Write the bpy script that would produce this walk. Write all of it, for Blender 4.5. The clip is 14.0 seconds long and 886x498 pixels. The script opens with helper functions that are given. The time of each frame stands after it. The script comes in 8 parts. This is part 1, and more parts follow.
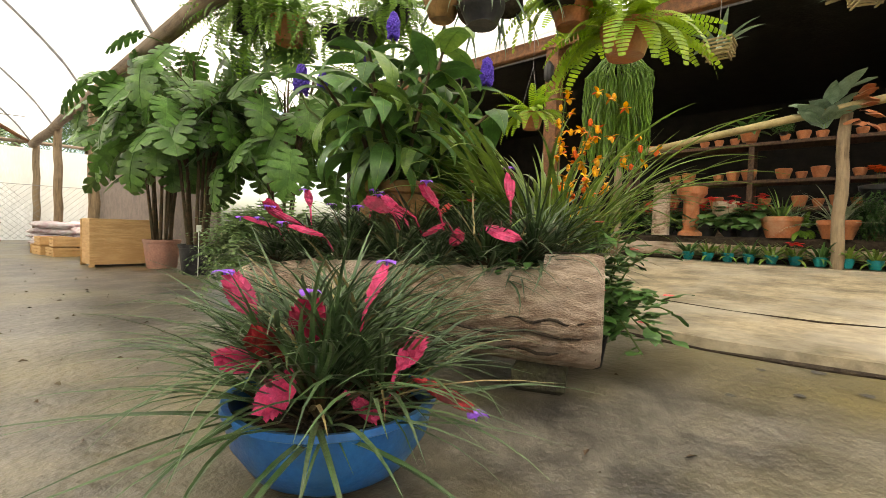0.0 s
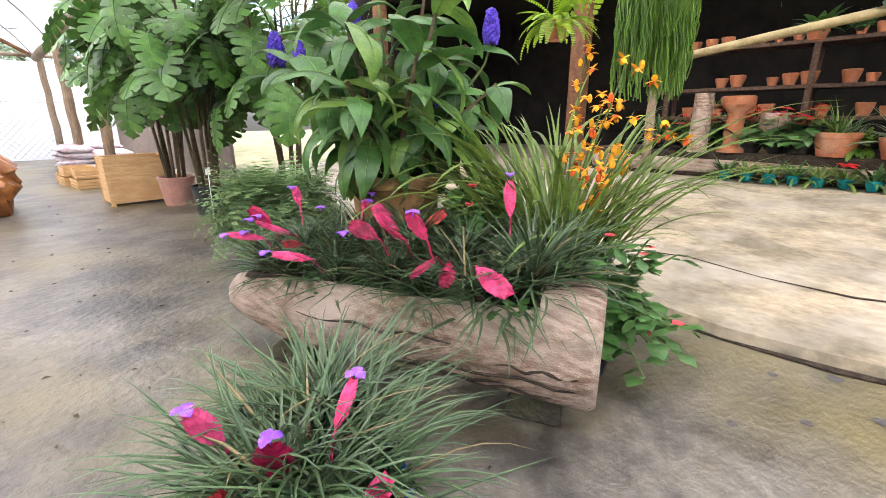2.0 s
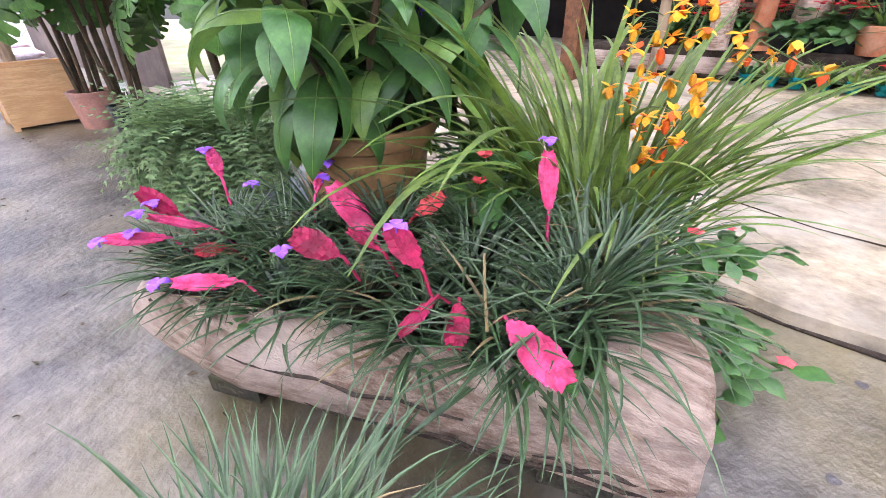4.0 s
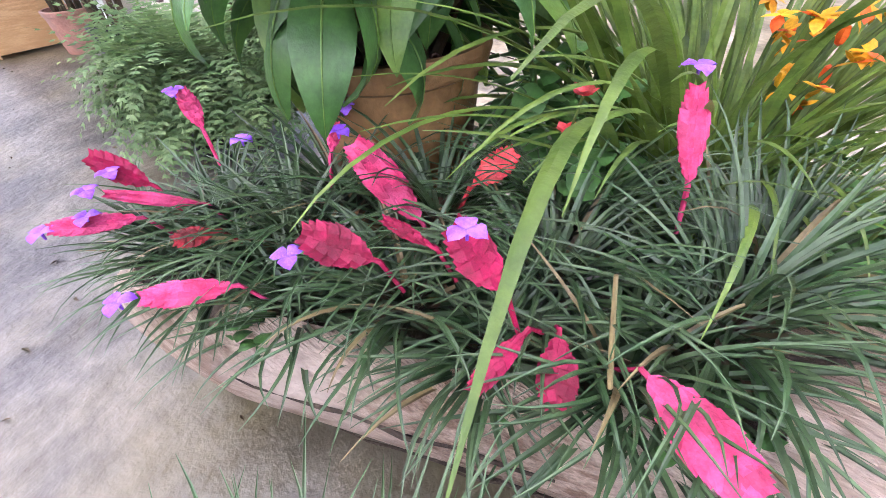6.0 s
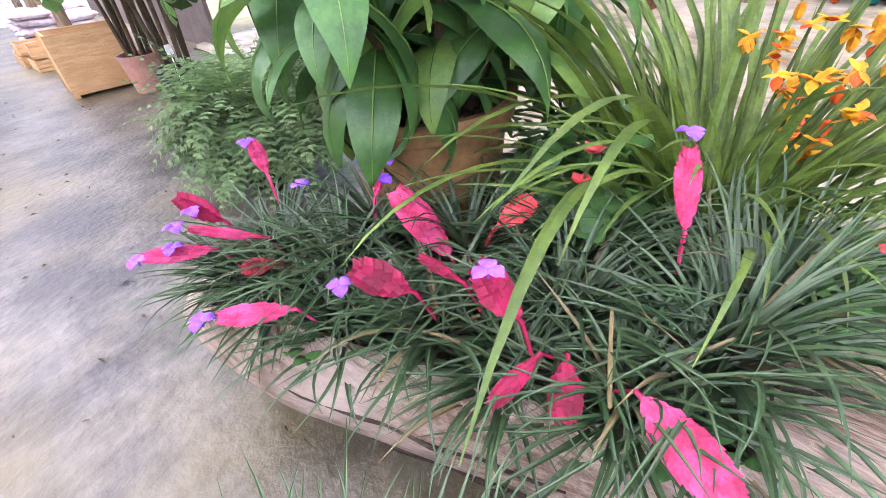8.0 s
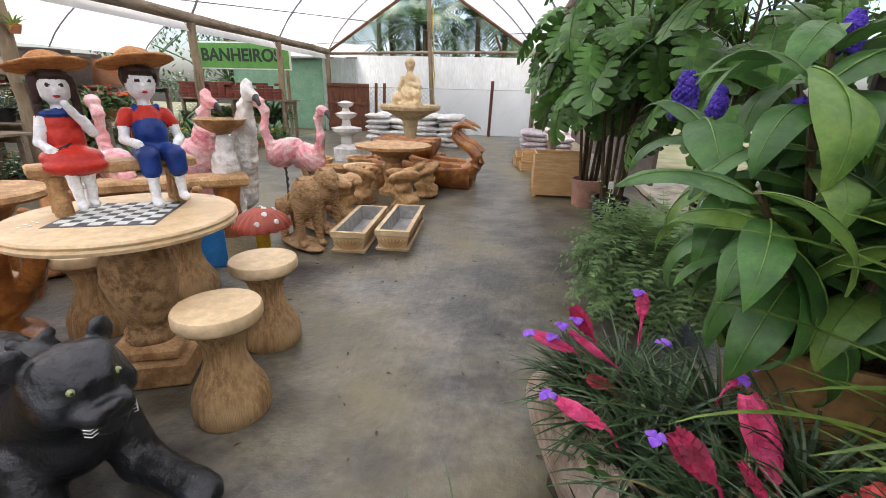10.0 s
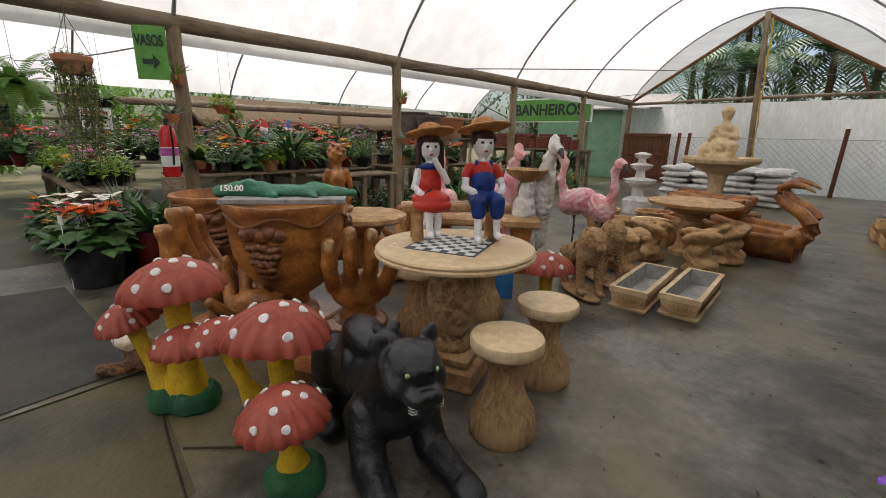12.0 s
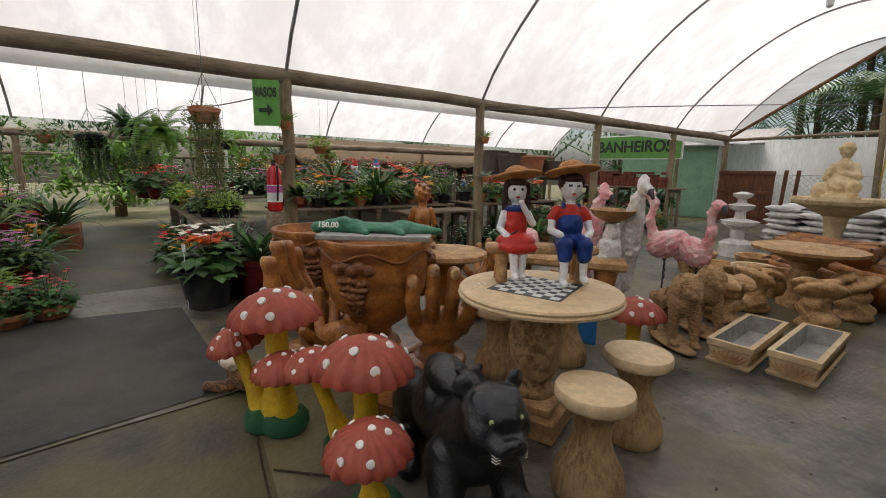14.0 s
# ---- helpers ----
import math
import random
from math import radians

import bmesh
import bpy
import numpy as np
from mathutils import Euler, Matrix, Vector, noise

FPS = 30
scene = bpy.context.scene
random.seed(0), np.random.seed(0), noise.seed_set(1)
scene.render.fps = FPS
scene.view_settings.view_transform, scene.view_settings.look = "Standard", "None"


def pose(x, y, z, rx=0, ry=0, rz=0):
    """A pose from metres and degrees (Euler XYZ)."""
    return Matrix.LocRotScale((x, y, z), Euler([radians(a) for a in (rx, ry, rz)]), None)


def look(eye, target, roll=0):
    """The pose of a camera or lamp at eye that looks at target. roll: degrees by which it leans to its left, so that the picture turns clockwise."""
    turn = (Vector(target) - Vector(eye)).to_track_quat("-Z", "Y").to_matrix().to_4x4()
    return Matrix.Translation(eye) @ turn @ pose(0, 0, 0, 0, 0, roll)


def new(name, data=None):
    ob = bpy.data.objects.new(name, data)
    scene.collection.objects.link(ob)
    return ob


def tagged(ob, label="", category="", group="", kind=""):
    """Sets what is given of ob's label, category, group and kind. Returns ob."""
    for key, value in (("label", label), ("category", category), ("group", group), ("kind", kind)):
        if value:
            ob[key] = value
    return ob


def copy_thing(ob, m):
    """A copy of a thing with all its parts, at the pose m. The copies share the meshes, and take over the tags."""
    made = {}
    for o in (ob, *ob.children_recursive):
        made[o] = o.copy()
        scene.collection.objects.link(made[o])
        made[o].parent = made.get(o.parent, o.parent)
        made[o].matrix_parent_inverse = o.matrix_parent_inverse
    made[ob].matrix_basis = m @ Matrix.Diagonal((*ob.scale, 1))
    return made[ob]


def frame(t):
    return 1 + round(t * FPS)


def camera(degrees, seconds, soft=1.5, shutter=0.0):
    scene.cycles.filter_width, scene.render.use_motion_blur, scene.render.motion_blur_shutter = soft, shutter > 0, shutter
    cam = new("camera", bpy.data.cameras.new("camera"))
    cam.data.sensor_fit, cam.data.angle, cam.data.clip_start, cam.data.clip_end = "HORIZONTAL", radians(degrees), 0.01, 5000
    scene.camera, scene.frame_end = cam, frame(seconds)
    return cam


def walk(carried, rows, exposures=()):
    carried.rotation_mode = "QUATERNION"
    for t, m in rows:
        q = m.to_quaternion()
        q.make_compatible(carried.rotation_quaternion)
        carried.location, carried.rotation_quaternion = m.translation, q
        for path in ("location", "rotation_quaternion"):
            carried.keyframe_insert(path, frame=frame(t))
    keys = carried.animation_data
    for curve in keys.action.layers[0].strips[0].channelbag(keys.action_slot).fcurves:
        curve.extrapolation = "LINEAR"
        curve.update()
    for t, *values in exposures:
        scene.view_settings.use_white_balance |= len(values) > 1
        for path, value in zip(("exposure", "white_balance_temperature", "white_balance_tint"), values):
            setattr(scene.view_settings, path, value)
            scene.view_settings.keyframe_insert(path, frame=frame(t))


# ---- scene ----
cam = camera(90.9, 14.0, 0.75)
PATH = [
    (0, (0.122, 0.054, 0.608), (1.625, 1.37, 0.527), 1.7),
    (0.5, (0.126, 0.057, 0.609), (1.612, 1.393, 0.522), 1.4),
    (1, (0.167, 0.075, 0.646), (1.646, 1.405, 0.438), 0.5),
    (1.5, (0.267, 0.113, 0.848), (1.718, 1.445, 0.499), -1.0),
    (2, (0.365, 0.104, 1.117), (1.728, 1.448, 0.538), -0.3),
    (2.2, (0.39, 0.117, 1.168), (1.745, 1.458, 0.563), 0.5),
    (4.3, (0.903, 0.708, 1.203), (2.17, 1.805, 0.111), -1.4),
    (4.5, (0.948, 0.745, 1.179), (2.186, 1.807, 0.023), -1.8),
    (5, (1.009, 0.826, 1.132), (2.182, 1.831, -0.139), -1.7),
    (5.5, (1.036, 0.902, 1.131), (2.166, 1.945, -0.148), -3.0),
    (6, (1.036, 0.957, 1.133), (2.119, 2.03, -0.16), -3.8),
    (6.5, (1.037, 0.968, 1.144), (2.088, 2.068, -0.155), -4.4),
    (7, (1.04, 0.959, 1.162), (2.085, 2.098, -0.107), -5.1),
    (7.2, (1.039, 0.953, 1.172), (2.088, 2.107, -0.08), -5.3),
    (9.3, (0.843, 0.744, 1.348), (1.555, 2.416, 0.511), -0.8),
    (9.5, (0.838, 0.725, 1.369), (1.274, 2.528, 0.623), -0.8),
    (10, (0.843, 0.648, 1.424), (0.609, 2.517, 0.751), 1.5),
    (10.5, (0.823, 0.609, 1.436), (0.105, 2.365, 0.804), 1.5),
    (11, (0.803, 0.576, 1.455), (-0.239, 2.178, 0.867), 1.1),
    (11.5, (0.78, 0.545, 1.476), (-0.456, 2.02, 0.932), 1.4),
    (12, (0.772, 0.535, 1.484), (-0.545, 1.953, 0.977), 1.2),
    (12.5, (0.765, 0.525, 1.498), (-0.597, 1.914, 1.032), 1.1),
    (13, (0.761, 0.51, 1.507), (-0.666, 1.847, 1.086), 0.9),
    (13.5, (0.756, 0.488, 1.516), (-0.745, 1.751, 1.128), 1.2),
    (14, (0.746, 0.481, 1.523), (-0.824, 1.666, 1.163), 1.2),
]
walk(cam, [(t, look(eye, target, roll)) for t, eye, target, roll in PATH],
     [(0, 1.9, 8300, 8), (0.8, 1.92, 8200, 8), (1.5, 2.36, 7000, 14), (2, 2.5, 6500, 17), (4.5, 2.76, 5850, 27), (7, 2.88, 5850, 27), (9.3, 2.6, 5850, 26), (10, 1.45, 6500, 13), (10.6, 1.05, 6900, 11), (11.5, 0.65, 6900, 10), (14, 0.4, 6900, 10)])

# ---- world and light ----
world = bpy.data.worlds.new("world")
scene.world = world
world.use_nodes = True
wn = world.node_tree
sky = wn.nodes.new("ShaderNodeTexSky")
sky.sky_type = "NISHITA"
sky.sun_disc = False
sky.sun_elevation = radians(62)
sky.sun_rotation = radians(200)
sky.air_density, sky.dust_density = 1.0, 4.0
wn.links.new(sky.outputs[0], wn.nodes["Background"].inputs[0])
wn.nodes["Background"].inputs[1].default_value = 0.15
sun_data = bpy.data.lights.new("sun", "SUN")
sun_data.energy, sun_data.angle, sun_data.color = 3.2, radians(40), (1.0, 0.96, 0.9)
sun = new("sun", sun_data)
sun.matrix_world = look((0, 0, 30), (6, -14, 0))


# ---- materials ----
def ramp_mix(nt, fac, a, b):
    n = nt.nodes.new("ShaderNodeMix")
    n.data_type = "RGBA"
    nt.links.new(fac, n.inputs[0])
    for i, c in ((6, a), (7, b)):
        if isinstance(c, tuple):
            n.inputs[i].default_value = (*c, 1)
        else:
            nt.links.new(c, n.inputs[i])
    return n.outputs[2]


def noise_fac(nt, vec, scale, lo=0.35, hi=0.65, detail=4.0, rough=0.6, stretch=None):
    if stretch:
        mp = nt.nodes.new("ShaderNodeMapping")
        mp.inputs[3].default_value = stretch
        nt.links.new(vec, mp.inputs[0])
        vec = mp.outputs[0]
    n = nt.nodes.new("ShaderNodeTexNoise")
    n.inputs["Scale"].default_value, n.inputs["Detail"].default_value = scale, detail
    n.inputs["Roughness"].default_value = rough
    nt.links.new(vec, n.inputs["Vector"])
    r = nt.nodes.new("ShaderNodeMapRange")
    r.inputs[1].default_value, r.inputs[2].default_value = lo, hi
    nt.links.new(n.outputs[0], r.inputs[0])
    return r.outputs[0], n.outputs[0]


def mat(name, c1, c2, scale=8.0, rough=0.6, bump=0.15, bscale=40.0, c3=None, s3=1.5, metal=0.0, vary=0.0, trans=0.0, spec=0.28, stretch=None, coat=0.0, grain=0.2):
    """Two tones of grain, a third tone in larger stains, relief, and a change of tone from piece to piece."""
    m = bpy.data.materials.new(name)
    m.use_nodes = True
    nt = m.node_tree
    b = nt.nodes["Principled BSDF"]
    tc = nt.nodes.new("ShaderNodeTexCoord").outputs["Object"]
    f, _ = noise_fac(nt, tc, scale, 0.4, 0.6, stretch=stretch)
    col = ramp_mix(nt, f, c1, c2)
    gr, _ = noise_fac(nt, tc, scale * 7, 0.3, 0.7, 6.0, 0.7, stretch)
    gm = nt.nodes.new("ShaderNodeMapRange")
    gm.inputs[3].default_value, gm.inputs[4].default_value = 1 - grain, 1 + grain
    nt.links.new(gr, gm.inputs[0])
    gh = nt.nodes.new("ShaderNodeHueSaturation")
    nt.links.new(gm.outputs[0], gh.inputs["Value"])
    nt.links.new(col, gh.inputs["Color"])
    col = gh.outputs[0]
    if c3:
        g, _ = noise_fac(nt, tc, s3, 0.45, 0.7)
        col = ramp_mix(nt, g, col, c3)
    if vary:
        geo = nt.nodes.new("ShaderNodeNewGeometry")
        oi = nt.nodes.new("ShaderNodeObjectInfo")
        ad = nt.nodes.new("ShaderNodeMath")
        ad.operation = "ADD"
        nt.links.new(geo.outputs["Random Per Island"], ad.inputs[0])
        nt.links.new(oi.outputs["Random"], ad.inputs[1])
        mr = nt.nodes.new("ShaderNodeMapRange")
        mr.inputs[2].default_value = 2.0
        mr.inputs[3].default_value, mr.inputs[4].default_value = 1 - vary, 1 + vary
        nt.links.new(ad.outputs[0], mr.inputs[0])
        hs = nt.nodes.new("ShaderNodeHueSaturation")
        nt.links.new(mr.outputs[0], hs.inputs["Value"])
        nt.links.new(col, hs.inputs["Color"])
        col = hs.outputs[0]
    nt.links.new(col, b.inputs["Base Color"])
    b.inputs["Roughness"].default_value = rough
    b.inputs["Metallic"].default_value = metal
    b.inputs["Specular IOR Level"].default_value = spec
    b.inputs["Coat Weight"].default_value = coat
    b.inputs["Coat Roughness"].default_value = 0.15
    if bump:
        _, h = noise_fac(nt, tc, bscale, stretch=stretch)
        bp = nt.nodes.new("ShaderNodeBump")
        bp.inputs["Strength"].default_value, bp.inputs["Distance"].default_value = bump, 0.022
        nt.links.new(h, bp.inputs["Height"])
        nt.links.new(bp.outputs[0], b.inputs["Normal"])
    if trans:
        t = nt.nodes.new("ShaderNodeBsdfTranslucent")
        nt.links.new(col, t.inputs[0])
        mx = nt.nodes.new("ShaderNodeMixShader")
        mx.inputs[0].default_value = trans
        nt.links.new(b.outputs[0], mx.inputs[1])
        nt.links.new(t.outputs[0], mx.inputs[2])
        nt.links.new(mx.outputs[0], nt.nodes["Material Output"].inputs[0])
    return m


M = {}
# stretched grey tones put the shading of film creases into the colour
M["film"] = mat("roof_film", (0.83, 0.84, 0.85), (0.72, 0.73, 0.745), 1.2, 0.45, 0.25, 3.0, (0.66, 0.66, 0.65), 0.35, trans=0.6, stretch=(0.3, 2.5, 2.5), grain=0.04)
M["tarp"] = mat("white_tarp", (0.9, 0.91, 0.92), (0.85, 0.86, 0.87), 1.5, 0.5, 0.3, 2.5, (0.78, 0.77, 0.75), 0.5, trans=0.7, stretch=(2.5, 2.5, 0.4))
M["floor"] = mat("stained_concrete", (0.045, 0.041, 0.035), (0.155, 0.142, 0.115), 1.9, 0.36, 0.4, 26.0, (0.165, 0.135, 0.05), 0.6, spec=0.5, grain=0.42)
M["slab"] = mat("worn_slab", (0.36, 0.3, 0.2), (0.17, 0.145, 0.095), 1.9, 0.65, 0.5, 18.0, (0.46, 0.42, 0.34), 0.9, stretch=(1.5, 1.0, 1.0), grain=0.35)
M["mat"] = mat("dark_asphalt_patch", (0.035, 0.034, 0.033), (0.055, 0.053, 0.05), 2.5, 0.6, 0.35, 60.0, (0.075, 0.068, 0.05), 0.8)
M["olive"] = mat("olive_concrete", (0.085, 0.078, 0.048), (0.05, 0.048, 0.036), 1.8, 0.5, 0.3, 30.0, (0.12, 0.1, 0.045), 0.7)
M["groundm"] = mat("earth_and_litter", (0.09, 0.1, 0.04), (0.15, 0.13, 0.08), 1.3, 0.9, 0.5, 9.0)
M["pipe"] = mat("galvanised_pipe", (0.2, 0.2, 0.2), (0.28, 0.28, 0.28), 6, 0.5, 0.1, 30, metal=0.6)
M["timber"] = mat("grey_timber", (0.22, 0.165, 0.11), (0.13, 0.095, 0.065), 5, 0.75, 0.5, 30, (0.28, 0.23, 0.17), 1.2, stretch=(6, 0.7, 6))
M["post"] = mat("round_post", (0.26, 0.19, 0.115), (0.15, 0.11, 0.07), 5, 0.75, 0.5, 30, (0.32, 0.25, 0.16), 1.5, stretch=(6, 6, 0.6))
M["shedwood"] = mat("red_brown_timber", (0.17, 0.075, 0.03), (0.1, 0.045, 0.02), 5, 0.65, 0.4, 30, stretch=(3, 3, 3))
# near-black stands for the shade inside the shed
M["dark"] = mat("shed_interior_shade", (0.012, 0.01, 0.009), (0.02, 0.017, 0.014), 4, 0.8, 0.3, 20)
M["shelfwood"] = mat("old_shelf_boards", (0.11, 0.065, 0.04), (0.06, 0.036, 0.024), 5, 0.75, 0.4, 25, stretch=(1, 6, 6))
M["bamboo"] = mat("bamboo", (0.34, 0.27, 0.13), (0.24, 0.19, 0.09), 5, 0.45, 0.2, 20)
M["logbark"] = mat("weathered_log", (0.47, 0.36, 0.27), (0.23, 0.15, 0.1), 5, 0.75, 1.0, 26, (0.6, 0.5, 0.41), 2.2, stretch=(9, 0.9, 9), grain=0.4)
M["logend"] = mat("pale_log_end", (0.55, 0.47, 0.38), (0.4, 0.32, 0.24), 7, 0.75, 0.5, 30)
M["soil"] = mat("soil", (0.035, 0.025, 0.018), (0.06, 0.045, 0.03), 20, 0.95, 1.0, 60)
M["clay_balls"] = mat("expanded_clay", (0.09, 0.05, 0.035), (0.05, 0.03, 0.022), 20, 0.9, 0.5, 80, vary=0.35)
M["blue_bowl"] = mat("blue_painted_bowl", (0.012, 0.1, 0.3), (0.015, 0.13, 0.36), 6, 0.35, 0.15, 20, (0.03, 0.1, 0.2), 5)
M["terracotta"] = mat("terracotta", (0.42, 0.16, 0.07), (0.34, 0.12, 0.055), 9, 0.75, 0.25, 50, (0.4, 0.24, 0.15), 4)
M["pinkpot"] = mat("dusty_pink_plastic", (0.45, 0.24, 0.18), (0.38, 0.2, 0.15), 6, 0.6, 0.1, 40, (0.3, 0.2, 0.16), 4)
M["ochre_pot"] = mat("ochre_glazed_pot", (0.27, 0.155, 0.06), (0.16, 0.09, 0.035), 7, 0.55, 0.3, 30, (0.14, 0.08, 0.03), 4)
M["blackpot"] = mat("black_plastic", (0.012, 0.013, 0.015), (0.025, 0.026, 0.03), 9, 0.45, 0.2, 30, (0.05, 0.05, 0.05), 5)
M["redpot"] = mat("red_glazed_pot", (0.16, 0.014, 0.012), (0.1, 0.01, 0.01), 6, 0.3, 0.1, 30)
M["tealpot"] = mat("teal_plastic", (0.0, 0.2, 0.21), (0.0, 0.15, 0.17), 8, 0.45, 0.1, 30, vary=0.15)
M["stalk"] = mat("plant_stalk", (0.1, 0.065, 0.035), (0.06, 0.05, 0.025), 12, 0.7, 0.4, 40)
M["greenstalk"] = mat("green_stalk", (0.09, 0.14, 0.03), (0.06, 0.1, 0.025), 12, 0.6, 0.2, 40)
leafs = dict(
    till=((0.042, 0.09, 0.032), (0.085, 0.14, 0.058), 0.6, 0.12), till_dry=((0.28, 0.22, 0.1), (0.2, 0.15, 0.07), 0.4, 0.2), till_foot=((0.1, 0.05, 0.03), (0.07, 0.06, 0.03), 0.4, 0.1),
    ginger=((0.066, 0.17, 0.036), (0.042, 0.115, 0.027), 0.5, 0.22), ginger_pale=((0.16, 0.27, 0.05), (0.1, 0.2, 0.04), 0.3, 0.25),
    monst=((0.06, 0.155, 0.03), (0.1, 0.22, 0.045), 0.55, 0.2), aspar=((0.19, 0.29, 0.11), (0.11, 0.2, 0.07), 0.4, 0.3),
    strap=((0.19, 0.29, 0.05), (0.11, 0.19, 0.035), 0.55, 0.3), lime=((0.3, 0.45, 0.03), (0.2, 0.36, 0.03), 0.25, 0.4),
    fern=((0.1, 0.21, 0.03), (0.16, 0.3, 0.04), 0.3, 0.35), grey=((0.17, 0.25, 0.17), (0.12, 0.19, 0.12), 0.3, 0.2),
    deep=((0.045, 0.12, 0.03), (0.075, 0.17, 0.045), 0.4, 0.2), stripe=((0.4, 0.46, 0.33), (0.1, 0.16, 0.08), 0.3, 0.15),
    trail=((0.17, 0.17, 0.05), (0.1, 0.14, 0.04), 0.4, 0.2), far=((0.035, 0.085, 0.03), (0.08, 0.16, 0.05), 0.5, 0.2))
for k, (a, b, v, t) in leafs.items():
    M[k] = mat("leaf_" + k, a, b, 9, (0.3 if k == "till" else 0.4) if k != "aspar" else 0.7, 0.12, 60, vary=v, trans=t, spec=0.45)
petals = dict(pink=((0.66, 0.075, 0.2), (0.5, 0.03, 0.11)), magenta=((0.34, 0.01, 0.06), (0.22, 0.008, 0.035)), dryred=((0.35, 0.02, 0.03), (0.1, 0.01, 0.01)),
              violet=((0.24, 0.07, 0.6), (0.33, 0.14, 0.7)), indigo=((0.05, 0.025, 0.3), (0.1, 0.05, 0.45)), yellow=((0.75, 0.4, 0.01), (0.6, 0.25, 0.01)),
              orange=((0.75, 0.14, 0.01), (0.6, 0.08, 0.01)), red=((0.7, 0.02, 0.02), (0.5, 0.01, 0.02)), white=((0.8, 0.78, 0.7), (0.65, 0.65, 0.5)),
              coral=((0.8, 0.12, 0.12), (0.7, 0.06, 0.08)), mauve=((0.6, 0.15, 0.42), (0.45, 0.08, 0.3)))
for k, (a, b) in petals.items():
    M[k] = mat("petal_" + k, a, b, 25, 0.5, 0.2, 90, vary=0.45 if k in ("pink", "magenta") else 0.25, trans=0.15)
M["cast"] = mat("sand_cast_concrete", (0.56, 0.35, 0.17), (0.4, 0.225, 0.095), 9, 0.55, 0.5, 45, (0.27, 0.14, 0.055), 5, grain=0.4)
M["castlight"] = mat("pale_cast_concrete", (0.66, 0.5, 0.3), (0.58, 0.42, 0.24), 3, 0.5, 0.12, 60, (0.52, 0.36, 0.19), 1.6)
M["castgrain"] = mat("wood_grain_cast_concrete", (0.56, 0.36, 0.17), (0.34, 0.19, 0.08), 6, 0.55, 0.9, 22, (0.62, 0.42, 0.21), 3, stretch=(9, 9, 1.0), grain=0.45)
M["castbrown"] = mat("varnished_brown_concrete", (0.44, 0.18, 0.045), (0.28, 0.1, 0.025), 6, 0.34, 0.45, 25, (0.17, 0.055, 0.015), 3.0, coat=0.4, grain=0.35)
M["castdark"] = mat("dark_brown_relief", (0.22, 0.08, 0.025), (0.14, 0.05, 0.018), 9, 0.45, 0.4, 25, coat=0.2)
M["mossy"] = mat("mossy_dark_stone", (0.05, 0.045, 0.03), (0.03, 0.03, 0.022), 14, 0.9, 0.9, 40, (0.07, 0.07, 0.03), 6)
# the dark tone stands for shade in the carved recesses
M["castcarve"] = mat("scroll_carved_concrete", (0.46, 0.29, 0.14), (0.2, 0.11, 0.045), 22, 0.65, 0.8, 30, (0.46, 0.3, 0.16), 5, grain=0.4)
M["lionc"] = mat("carved_lion_concrete", (0.46, 0.28, 0.13), (0.24, 0.13, 0.055), 16, 0.7, 0.9, 34, (0.5, 0.32, 0.17), 4, stretch=(1.5, 1.5, 4))
M["pale_stone"] = mat("cream_fountain_stone", (0.68, 0.54, 0.33), (0.55, 0.41, 0.23), 9, 0.65, 0.4, 35, (0.42, 0.3, 0.16), 4)
M["cement"] = mat("grey_cement", (0.36, 0.35, 0.33), (0.27, 0.26, 0.245), 9, 0.8, 0.3, 50)
M["cap_red"] = mat("mushroom_cap_paint", (0.33, 0.06, 0.035), (0.25, 0.042, 0.025), 8, 0.5, 0.3, 20, (0.36, 0.09, 0.055), 5)
M["stem_y"] = mat("mushroom_stem_paint", (0.62, 0.4, 0.02), (0.5, 0.3, 0.02), 9, 0.5, 0.3, 30)
M["base_g"] = mat("mushroom_base_paint", (0.02, 0.11, 0.04), (0.015, 0.08, 0.03), 9, 0.45, 0.3, 25)
M["dot"] = mat("white_paint", (0.8, 0.78, 0.74), (0.7, 0.68, 0.63), 20, 0.5, 0.2, 60)
M["panther"] = mat("black_gloss_paint", (0.006, 0.0065, 0.008), (0.012, 0.0125, 0.015), 12, 0.29, 0.35, 35, (0.014, 0.016, 0.02), 7, spec=0.5)
M["eye"] = mat("yellow_green_eye", (0.28, 0.32, 0.14), (0.2, 0.25, 0.1), 20, 0.25, 0)
M["skin"] = mat("white_skin_paint", (0.8, 0.79, 0.78), (0.72, 0.71, 0.71), 9, 0.4, 0.1, 40)
M["cloth_red"] = mat("red_dress_paint", (0.55, 0.035, 0.02), (0.45, 0.025, 0.015), 9, 0.4, 0.25, 30)
M["cloth_blue"] = mat("blue_overall_paint", (0.012, 0.045, 0.22), (0.01, 0.03, 0.15), 9, 0.4, 0.25, 30)
M["hair"] = mat("dark_hair_paint", (0.03, 0.012, 0.01), (0.045, 0.02, 0.015), 20, 0.5, 0.5, 40)
M["straw"] = mat("straw_hat", (0.5, 0.24, 0.08), (0.36, 0.15, 0.05), 25, 0.7, 0.6, 70)
M["wrapw"] = mat("plastic_wrapped_white", (0.74, 0.72, 0.68), (0.62, 0.6, 0.57), 9, 0.25, 0.9, 22, (0.52, 0.47, 0.42), 5, coat=0.5)
M["wrapp"] = mat("plastic_wrapped_pink", (0.78, 0.36, 0.36), (0.7, 0.5, 0.48), 9, 0.25, 0.9, 22, (0.66, 0.2, 0.24), 6, coat=0.5)
M["croc"] = mat("green_crocodile_paint", (0.05, 0.2, 0.11), (0.035, 0.15, 0.08), 9, 0.5, 0.4, 25, (0.1, 0.26, 0.16), 4)
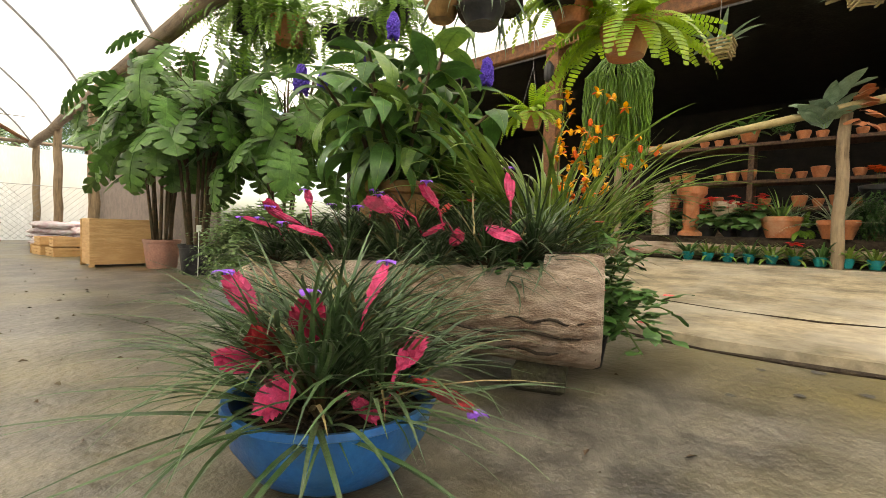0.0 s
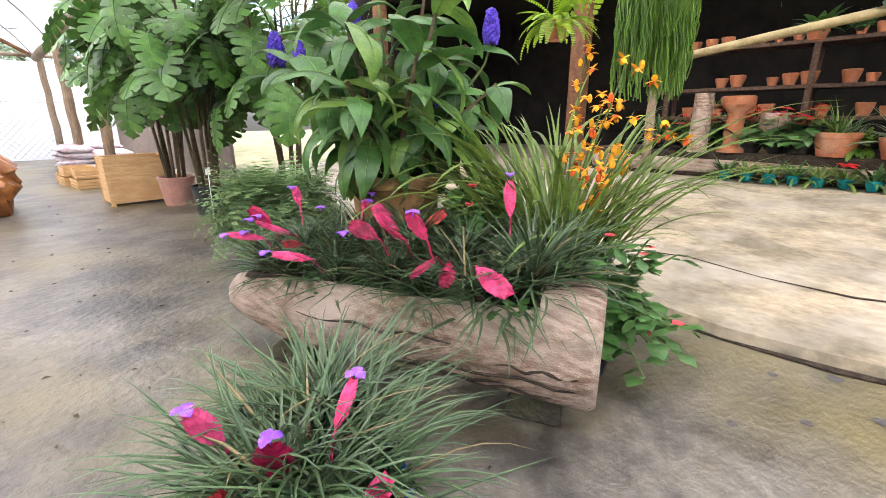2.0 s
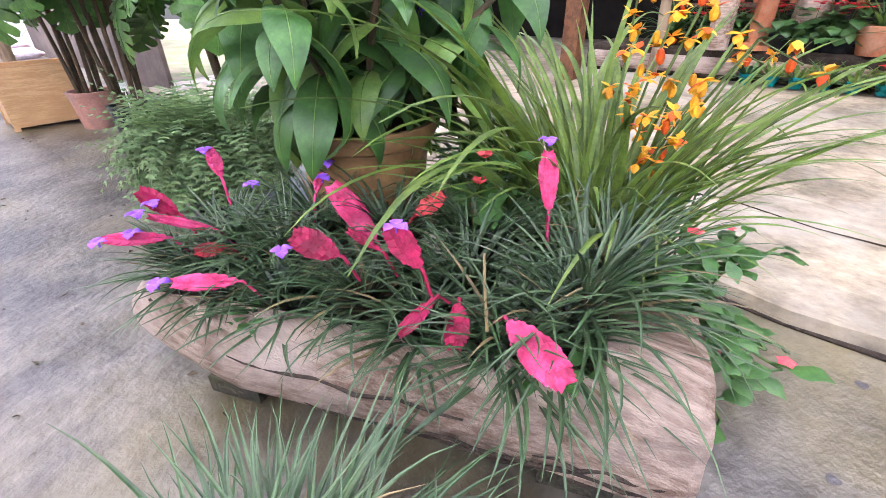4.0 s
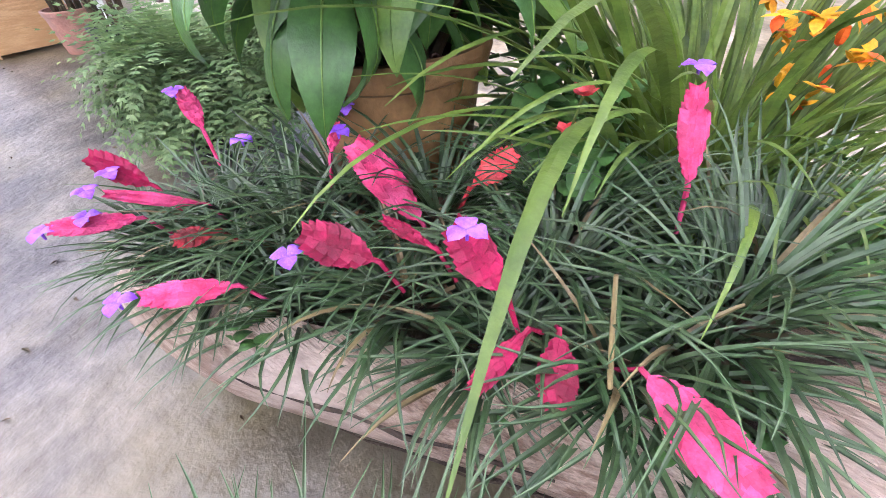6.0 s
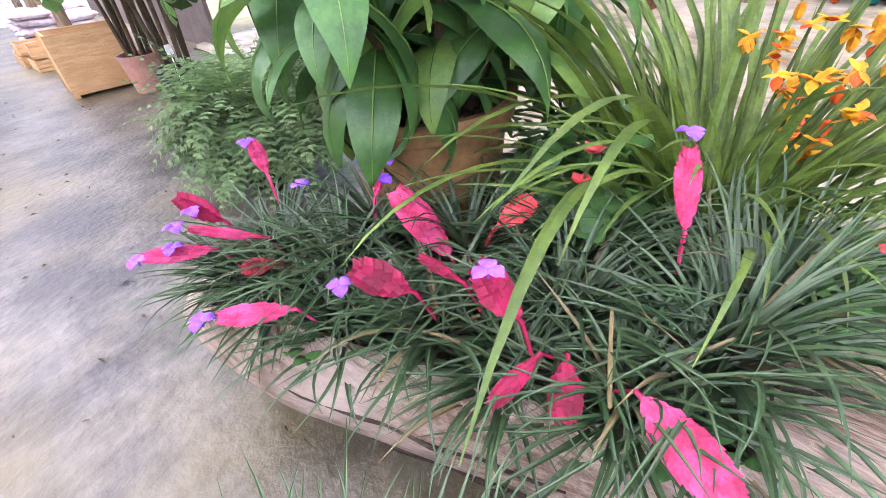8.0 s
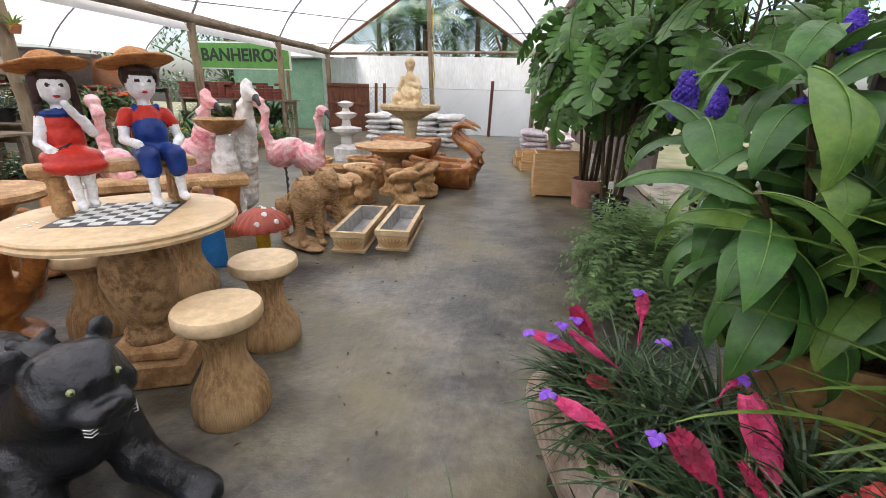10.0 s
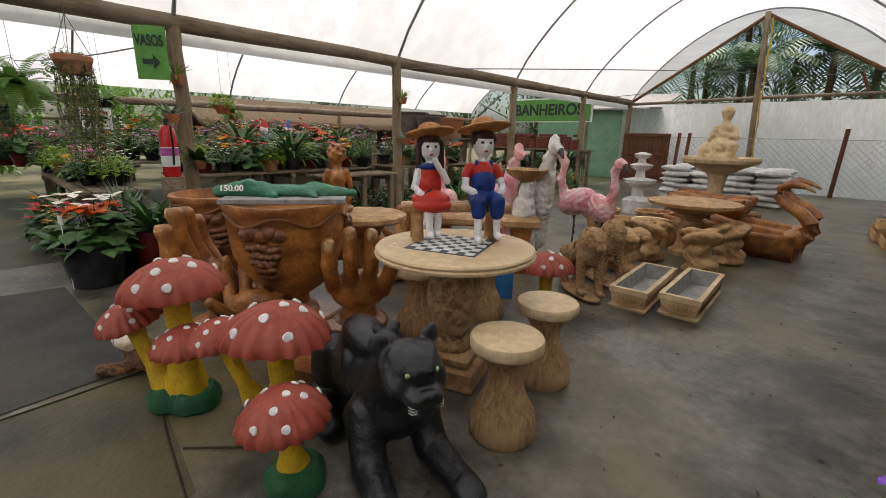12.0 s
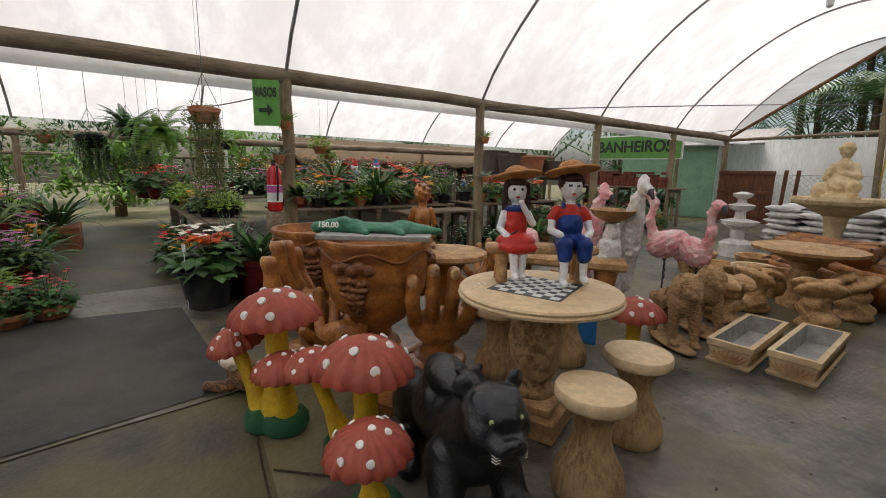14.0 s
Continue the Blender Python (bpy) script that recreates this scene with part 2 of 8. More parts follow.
M["planed"] = mat("planed_pine", (0.62, 0.41, 0.2), (0.52, 0.32, 0.14), 4, 0.55, 0.2, 20, (0.46, 0.28, 0.12), 1.5, stretch=(1.2, 1.2, 9))
M["sack_w"] = mat("white_woven_sack", (0.68, 0.67, 0.64), (0.58, 0.57, 0.55), 8, 0.6, 0.5, 25, (0.42, 0.4, 0.38), 3, vary=0.12)
M["sack_p"] = mat("printed_sack", (0.5, 0.46, 0.46), (0.32, 0.12, 0.14), 5, 0.5, 0.5, 18, (0.6, 0.6, 0.62), 3, vary=0.2)
M["signgreen"] = mat("green_sign_board", (0.11, 0.3, 0.06), (0.09, 0.26, 0.05), 3, 0.5, 0.05, 20)
M["signtext"] = mat("dark_sign_lettering", (0.02, 0.03, 0.02), (0.03, 0.04, 0.03), 3, 0.5, 0)
M["signwhite"] = mat("white_sign_edge", (0.75, 0.77, 0.72), (0.68, 0.7, 0.66), 3, 0.5, 0)
M["ext_red"] = mat("red_enamel", (0.5, 0.012, 0.012), (0.42, 0.01, 0.01), 5, 0.25, 0.03, 20, coat=0.4)
M["black"] = mat("black_rubber", (0.012, 0.012, 0.012), (0.02, 0.02, 0.02), 9, 0.5, 0.1)
M["brickred"] = mat("dark_red_brick", (0.2, 0.055, 0.035), (0.13, 0.035, 0.025), 12, 0.8, 0.4, 50, vary=0.3)
M["greenwall"] = mat("pale_green_plaster", (0.24, 0.42, 0.28), (0.2, 0.36, 0.24), 3, 0.7, 0.15, 30)
M["gatewood"] = mat("red_brown_gate_boards", (0.16, 0.06, 0.03), (0.09, 0.035, 0.02), 4, 0.7, 0.4, 25, vary=0.25, stretch=(6, 6, 0.8))
M["thatch"] = mat("straw_thatch", (0.16, 0.11, 0.06), (0.08, 0.055, 0.03), 12, 0.9, 0.9, 30, stretch=(1, 6, 6))
M["greypot"] = mat("grey_fibre_pot", (0.13, 0.105, 0.09), (0.1, 0.08, 0.07), 5, 0.7, 0.2, 30)
M["wire"] = mat("thin_wire", (0.1, 0.1, 0.1), (0.14, 0.14, 0.14), 5, 0.5, 0, metal=0.5)
M["mesh"] = mat("fence_wire", (0.36, 0.37, 0.37), (0.28, 0.29, 0.29), 5, 0.5, 0, metal=0.4)
M["rope"] = mat("yellow_rope", (0.5, 0.34, 0.03), (0.4, 0.26, 0.03), 9, 0.7, 0.2)
M["blackdot"] = mat("black_square_paint", (0.05, 0.05, 0.055), (0.08, 0.08, 0.085), 20, 0.5, 0)
M["puddle"] = mat("damp_mark", (0.06, 0.058, 0.06), (0.08, 0.077, 0.075), 5, 0.5, 0.3, 30)
M["glassbulb"] = mat("bulb_glass", (0.6, 0.6, 0.6), (0.5, 0.5, 0.5), 5, 0.15, 0)
M["paint_blue"] = mat("bright_blue_paint", (0.03, 0.2, 0.5), (0.02, 0.15, 0.4), 9, 0.4, 0.1)
M["dogfur"] = mat("brindle_dog_paint", (0.3, 0.14, 0.055), (0.07, 0.035, 0.02), 9, 0.5, 0.7, 30, stretch=(3, 9, 3))
M["dogwhite"] = mat("white_dog_paint", (0.7, 0.62, 0.52), (0.6, 0.45, 0.3), 9, 0.5, 0.3)


# ---- builders ----
rnd = random.Random(7)


class Shape:
    """Collects points and faces of one mesh."""

    def __init__(self):
        self.v, self.f, self.m = [], [], []

    def add(self, verts, faces, mi=0):
        n = len(self.v)
        self.v.extend([tuple(p) for p in verts])
        self.f.extend([tuple(i + n for i in q) for q in faces])
        self.m.extend([mi] * len(faces))

    def box(self, c, s, rz=0.0, mi=0, bev=0.0, taper=1.0):
        x, y, z = s[0] / 2, s[1] / 2, s[2] / 2
        e = min(bev, x * 0.45, y * 0.45, z * 0.45)
        rows = []
        levels = [(-z, e), (-z + e, 0), (z - e, 0), (z, e)] if e else [(-z, 0), (z, 0)]
        for h, cut in levels:
            k = 1 + (taper - 1) * (h + z) / (2 * z)
            a, b = x * k - cut, y * k - cut
            rows.append([(-a, -b, h), (a, -b, h), (a, b, h), (-a, b, h)])
        ca, sa = math.cos(rz), math.sin(rz)
        vs = [(c[0] + p[0] * ca - p[1] * sa, c[1] + p[0] * sa + p[1] * ca, c[2] + p[2]) for r in rows for p in r]
        fs = [(3, 2, 1, 0)]
        n = len(rows)
        for i in range(n - 1):
            for j in range(4):
                fs.append((i * 4 + j, i * 4 + (j + 1) % 4, i * 4 + 4 + (j + 1) % 4, i * 4 + 4 + j))
        fs.append(tuple((n - 1) * 4 + j for j in range(4)))
        self.add(vs, fs, mi)
        return self

    def lathe(self, prof, n=32, c=(0, 0, 0), mi=0, wob=None, close=True):
        vs, fs = [], []
        for i, (r, z) in enumerate(prof):
            for j in range(n):
                a = 2 * math.pi * j / n
                k = wob(a, i / max(1, len(prof) - 1)) if wob else 1.0
                vs.append((c[0] + r * k * math.cos(a), c[1] + r * k * math.sin(a), c[2] + z))
        for i in range(len(prof) - 1):
            for j in range(n):
                fs.append((i * n + j, i * n + (j + 1) % n, i * n + n + (j + 1) % n, i * n + n + j))
        if close:
            fs.append(tuple(range(n - 1, -1, -1)))
            fs.append(tuple((len(prof) - 1) * n + j for j in range(n)))
        self.add(vs, fs, mi)
        return self

    def tube(self, pts, rad, n=8, mi=0):
        pts = [Vector(p) for p in pts]
        rads = rad if isinstance(rad, (list, tuple)) else [rad] * len(pts)
        vs, fs = [], []
        for i, p in enumerate(pts):
            d = (pts[min(i + 1, len(pts) - 1)] - pts[max(i - 1, 0)]).normalized()
            a = d.cross(Vector((0.31, 0.17, 0.94))).normalized()
            b = d.cross(a)
            for j in range(n):
                t = 2 * math.pi * j / n
                vs.append(p + rads[i] * (a * math.cos(t) + b * math.sin(t)))
        for i in range(len(pts) - 1):
            for j in range(n):
                fs.append((i * n + j, i * n + n + j, i * n + n + (j + 1) % n, i * n + (j + 1) % n))
        fs.append(tuple(range(n)))
        fs.append(tuple((len(pts) - 1) * n + n - 1 - j for j in range(n)))
        self.add(vs, fs, mi)
        return self

    def blade(self, p, az, el, length, width, droop, n=6, kind="strap", mi=0, fold=0.25, wave=0.0):
        """A leaf that starts at p towards az at the slope el and bends down by droop."""
        p = Vector(p)
        side = Vector((-math.sin(az), math.cos(az), 0))
        vs, fs = [], []
        for i in range(n + 1):
            s = i / n
            e = el - droop * s * s ** 0.4
            d = Vector((math.cos(az) * math.cos(e), math.sin(az) * math.cos(e), math.sin(e)))
            if i:
                p = p + d * (length / n)
            if kind == "strap":
                w = width * min(1, (0.55 + 1.5 * s)) * (1 - s ** 3)
            elif kind == "leaf":
                w = width * math.sin(math.pi * min(1, s * 0.96 + 0.04)) ** 0.85 * (1.3 - 0.55 * s)
            else:
                w = width * (1 - s)
            w = max(w, width * 0.02)
            up = side.cross(d)
            off = side.cross(d) * (wave * width * math.sin(s * 9 + az * 5))
            vs += [p + side * w * 0.5 + up * -fold * w * -0.5 + off, p, p - side * w * 0.5 + up * fold * w * 0.5 - off]
        for i in range(n):
            a = i * 3
            fs += [(a, a + 3, a + 4, a + 1), (a + 1, a + 4, a + 5, a + 2)]
        self.add(vs, fs, mi)
        return self

    def ball(self, c, r, mi=0, n=10, sq=(1, 1, 1)):
        prof = [(max(1e-4, math.sin(math.pi * i / (n // 2 + 1))), -math.cos(math.pi * i / (n // 2 + 1))) for i in range(n // 2 + 2)]
        vs = len(self.v)
        self.lathe(prof, n, (0, 0, 0), mi)
        for i in range(vs, len(self.v)):
            q = self.v[i]
            self.v[i] = (c[0] + q[0] * r * sq[0], c[1] + q[1] * r * sq[1], c[2] + q[2] * r * sq[2])
        return self

    def data(self, name, mats, smooth=True, auto=None):
        me = bpy.data.meshes.new(name)
        me.from_pydata(self.v, [], self.f)
        for k in mats if isinstance(mats, (list, tuple)) else [mats]:
            me.materials.append(M[k])
        me.polygons.foreach_set("material_index", self.m)
        me.update()
        if smooth:
            me.polygons.foreach_set("use_smooth", [True] * len(me.polygons))
            me.set_sharp_from_angle(angle=radians(38 if auto is None else auto))
        return me

    def ob(self, name, mats, parent=None, label="", smooth=True, auto=None):
        o = new(name, self.data(name, mats, smooth, auto))
        o.parent = parent
        if label:
            tagged(o, label)
        return o


def thing(name, label, category, group="", at=(0, 0, 0), rz=0.0, s=1.0):
    e = new(name)
    e.empty_display_size = 0.1
    e.matrix_world = Matrix.Translation(at) @ Matrix.Rotation(radians(rz), 4, "Z") @ Matrix.Scale(s, 4)
    return tagged(e, label, category, group)


def solid(sh, name, mats, label, category, group="", at=(0, 0, 0), rz=0.0, s=1.0, smooth=True, auto=None, kind=""):
    o = sh.ob(name, mats, None, "", smooth, auto)
    o.matrix_world = Matrix.Translation(at) @ Matrix.Rotation(radians(rz), 4, "Z") @ Matrix.Scale(s, 4)
    return tagged(o, label, category, group, kind)


def structure(sh, name, mats, label, category, smooth=False):
    return tagged(sh.ob(name, mats, None, "", smooth), label, category, "", "structure")


def sculpt(prims, h=0.012, k=0.03, rough=0.0, rscale=14.0):
    """A rounded body blended from balls ('b', centre, radii, turn) and limbs ('l', a, b, ra, rb), each with its paint as last item."""
    lo, hi = np.array([9.0] * 3), np.array([-9.0] * 3)
    for p in prims:
        pts = [np.array(p[1])] if p[0] == "b" else [np.array(p[1]), np.array(p[2])]
        r = max(p[2]) if p[0] == "b" else max(p[3], p[4])
        for q in pts:
            lo, hi = np.minimum(lo, q - r), np.maximum(hi, q + r)
    lo, hi = lo - 4 * h, hi + 4 * h
    n = np.ceil((hi - lo) / h).astype(int) + 1
    g = np.stack(np.meshgrid(*[lo[i] + h * np.arange(n[i]) for i in range(3)], indexing="ij"), -1)

    def dist(p, x):
        if p[0] == "b":
            q = x - np.array(p[1])
            if p[3]:
                q = q @ np.array(Euler([radians(a) for a in p[3]]).to_matrix())
            r = np.array(p[2])
            k0 = np.sqrt(((q / r) ** 2).sum(-1))
            k1 = np.sqrt(((q / r ** 2) ** 2).sum(-1)) + 1e-9
            return k0 * (k0 - 1) / k1
        a, b = np.array(p[1]), np.array(p[2])
        ba = b - a
        t = np.clip(((x - a) @ ba) / (ba @ ba), 0, 1)
        return np.sqrt(((x - a - t[..., None] * ba) ** 2).sum(-1)) - (p[3] + (p[4] - p[3]) * t)

    f = np.full(g.shape[:3], 9.0)
    for p in prims:
        d = dist(p, g)
        w = np.clip(0.5 + 0.5 * (f - d) / k, 0, 1)
        f = f * (1 - w) + d * w - k * w * (1 - w)
    if rough:
        f = f + rough * (np.sin(g[..., 0] * rscale + 3 * np.sin(g[..., 2] * rscale * 0.7)) * np.sin(g[..., 1] * rscale * 1.1 + 2 * np.sin(g[..., 0] * rscale * 0.6)) + 0.5 * np.sin(g[..., 2] * rscale * 2.3 + g[..., 0] * rscale * 1.7))
    ins = f < 0
    cs = [slice(0, -1), slice(1, None)]
    cells = np.zeros(n - 1, int)
    acc, cnt = np.zeros((*(n - 1), 3)), np.zeros(n - 1)
    for ax in range(3):
        o1, o2 = [a for a in range(3) if a != ax]
        for i in (0, 1):
            for j in (0, 1):
                s0, s1 = [None] * 3, [None] * 3
                s0[ax], s1[ax] = cs[0], cs[1]
                s0[o1] = s1[o1] = cs[i]
                s0[o2] = s1[o2] = cs[j]
                a, b = f[tuple(s0)], f[tuple(s1)]
                c = (a < 0) != (b < 0)
                t = np.where(c, a / np.where(c, a - b, 1), 0)
                pos = np.zeros((*a.shape, 3))
                pos[..., ax] = t
                pos[..., o1], pos[..., o2] = i, j
                acc += pos * c[..., None]
                cnt += c
    act = cnt > 0
    ids = np.full(n - 1, -1)
    ids[act] = np.arange(act.sum())
    where = np.argwhere(act)
    verts = lo + h * (where + acc[act] / cnt[act][:, None])
    faces = []
    for ax in range(3):
        o1, o2 = (ax + 1) % 3, (ax + 2) % 3
        s0, s1 = [slice(1, -1)] * 3, [slice(1, -1)] * 3
        s0[ax], s1[ax] = slice(0, -1), slice(1, None)
        a, b = ins[tuple(s0)], ins[tuple(s1)]
        for flip in (0, 1):
            e = np.argwhere((a & ~b) if flip == 0 else (~a & b))
            if not len(e):
                continue
            e = e.copy()
            for o in (o1, o2):
                e[:, o] += 1
            q = []
            for d1, d2 in ((-1, -1), (0, -1), (0, 0), (-1, 0)):
                w = e.copy()
                w[:, o1] += d1
                w[:, o2] += d2
                q.append(ids[w[:, 0], w[:, 1], w[:, 2]])
            q = np.stack(q, -1)
            faces.append(q if flip == 0 else q[:, ::-1])
    faces = np.concatenate(faces)
    cen = verts[faces].mean(1)
    ds = np.stack([dist(p, cen) for p in prims], -1)
    paint = np.array([p[-1] for p in prims])[ds.argmin(-1)]
    sh = Shape()
    sh.v = [tuple(map(float, p)) for p in verts]
    sh.f = [tuple(map(int, q)) for q in faces]
    sh.m = [int(i) for i in paint]
    return sh


def pot_profile(r, hgt, base=0.72, lip=0.02, wall=0.02):
    return [(r * base * 0.96, 0), (r * base, 0.01), (r * 0.96, hgt - 0.05), (r, hgt - 0.045), (r + lip * 0.3, hgt - 0.005), (r - 0.003, hgt), (r - wall, hgt - 0.002), (r - wall - 0.01, hgt - 0.06), (0.002, hgt - 0.06)]


def pot(parent, r, hgt, mk, base=0.72, z=0.0, label="", soil="soil"):
    Shape().lathe(pot_profile(r, hgt, base), 28, (0, 0, z)).ob("pot", mk, parent, label)
    sh = Shape()
    sh.lathe([(r - 0.03, hgt - 0.062), (r * 0.6, hgt - 0.035), (r * 0.25, hgt - 0.03), (0.002, hgt - 0.028)], 20, (0, 0, z))
    sh.ob("soil", soil, parent)


# ---- structure: hall, side bay, shed ----
XL, XR, YE, YB = -5.52, 1.78, 17.0, -7.0
ZB = 2.72
POSTS_Y = [-4.75, -1.15, 2.48, 6.0, 9.67, 13.3, 16.9]
structure(Shape().box((-6, 6, -0.05), (70, 70, 0.1)), "ground", "groundm", "earth ground with leaf litter round the nursery", "ground")
fl = Shape()
fl.box((-1.0, 5.05, 0.004), (9.2, 24.5, 0.008))
structure(fl, "floor", "floor", "stained damp concrete floor with olive algae patches", "floor")
structure(Shape().box((-9.4, 4.6, 0.003), (7.6, 22, 0.006)), "floor_side", "olive", "worn concrete path of the plant bay", "floor")
# raised, worn slab that slopes up to the shed
sl = Shape()
rows = []
for i in range(29):
    y = -4 + i * 0.45
    ex = 2.86 + 0.05 * math.sin(i * 1.7) + 0.035 * math.sin(i * 4.1) + 0.03 * (y - 0.4)
    rows.append([(ex, y, 0.0), (ex + 0.025, y, 0.07), (ex + 0.6, y, 0.105), (5.2, y, 0.2), (6.6, y, 0.3), (11.5, y, 0.34)])
sl.add([p for r in rows for p in r], [(i * 6 + j, i * 6 + j + 1, i * 6 + 7 + j, i * 6 + 6 + j) for i in range(28) for j in range(5)])
ck = Shape()
ck.tube([(r[0][0] - 0.01 + 0.012 * math.sin(i * 3.3), r[0][1], 0.012) for i, r in enumerate(rows)], [0.014 + 0.008 * math.sin(i * 2.3) for i in range(29)], 6)
ck.tube([(r[2][0] + 0.25 + 0.06 * math.sin(i * 1.9), r[2][1], r[2][2] + 0.018) for i, r in enumerate(rows)], [0.004 + 0.003 * math.sin(i * 2.9) for i in range(29)], 5)
structure(ck, "crack", "soil", "dark broken joint along the slab edge", "crack", True)
structure(sl, "slab", "slab", "pale worn concrete slab with a broken dark edge", "floor", True)
pm = Shape()
pm.add([(-1.9, -3.4, 0.014), (-2.26, 0.35, 0.014), (-2.35, 1.04, 0.014), (-3.2, 1.0, 0.014), (-4.5, 0.95, 0.014), (-4.75, -0.5, 0.014), (-4.6, -3.4, 0.014)], [(0, 1, 2, 3, 4, 5, 6)])
structure(pm, "floor_patch", "mat", "dark asphalt patch on the floor beside the mushrooms", "floor")
pm = Shape()
pm.add([(-1.0, 0.95, 0.011), (-2.24, 1.09, 0.011), (-2.22, 0.3, 0.011), (-1.85, -3.4, 0.011), (-0.4, -3.4, 0.011), (-0.6, 0.3, 0.011)], [(0, 1, 2, 3, 4, 5)])
structure(pm, "floor_panel", "olive", "olive concrete panel between dark floor joints", "floor")
jt = Shape()
for a, b in (((-0.55, 0.85), (-2.26, 1.1)), ((-2.26, 1.1), (-2.2, 0.3)), ((-1.32, 1.0), (-0.95, 1.42)), ((-2.2, 0.3), (-1.85, -3.4))):
    jt.tube([(*a, 0.013), ((a[0] + b[0]) / 2 + 0.01, (a[1] + b[1]) / 2 - 0.012, 0.014), (*b, 0.013)], 0.006 if a[0] < 0 else 0.003, 5)
structure(jt, "floor_joint", "soil", "dark earth-filled joint in the concrete floor", "floor")
# litter and damp marks
lit = Shape()
for i in range(230):
    x, y = rnd.uniform(-1.0, 3.2), rnd.uniform(0.3, 8.5)
    a, r = rnd.uniform(0, 6.3), rnd.uniform(0.006, 0.022)
    lit.add([(x + r * math.cos(a), y + r * math.sin(a), 0.011), (x - 0.4 * r * math.sin(a), y + 0.4 * r * math.cos(a), 0.02), (x - r * math.cos(a), y - r * math.sin(a), 0.011), (x + 0.4 * r * math.sin(a), y - 0.4 * r * math.cos(a), 0.013)], [(0, 1, 2, 3)])
tagged(lit.ob("fallen_leaves", "stalk", None, "", False), "small dark dry leaf bits scattered on the floor", "leaf litter", "", "stuff")
dm = Shape()
for x, y, r in ((2.75, 0.05, 0.03), (2.6, 0.25, 0.02), (2.5, -0.1, 0.025), (2.9, -0.3, 0.03), (2.3, 0.1, 0.02), (2.1, 0.3, 0.018)):
    n = 14
    dm.add([(x + r * (1 + 0.12 * math.sin(j * 1.3 + x * 9)) * math.cos(j * 6.283 / n), y + r * (1 + 0.12 * math.sin(j * 1.3 + x * 9)) * math.sin(j * 6.283 / n), 0.0125) for j in range(n)], [tuple(range(n))])
tagged(dm.ob("damp_marks", "puddle", None, "", False), "dark damp marks on the concrete floor", "stain", "", "stuff")


def vault(x0, x1, y0, y1, zb, rise, name, label, tilt=0.0):
    sh, n, t = Shape(), 20, 24
    for i in range(t + 1):
        y = y0 + (y1 - y0) * i / t
        for j in range(n + 1):
            s = j / n
            sag = 0.035 * math.sin(math.pi * ((y - 2.48) / 3.6 % 1)) * math.sin(math.pi * s)
            sh.v.append((x0 + (x1 - x0) * s, y, zb + tilt * s + rise * math.sin(math.pi * s) ** 0.8 - sag))
    sh.f = [(i * (n + 1) + j, i * (n + 1) + j + 1, (i + 1) * (n + 1) + j + 1, (i + 1) * (n + 1) + j) for i in range(t) for j in range(n)]
    sh.m = [0] * len(sh.f)
    return structure(sh, name, "film", label, "ceiling", True)


def rib(x0, x1, y, zb, rise, name="roof_rib", tilt=0.0):
    sh = Shape()
    sh.tube([(x0 + (x1 - x0) * j / 24, y, zb - 0.03 + tilt * j / 24 + rise * math.sin(math.pi * j / 24) ** 0.8) for j in range(25)], 0.024, 8)
    return structure(sh, name, "pipe", "bent galvanised pipe under the roof film", "roof rib", True)


vault(XL, XR, YB, YE, ZB, 2.45, "ceiling", "white translucent greenhouse film over pipe ribs")
vault(-12.8, XL, YB, YE, ZB - 0.25, 1.9, "ceiling_side", "white translucent film over the plant bay")
# the strip past the shed beam is hidden, added to light the shed plants
vault(XR, 6.95, YB, 12.0, ZB + 0.1, 0.7, "ceiling_shed_side", "white translucent film beside the shed, with an added strip behind its beam", 0.95)
for i, y in enumerate(POSTS_Y):
    rib(XL, XR, y, ZB, 2.45)
    rib(-12.8, XL, y, ZB - 0.25, 1.9)
    if y < 12:
        rib(XR, 6.3, y, ZB + 0.1, 0.7, "roof_rib", 0.95)


def round_post(x, y, top, r=0.075, lean=0.0, name="post", mk="post"):
    sh = Shape()
    n = 9
    sh.tube([(x + lean * (1 - i / n) + 0.012 * math.sin(i * 2.1 + x), y + 0.012 * math.cos(i * 1.7 + y), top * i / n) for i in range(n + 1)], [r * (1.08 - 0.12 * i / n + 0.03 * math.sin(i * 2.7)) for i in range(n + 1)], 12)
    return structure(sh, name, mk, "rough round timber post", "post", True)


for y in POSTS_Y:
    round_post(XL, y, ZB, 0.085)
    if y > 9 or y < -1:
        round_post(XR + 0.05, y, ZB, 0.08)
    round_post(-12.8, y, 2.1, 0.07)
round_post(XR + 0.3, 15.2, ZB, 0.08)
for x, z, r in ((XL, ZB, 0.1), (XR, ZB, 0.1), (-12.8, 2.15, 0.09)):
    bm = Shape()
    bm.tube([(x + 0.015 * math.sin(i * 1.9), YB + (YE - YB) * i / 16, z + 0.012 * math.sin(i * 2.6)) for i in range(17)], [r * (1 + 0.06 * math.sin(i * 1.3)) for i in range(17)], 10)
    structure(bm, "beam", "timber", "long round timber eaves beam", "beam", True)
bm = Shape().tube([(-18, YB, 1.75), (-18, 17, 1.75)], 0.06, 8)
structure(bm, "beam", "timber", "far timber rail of the plant bay", "beam", True)
for y in (-4, 1, 6, 11, 16):
    round_post(-18, y, 1.75, 0.05)

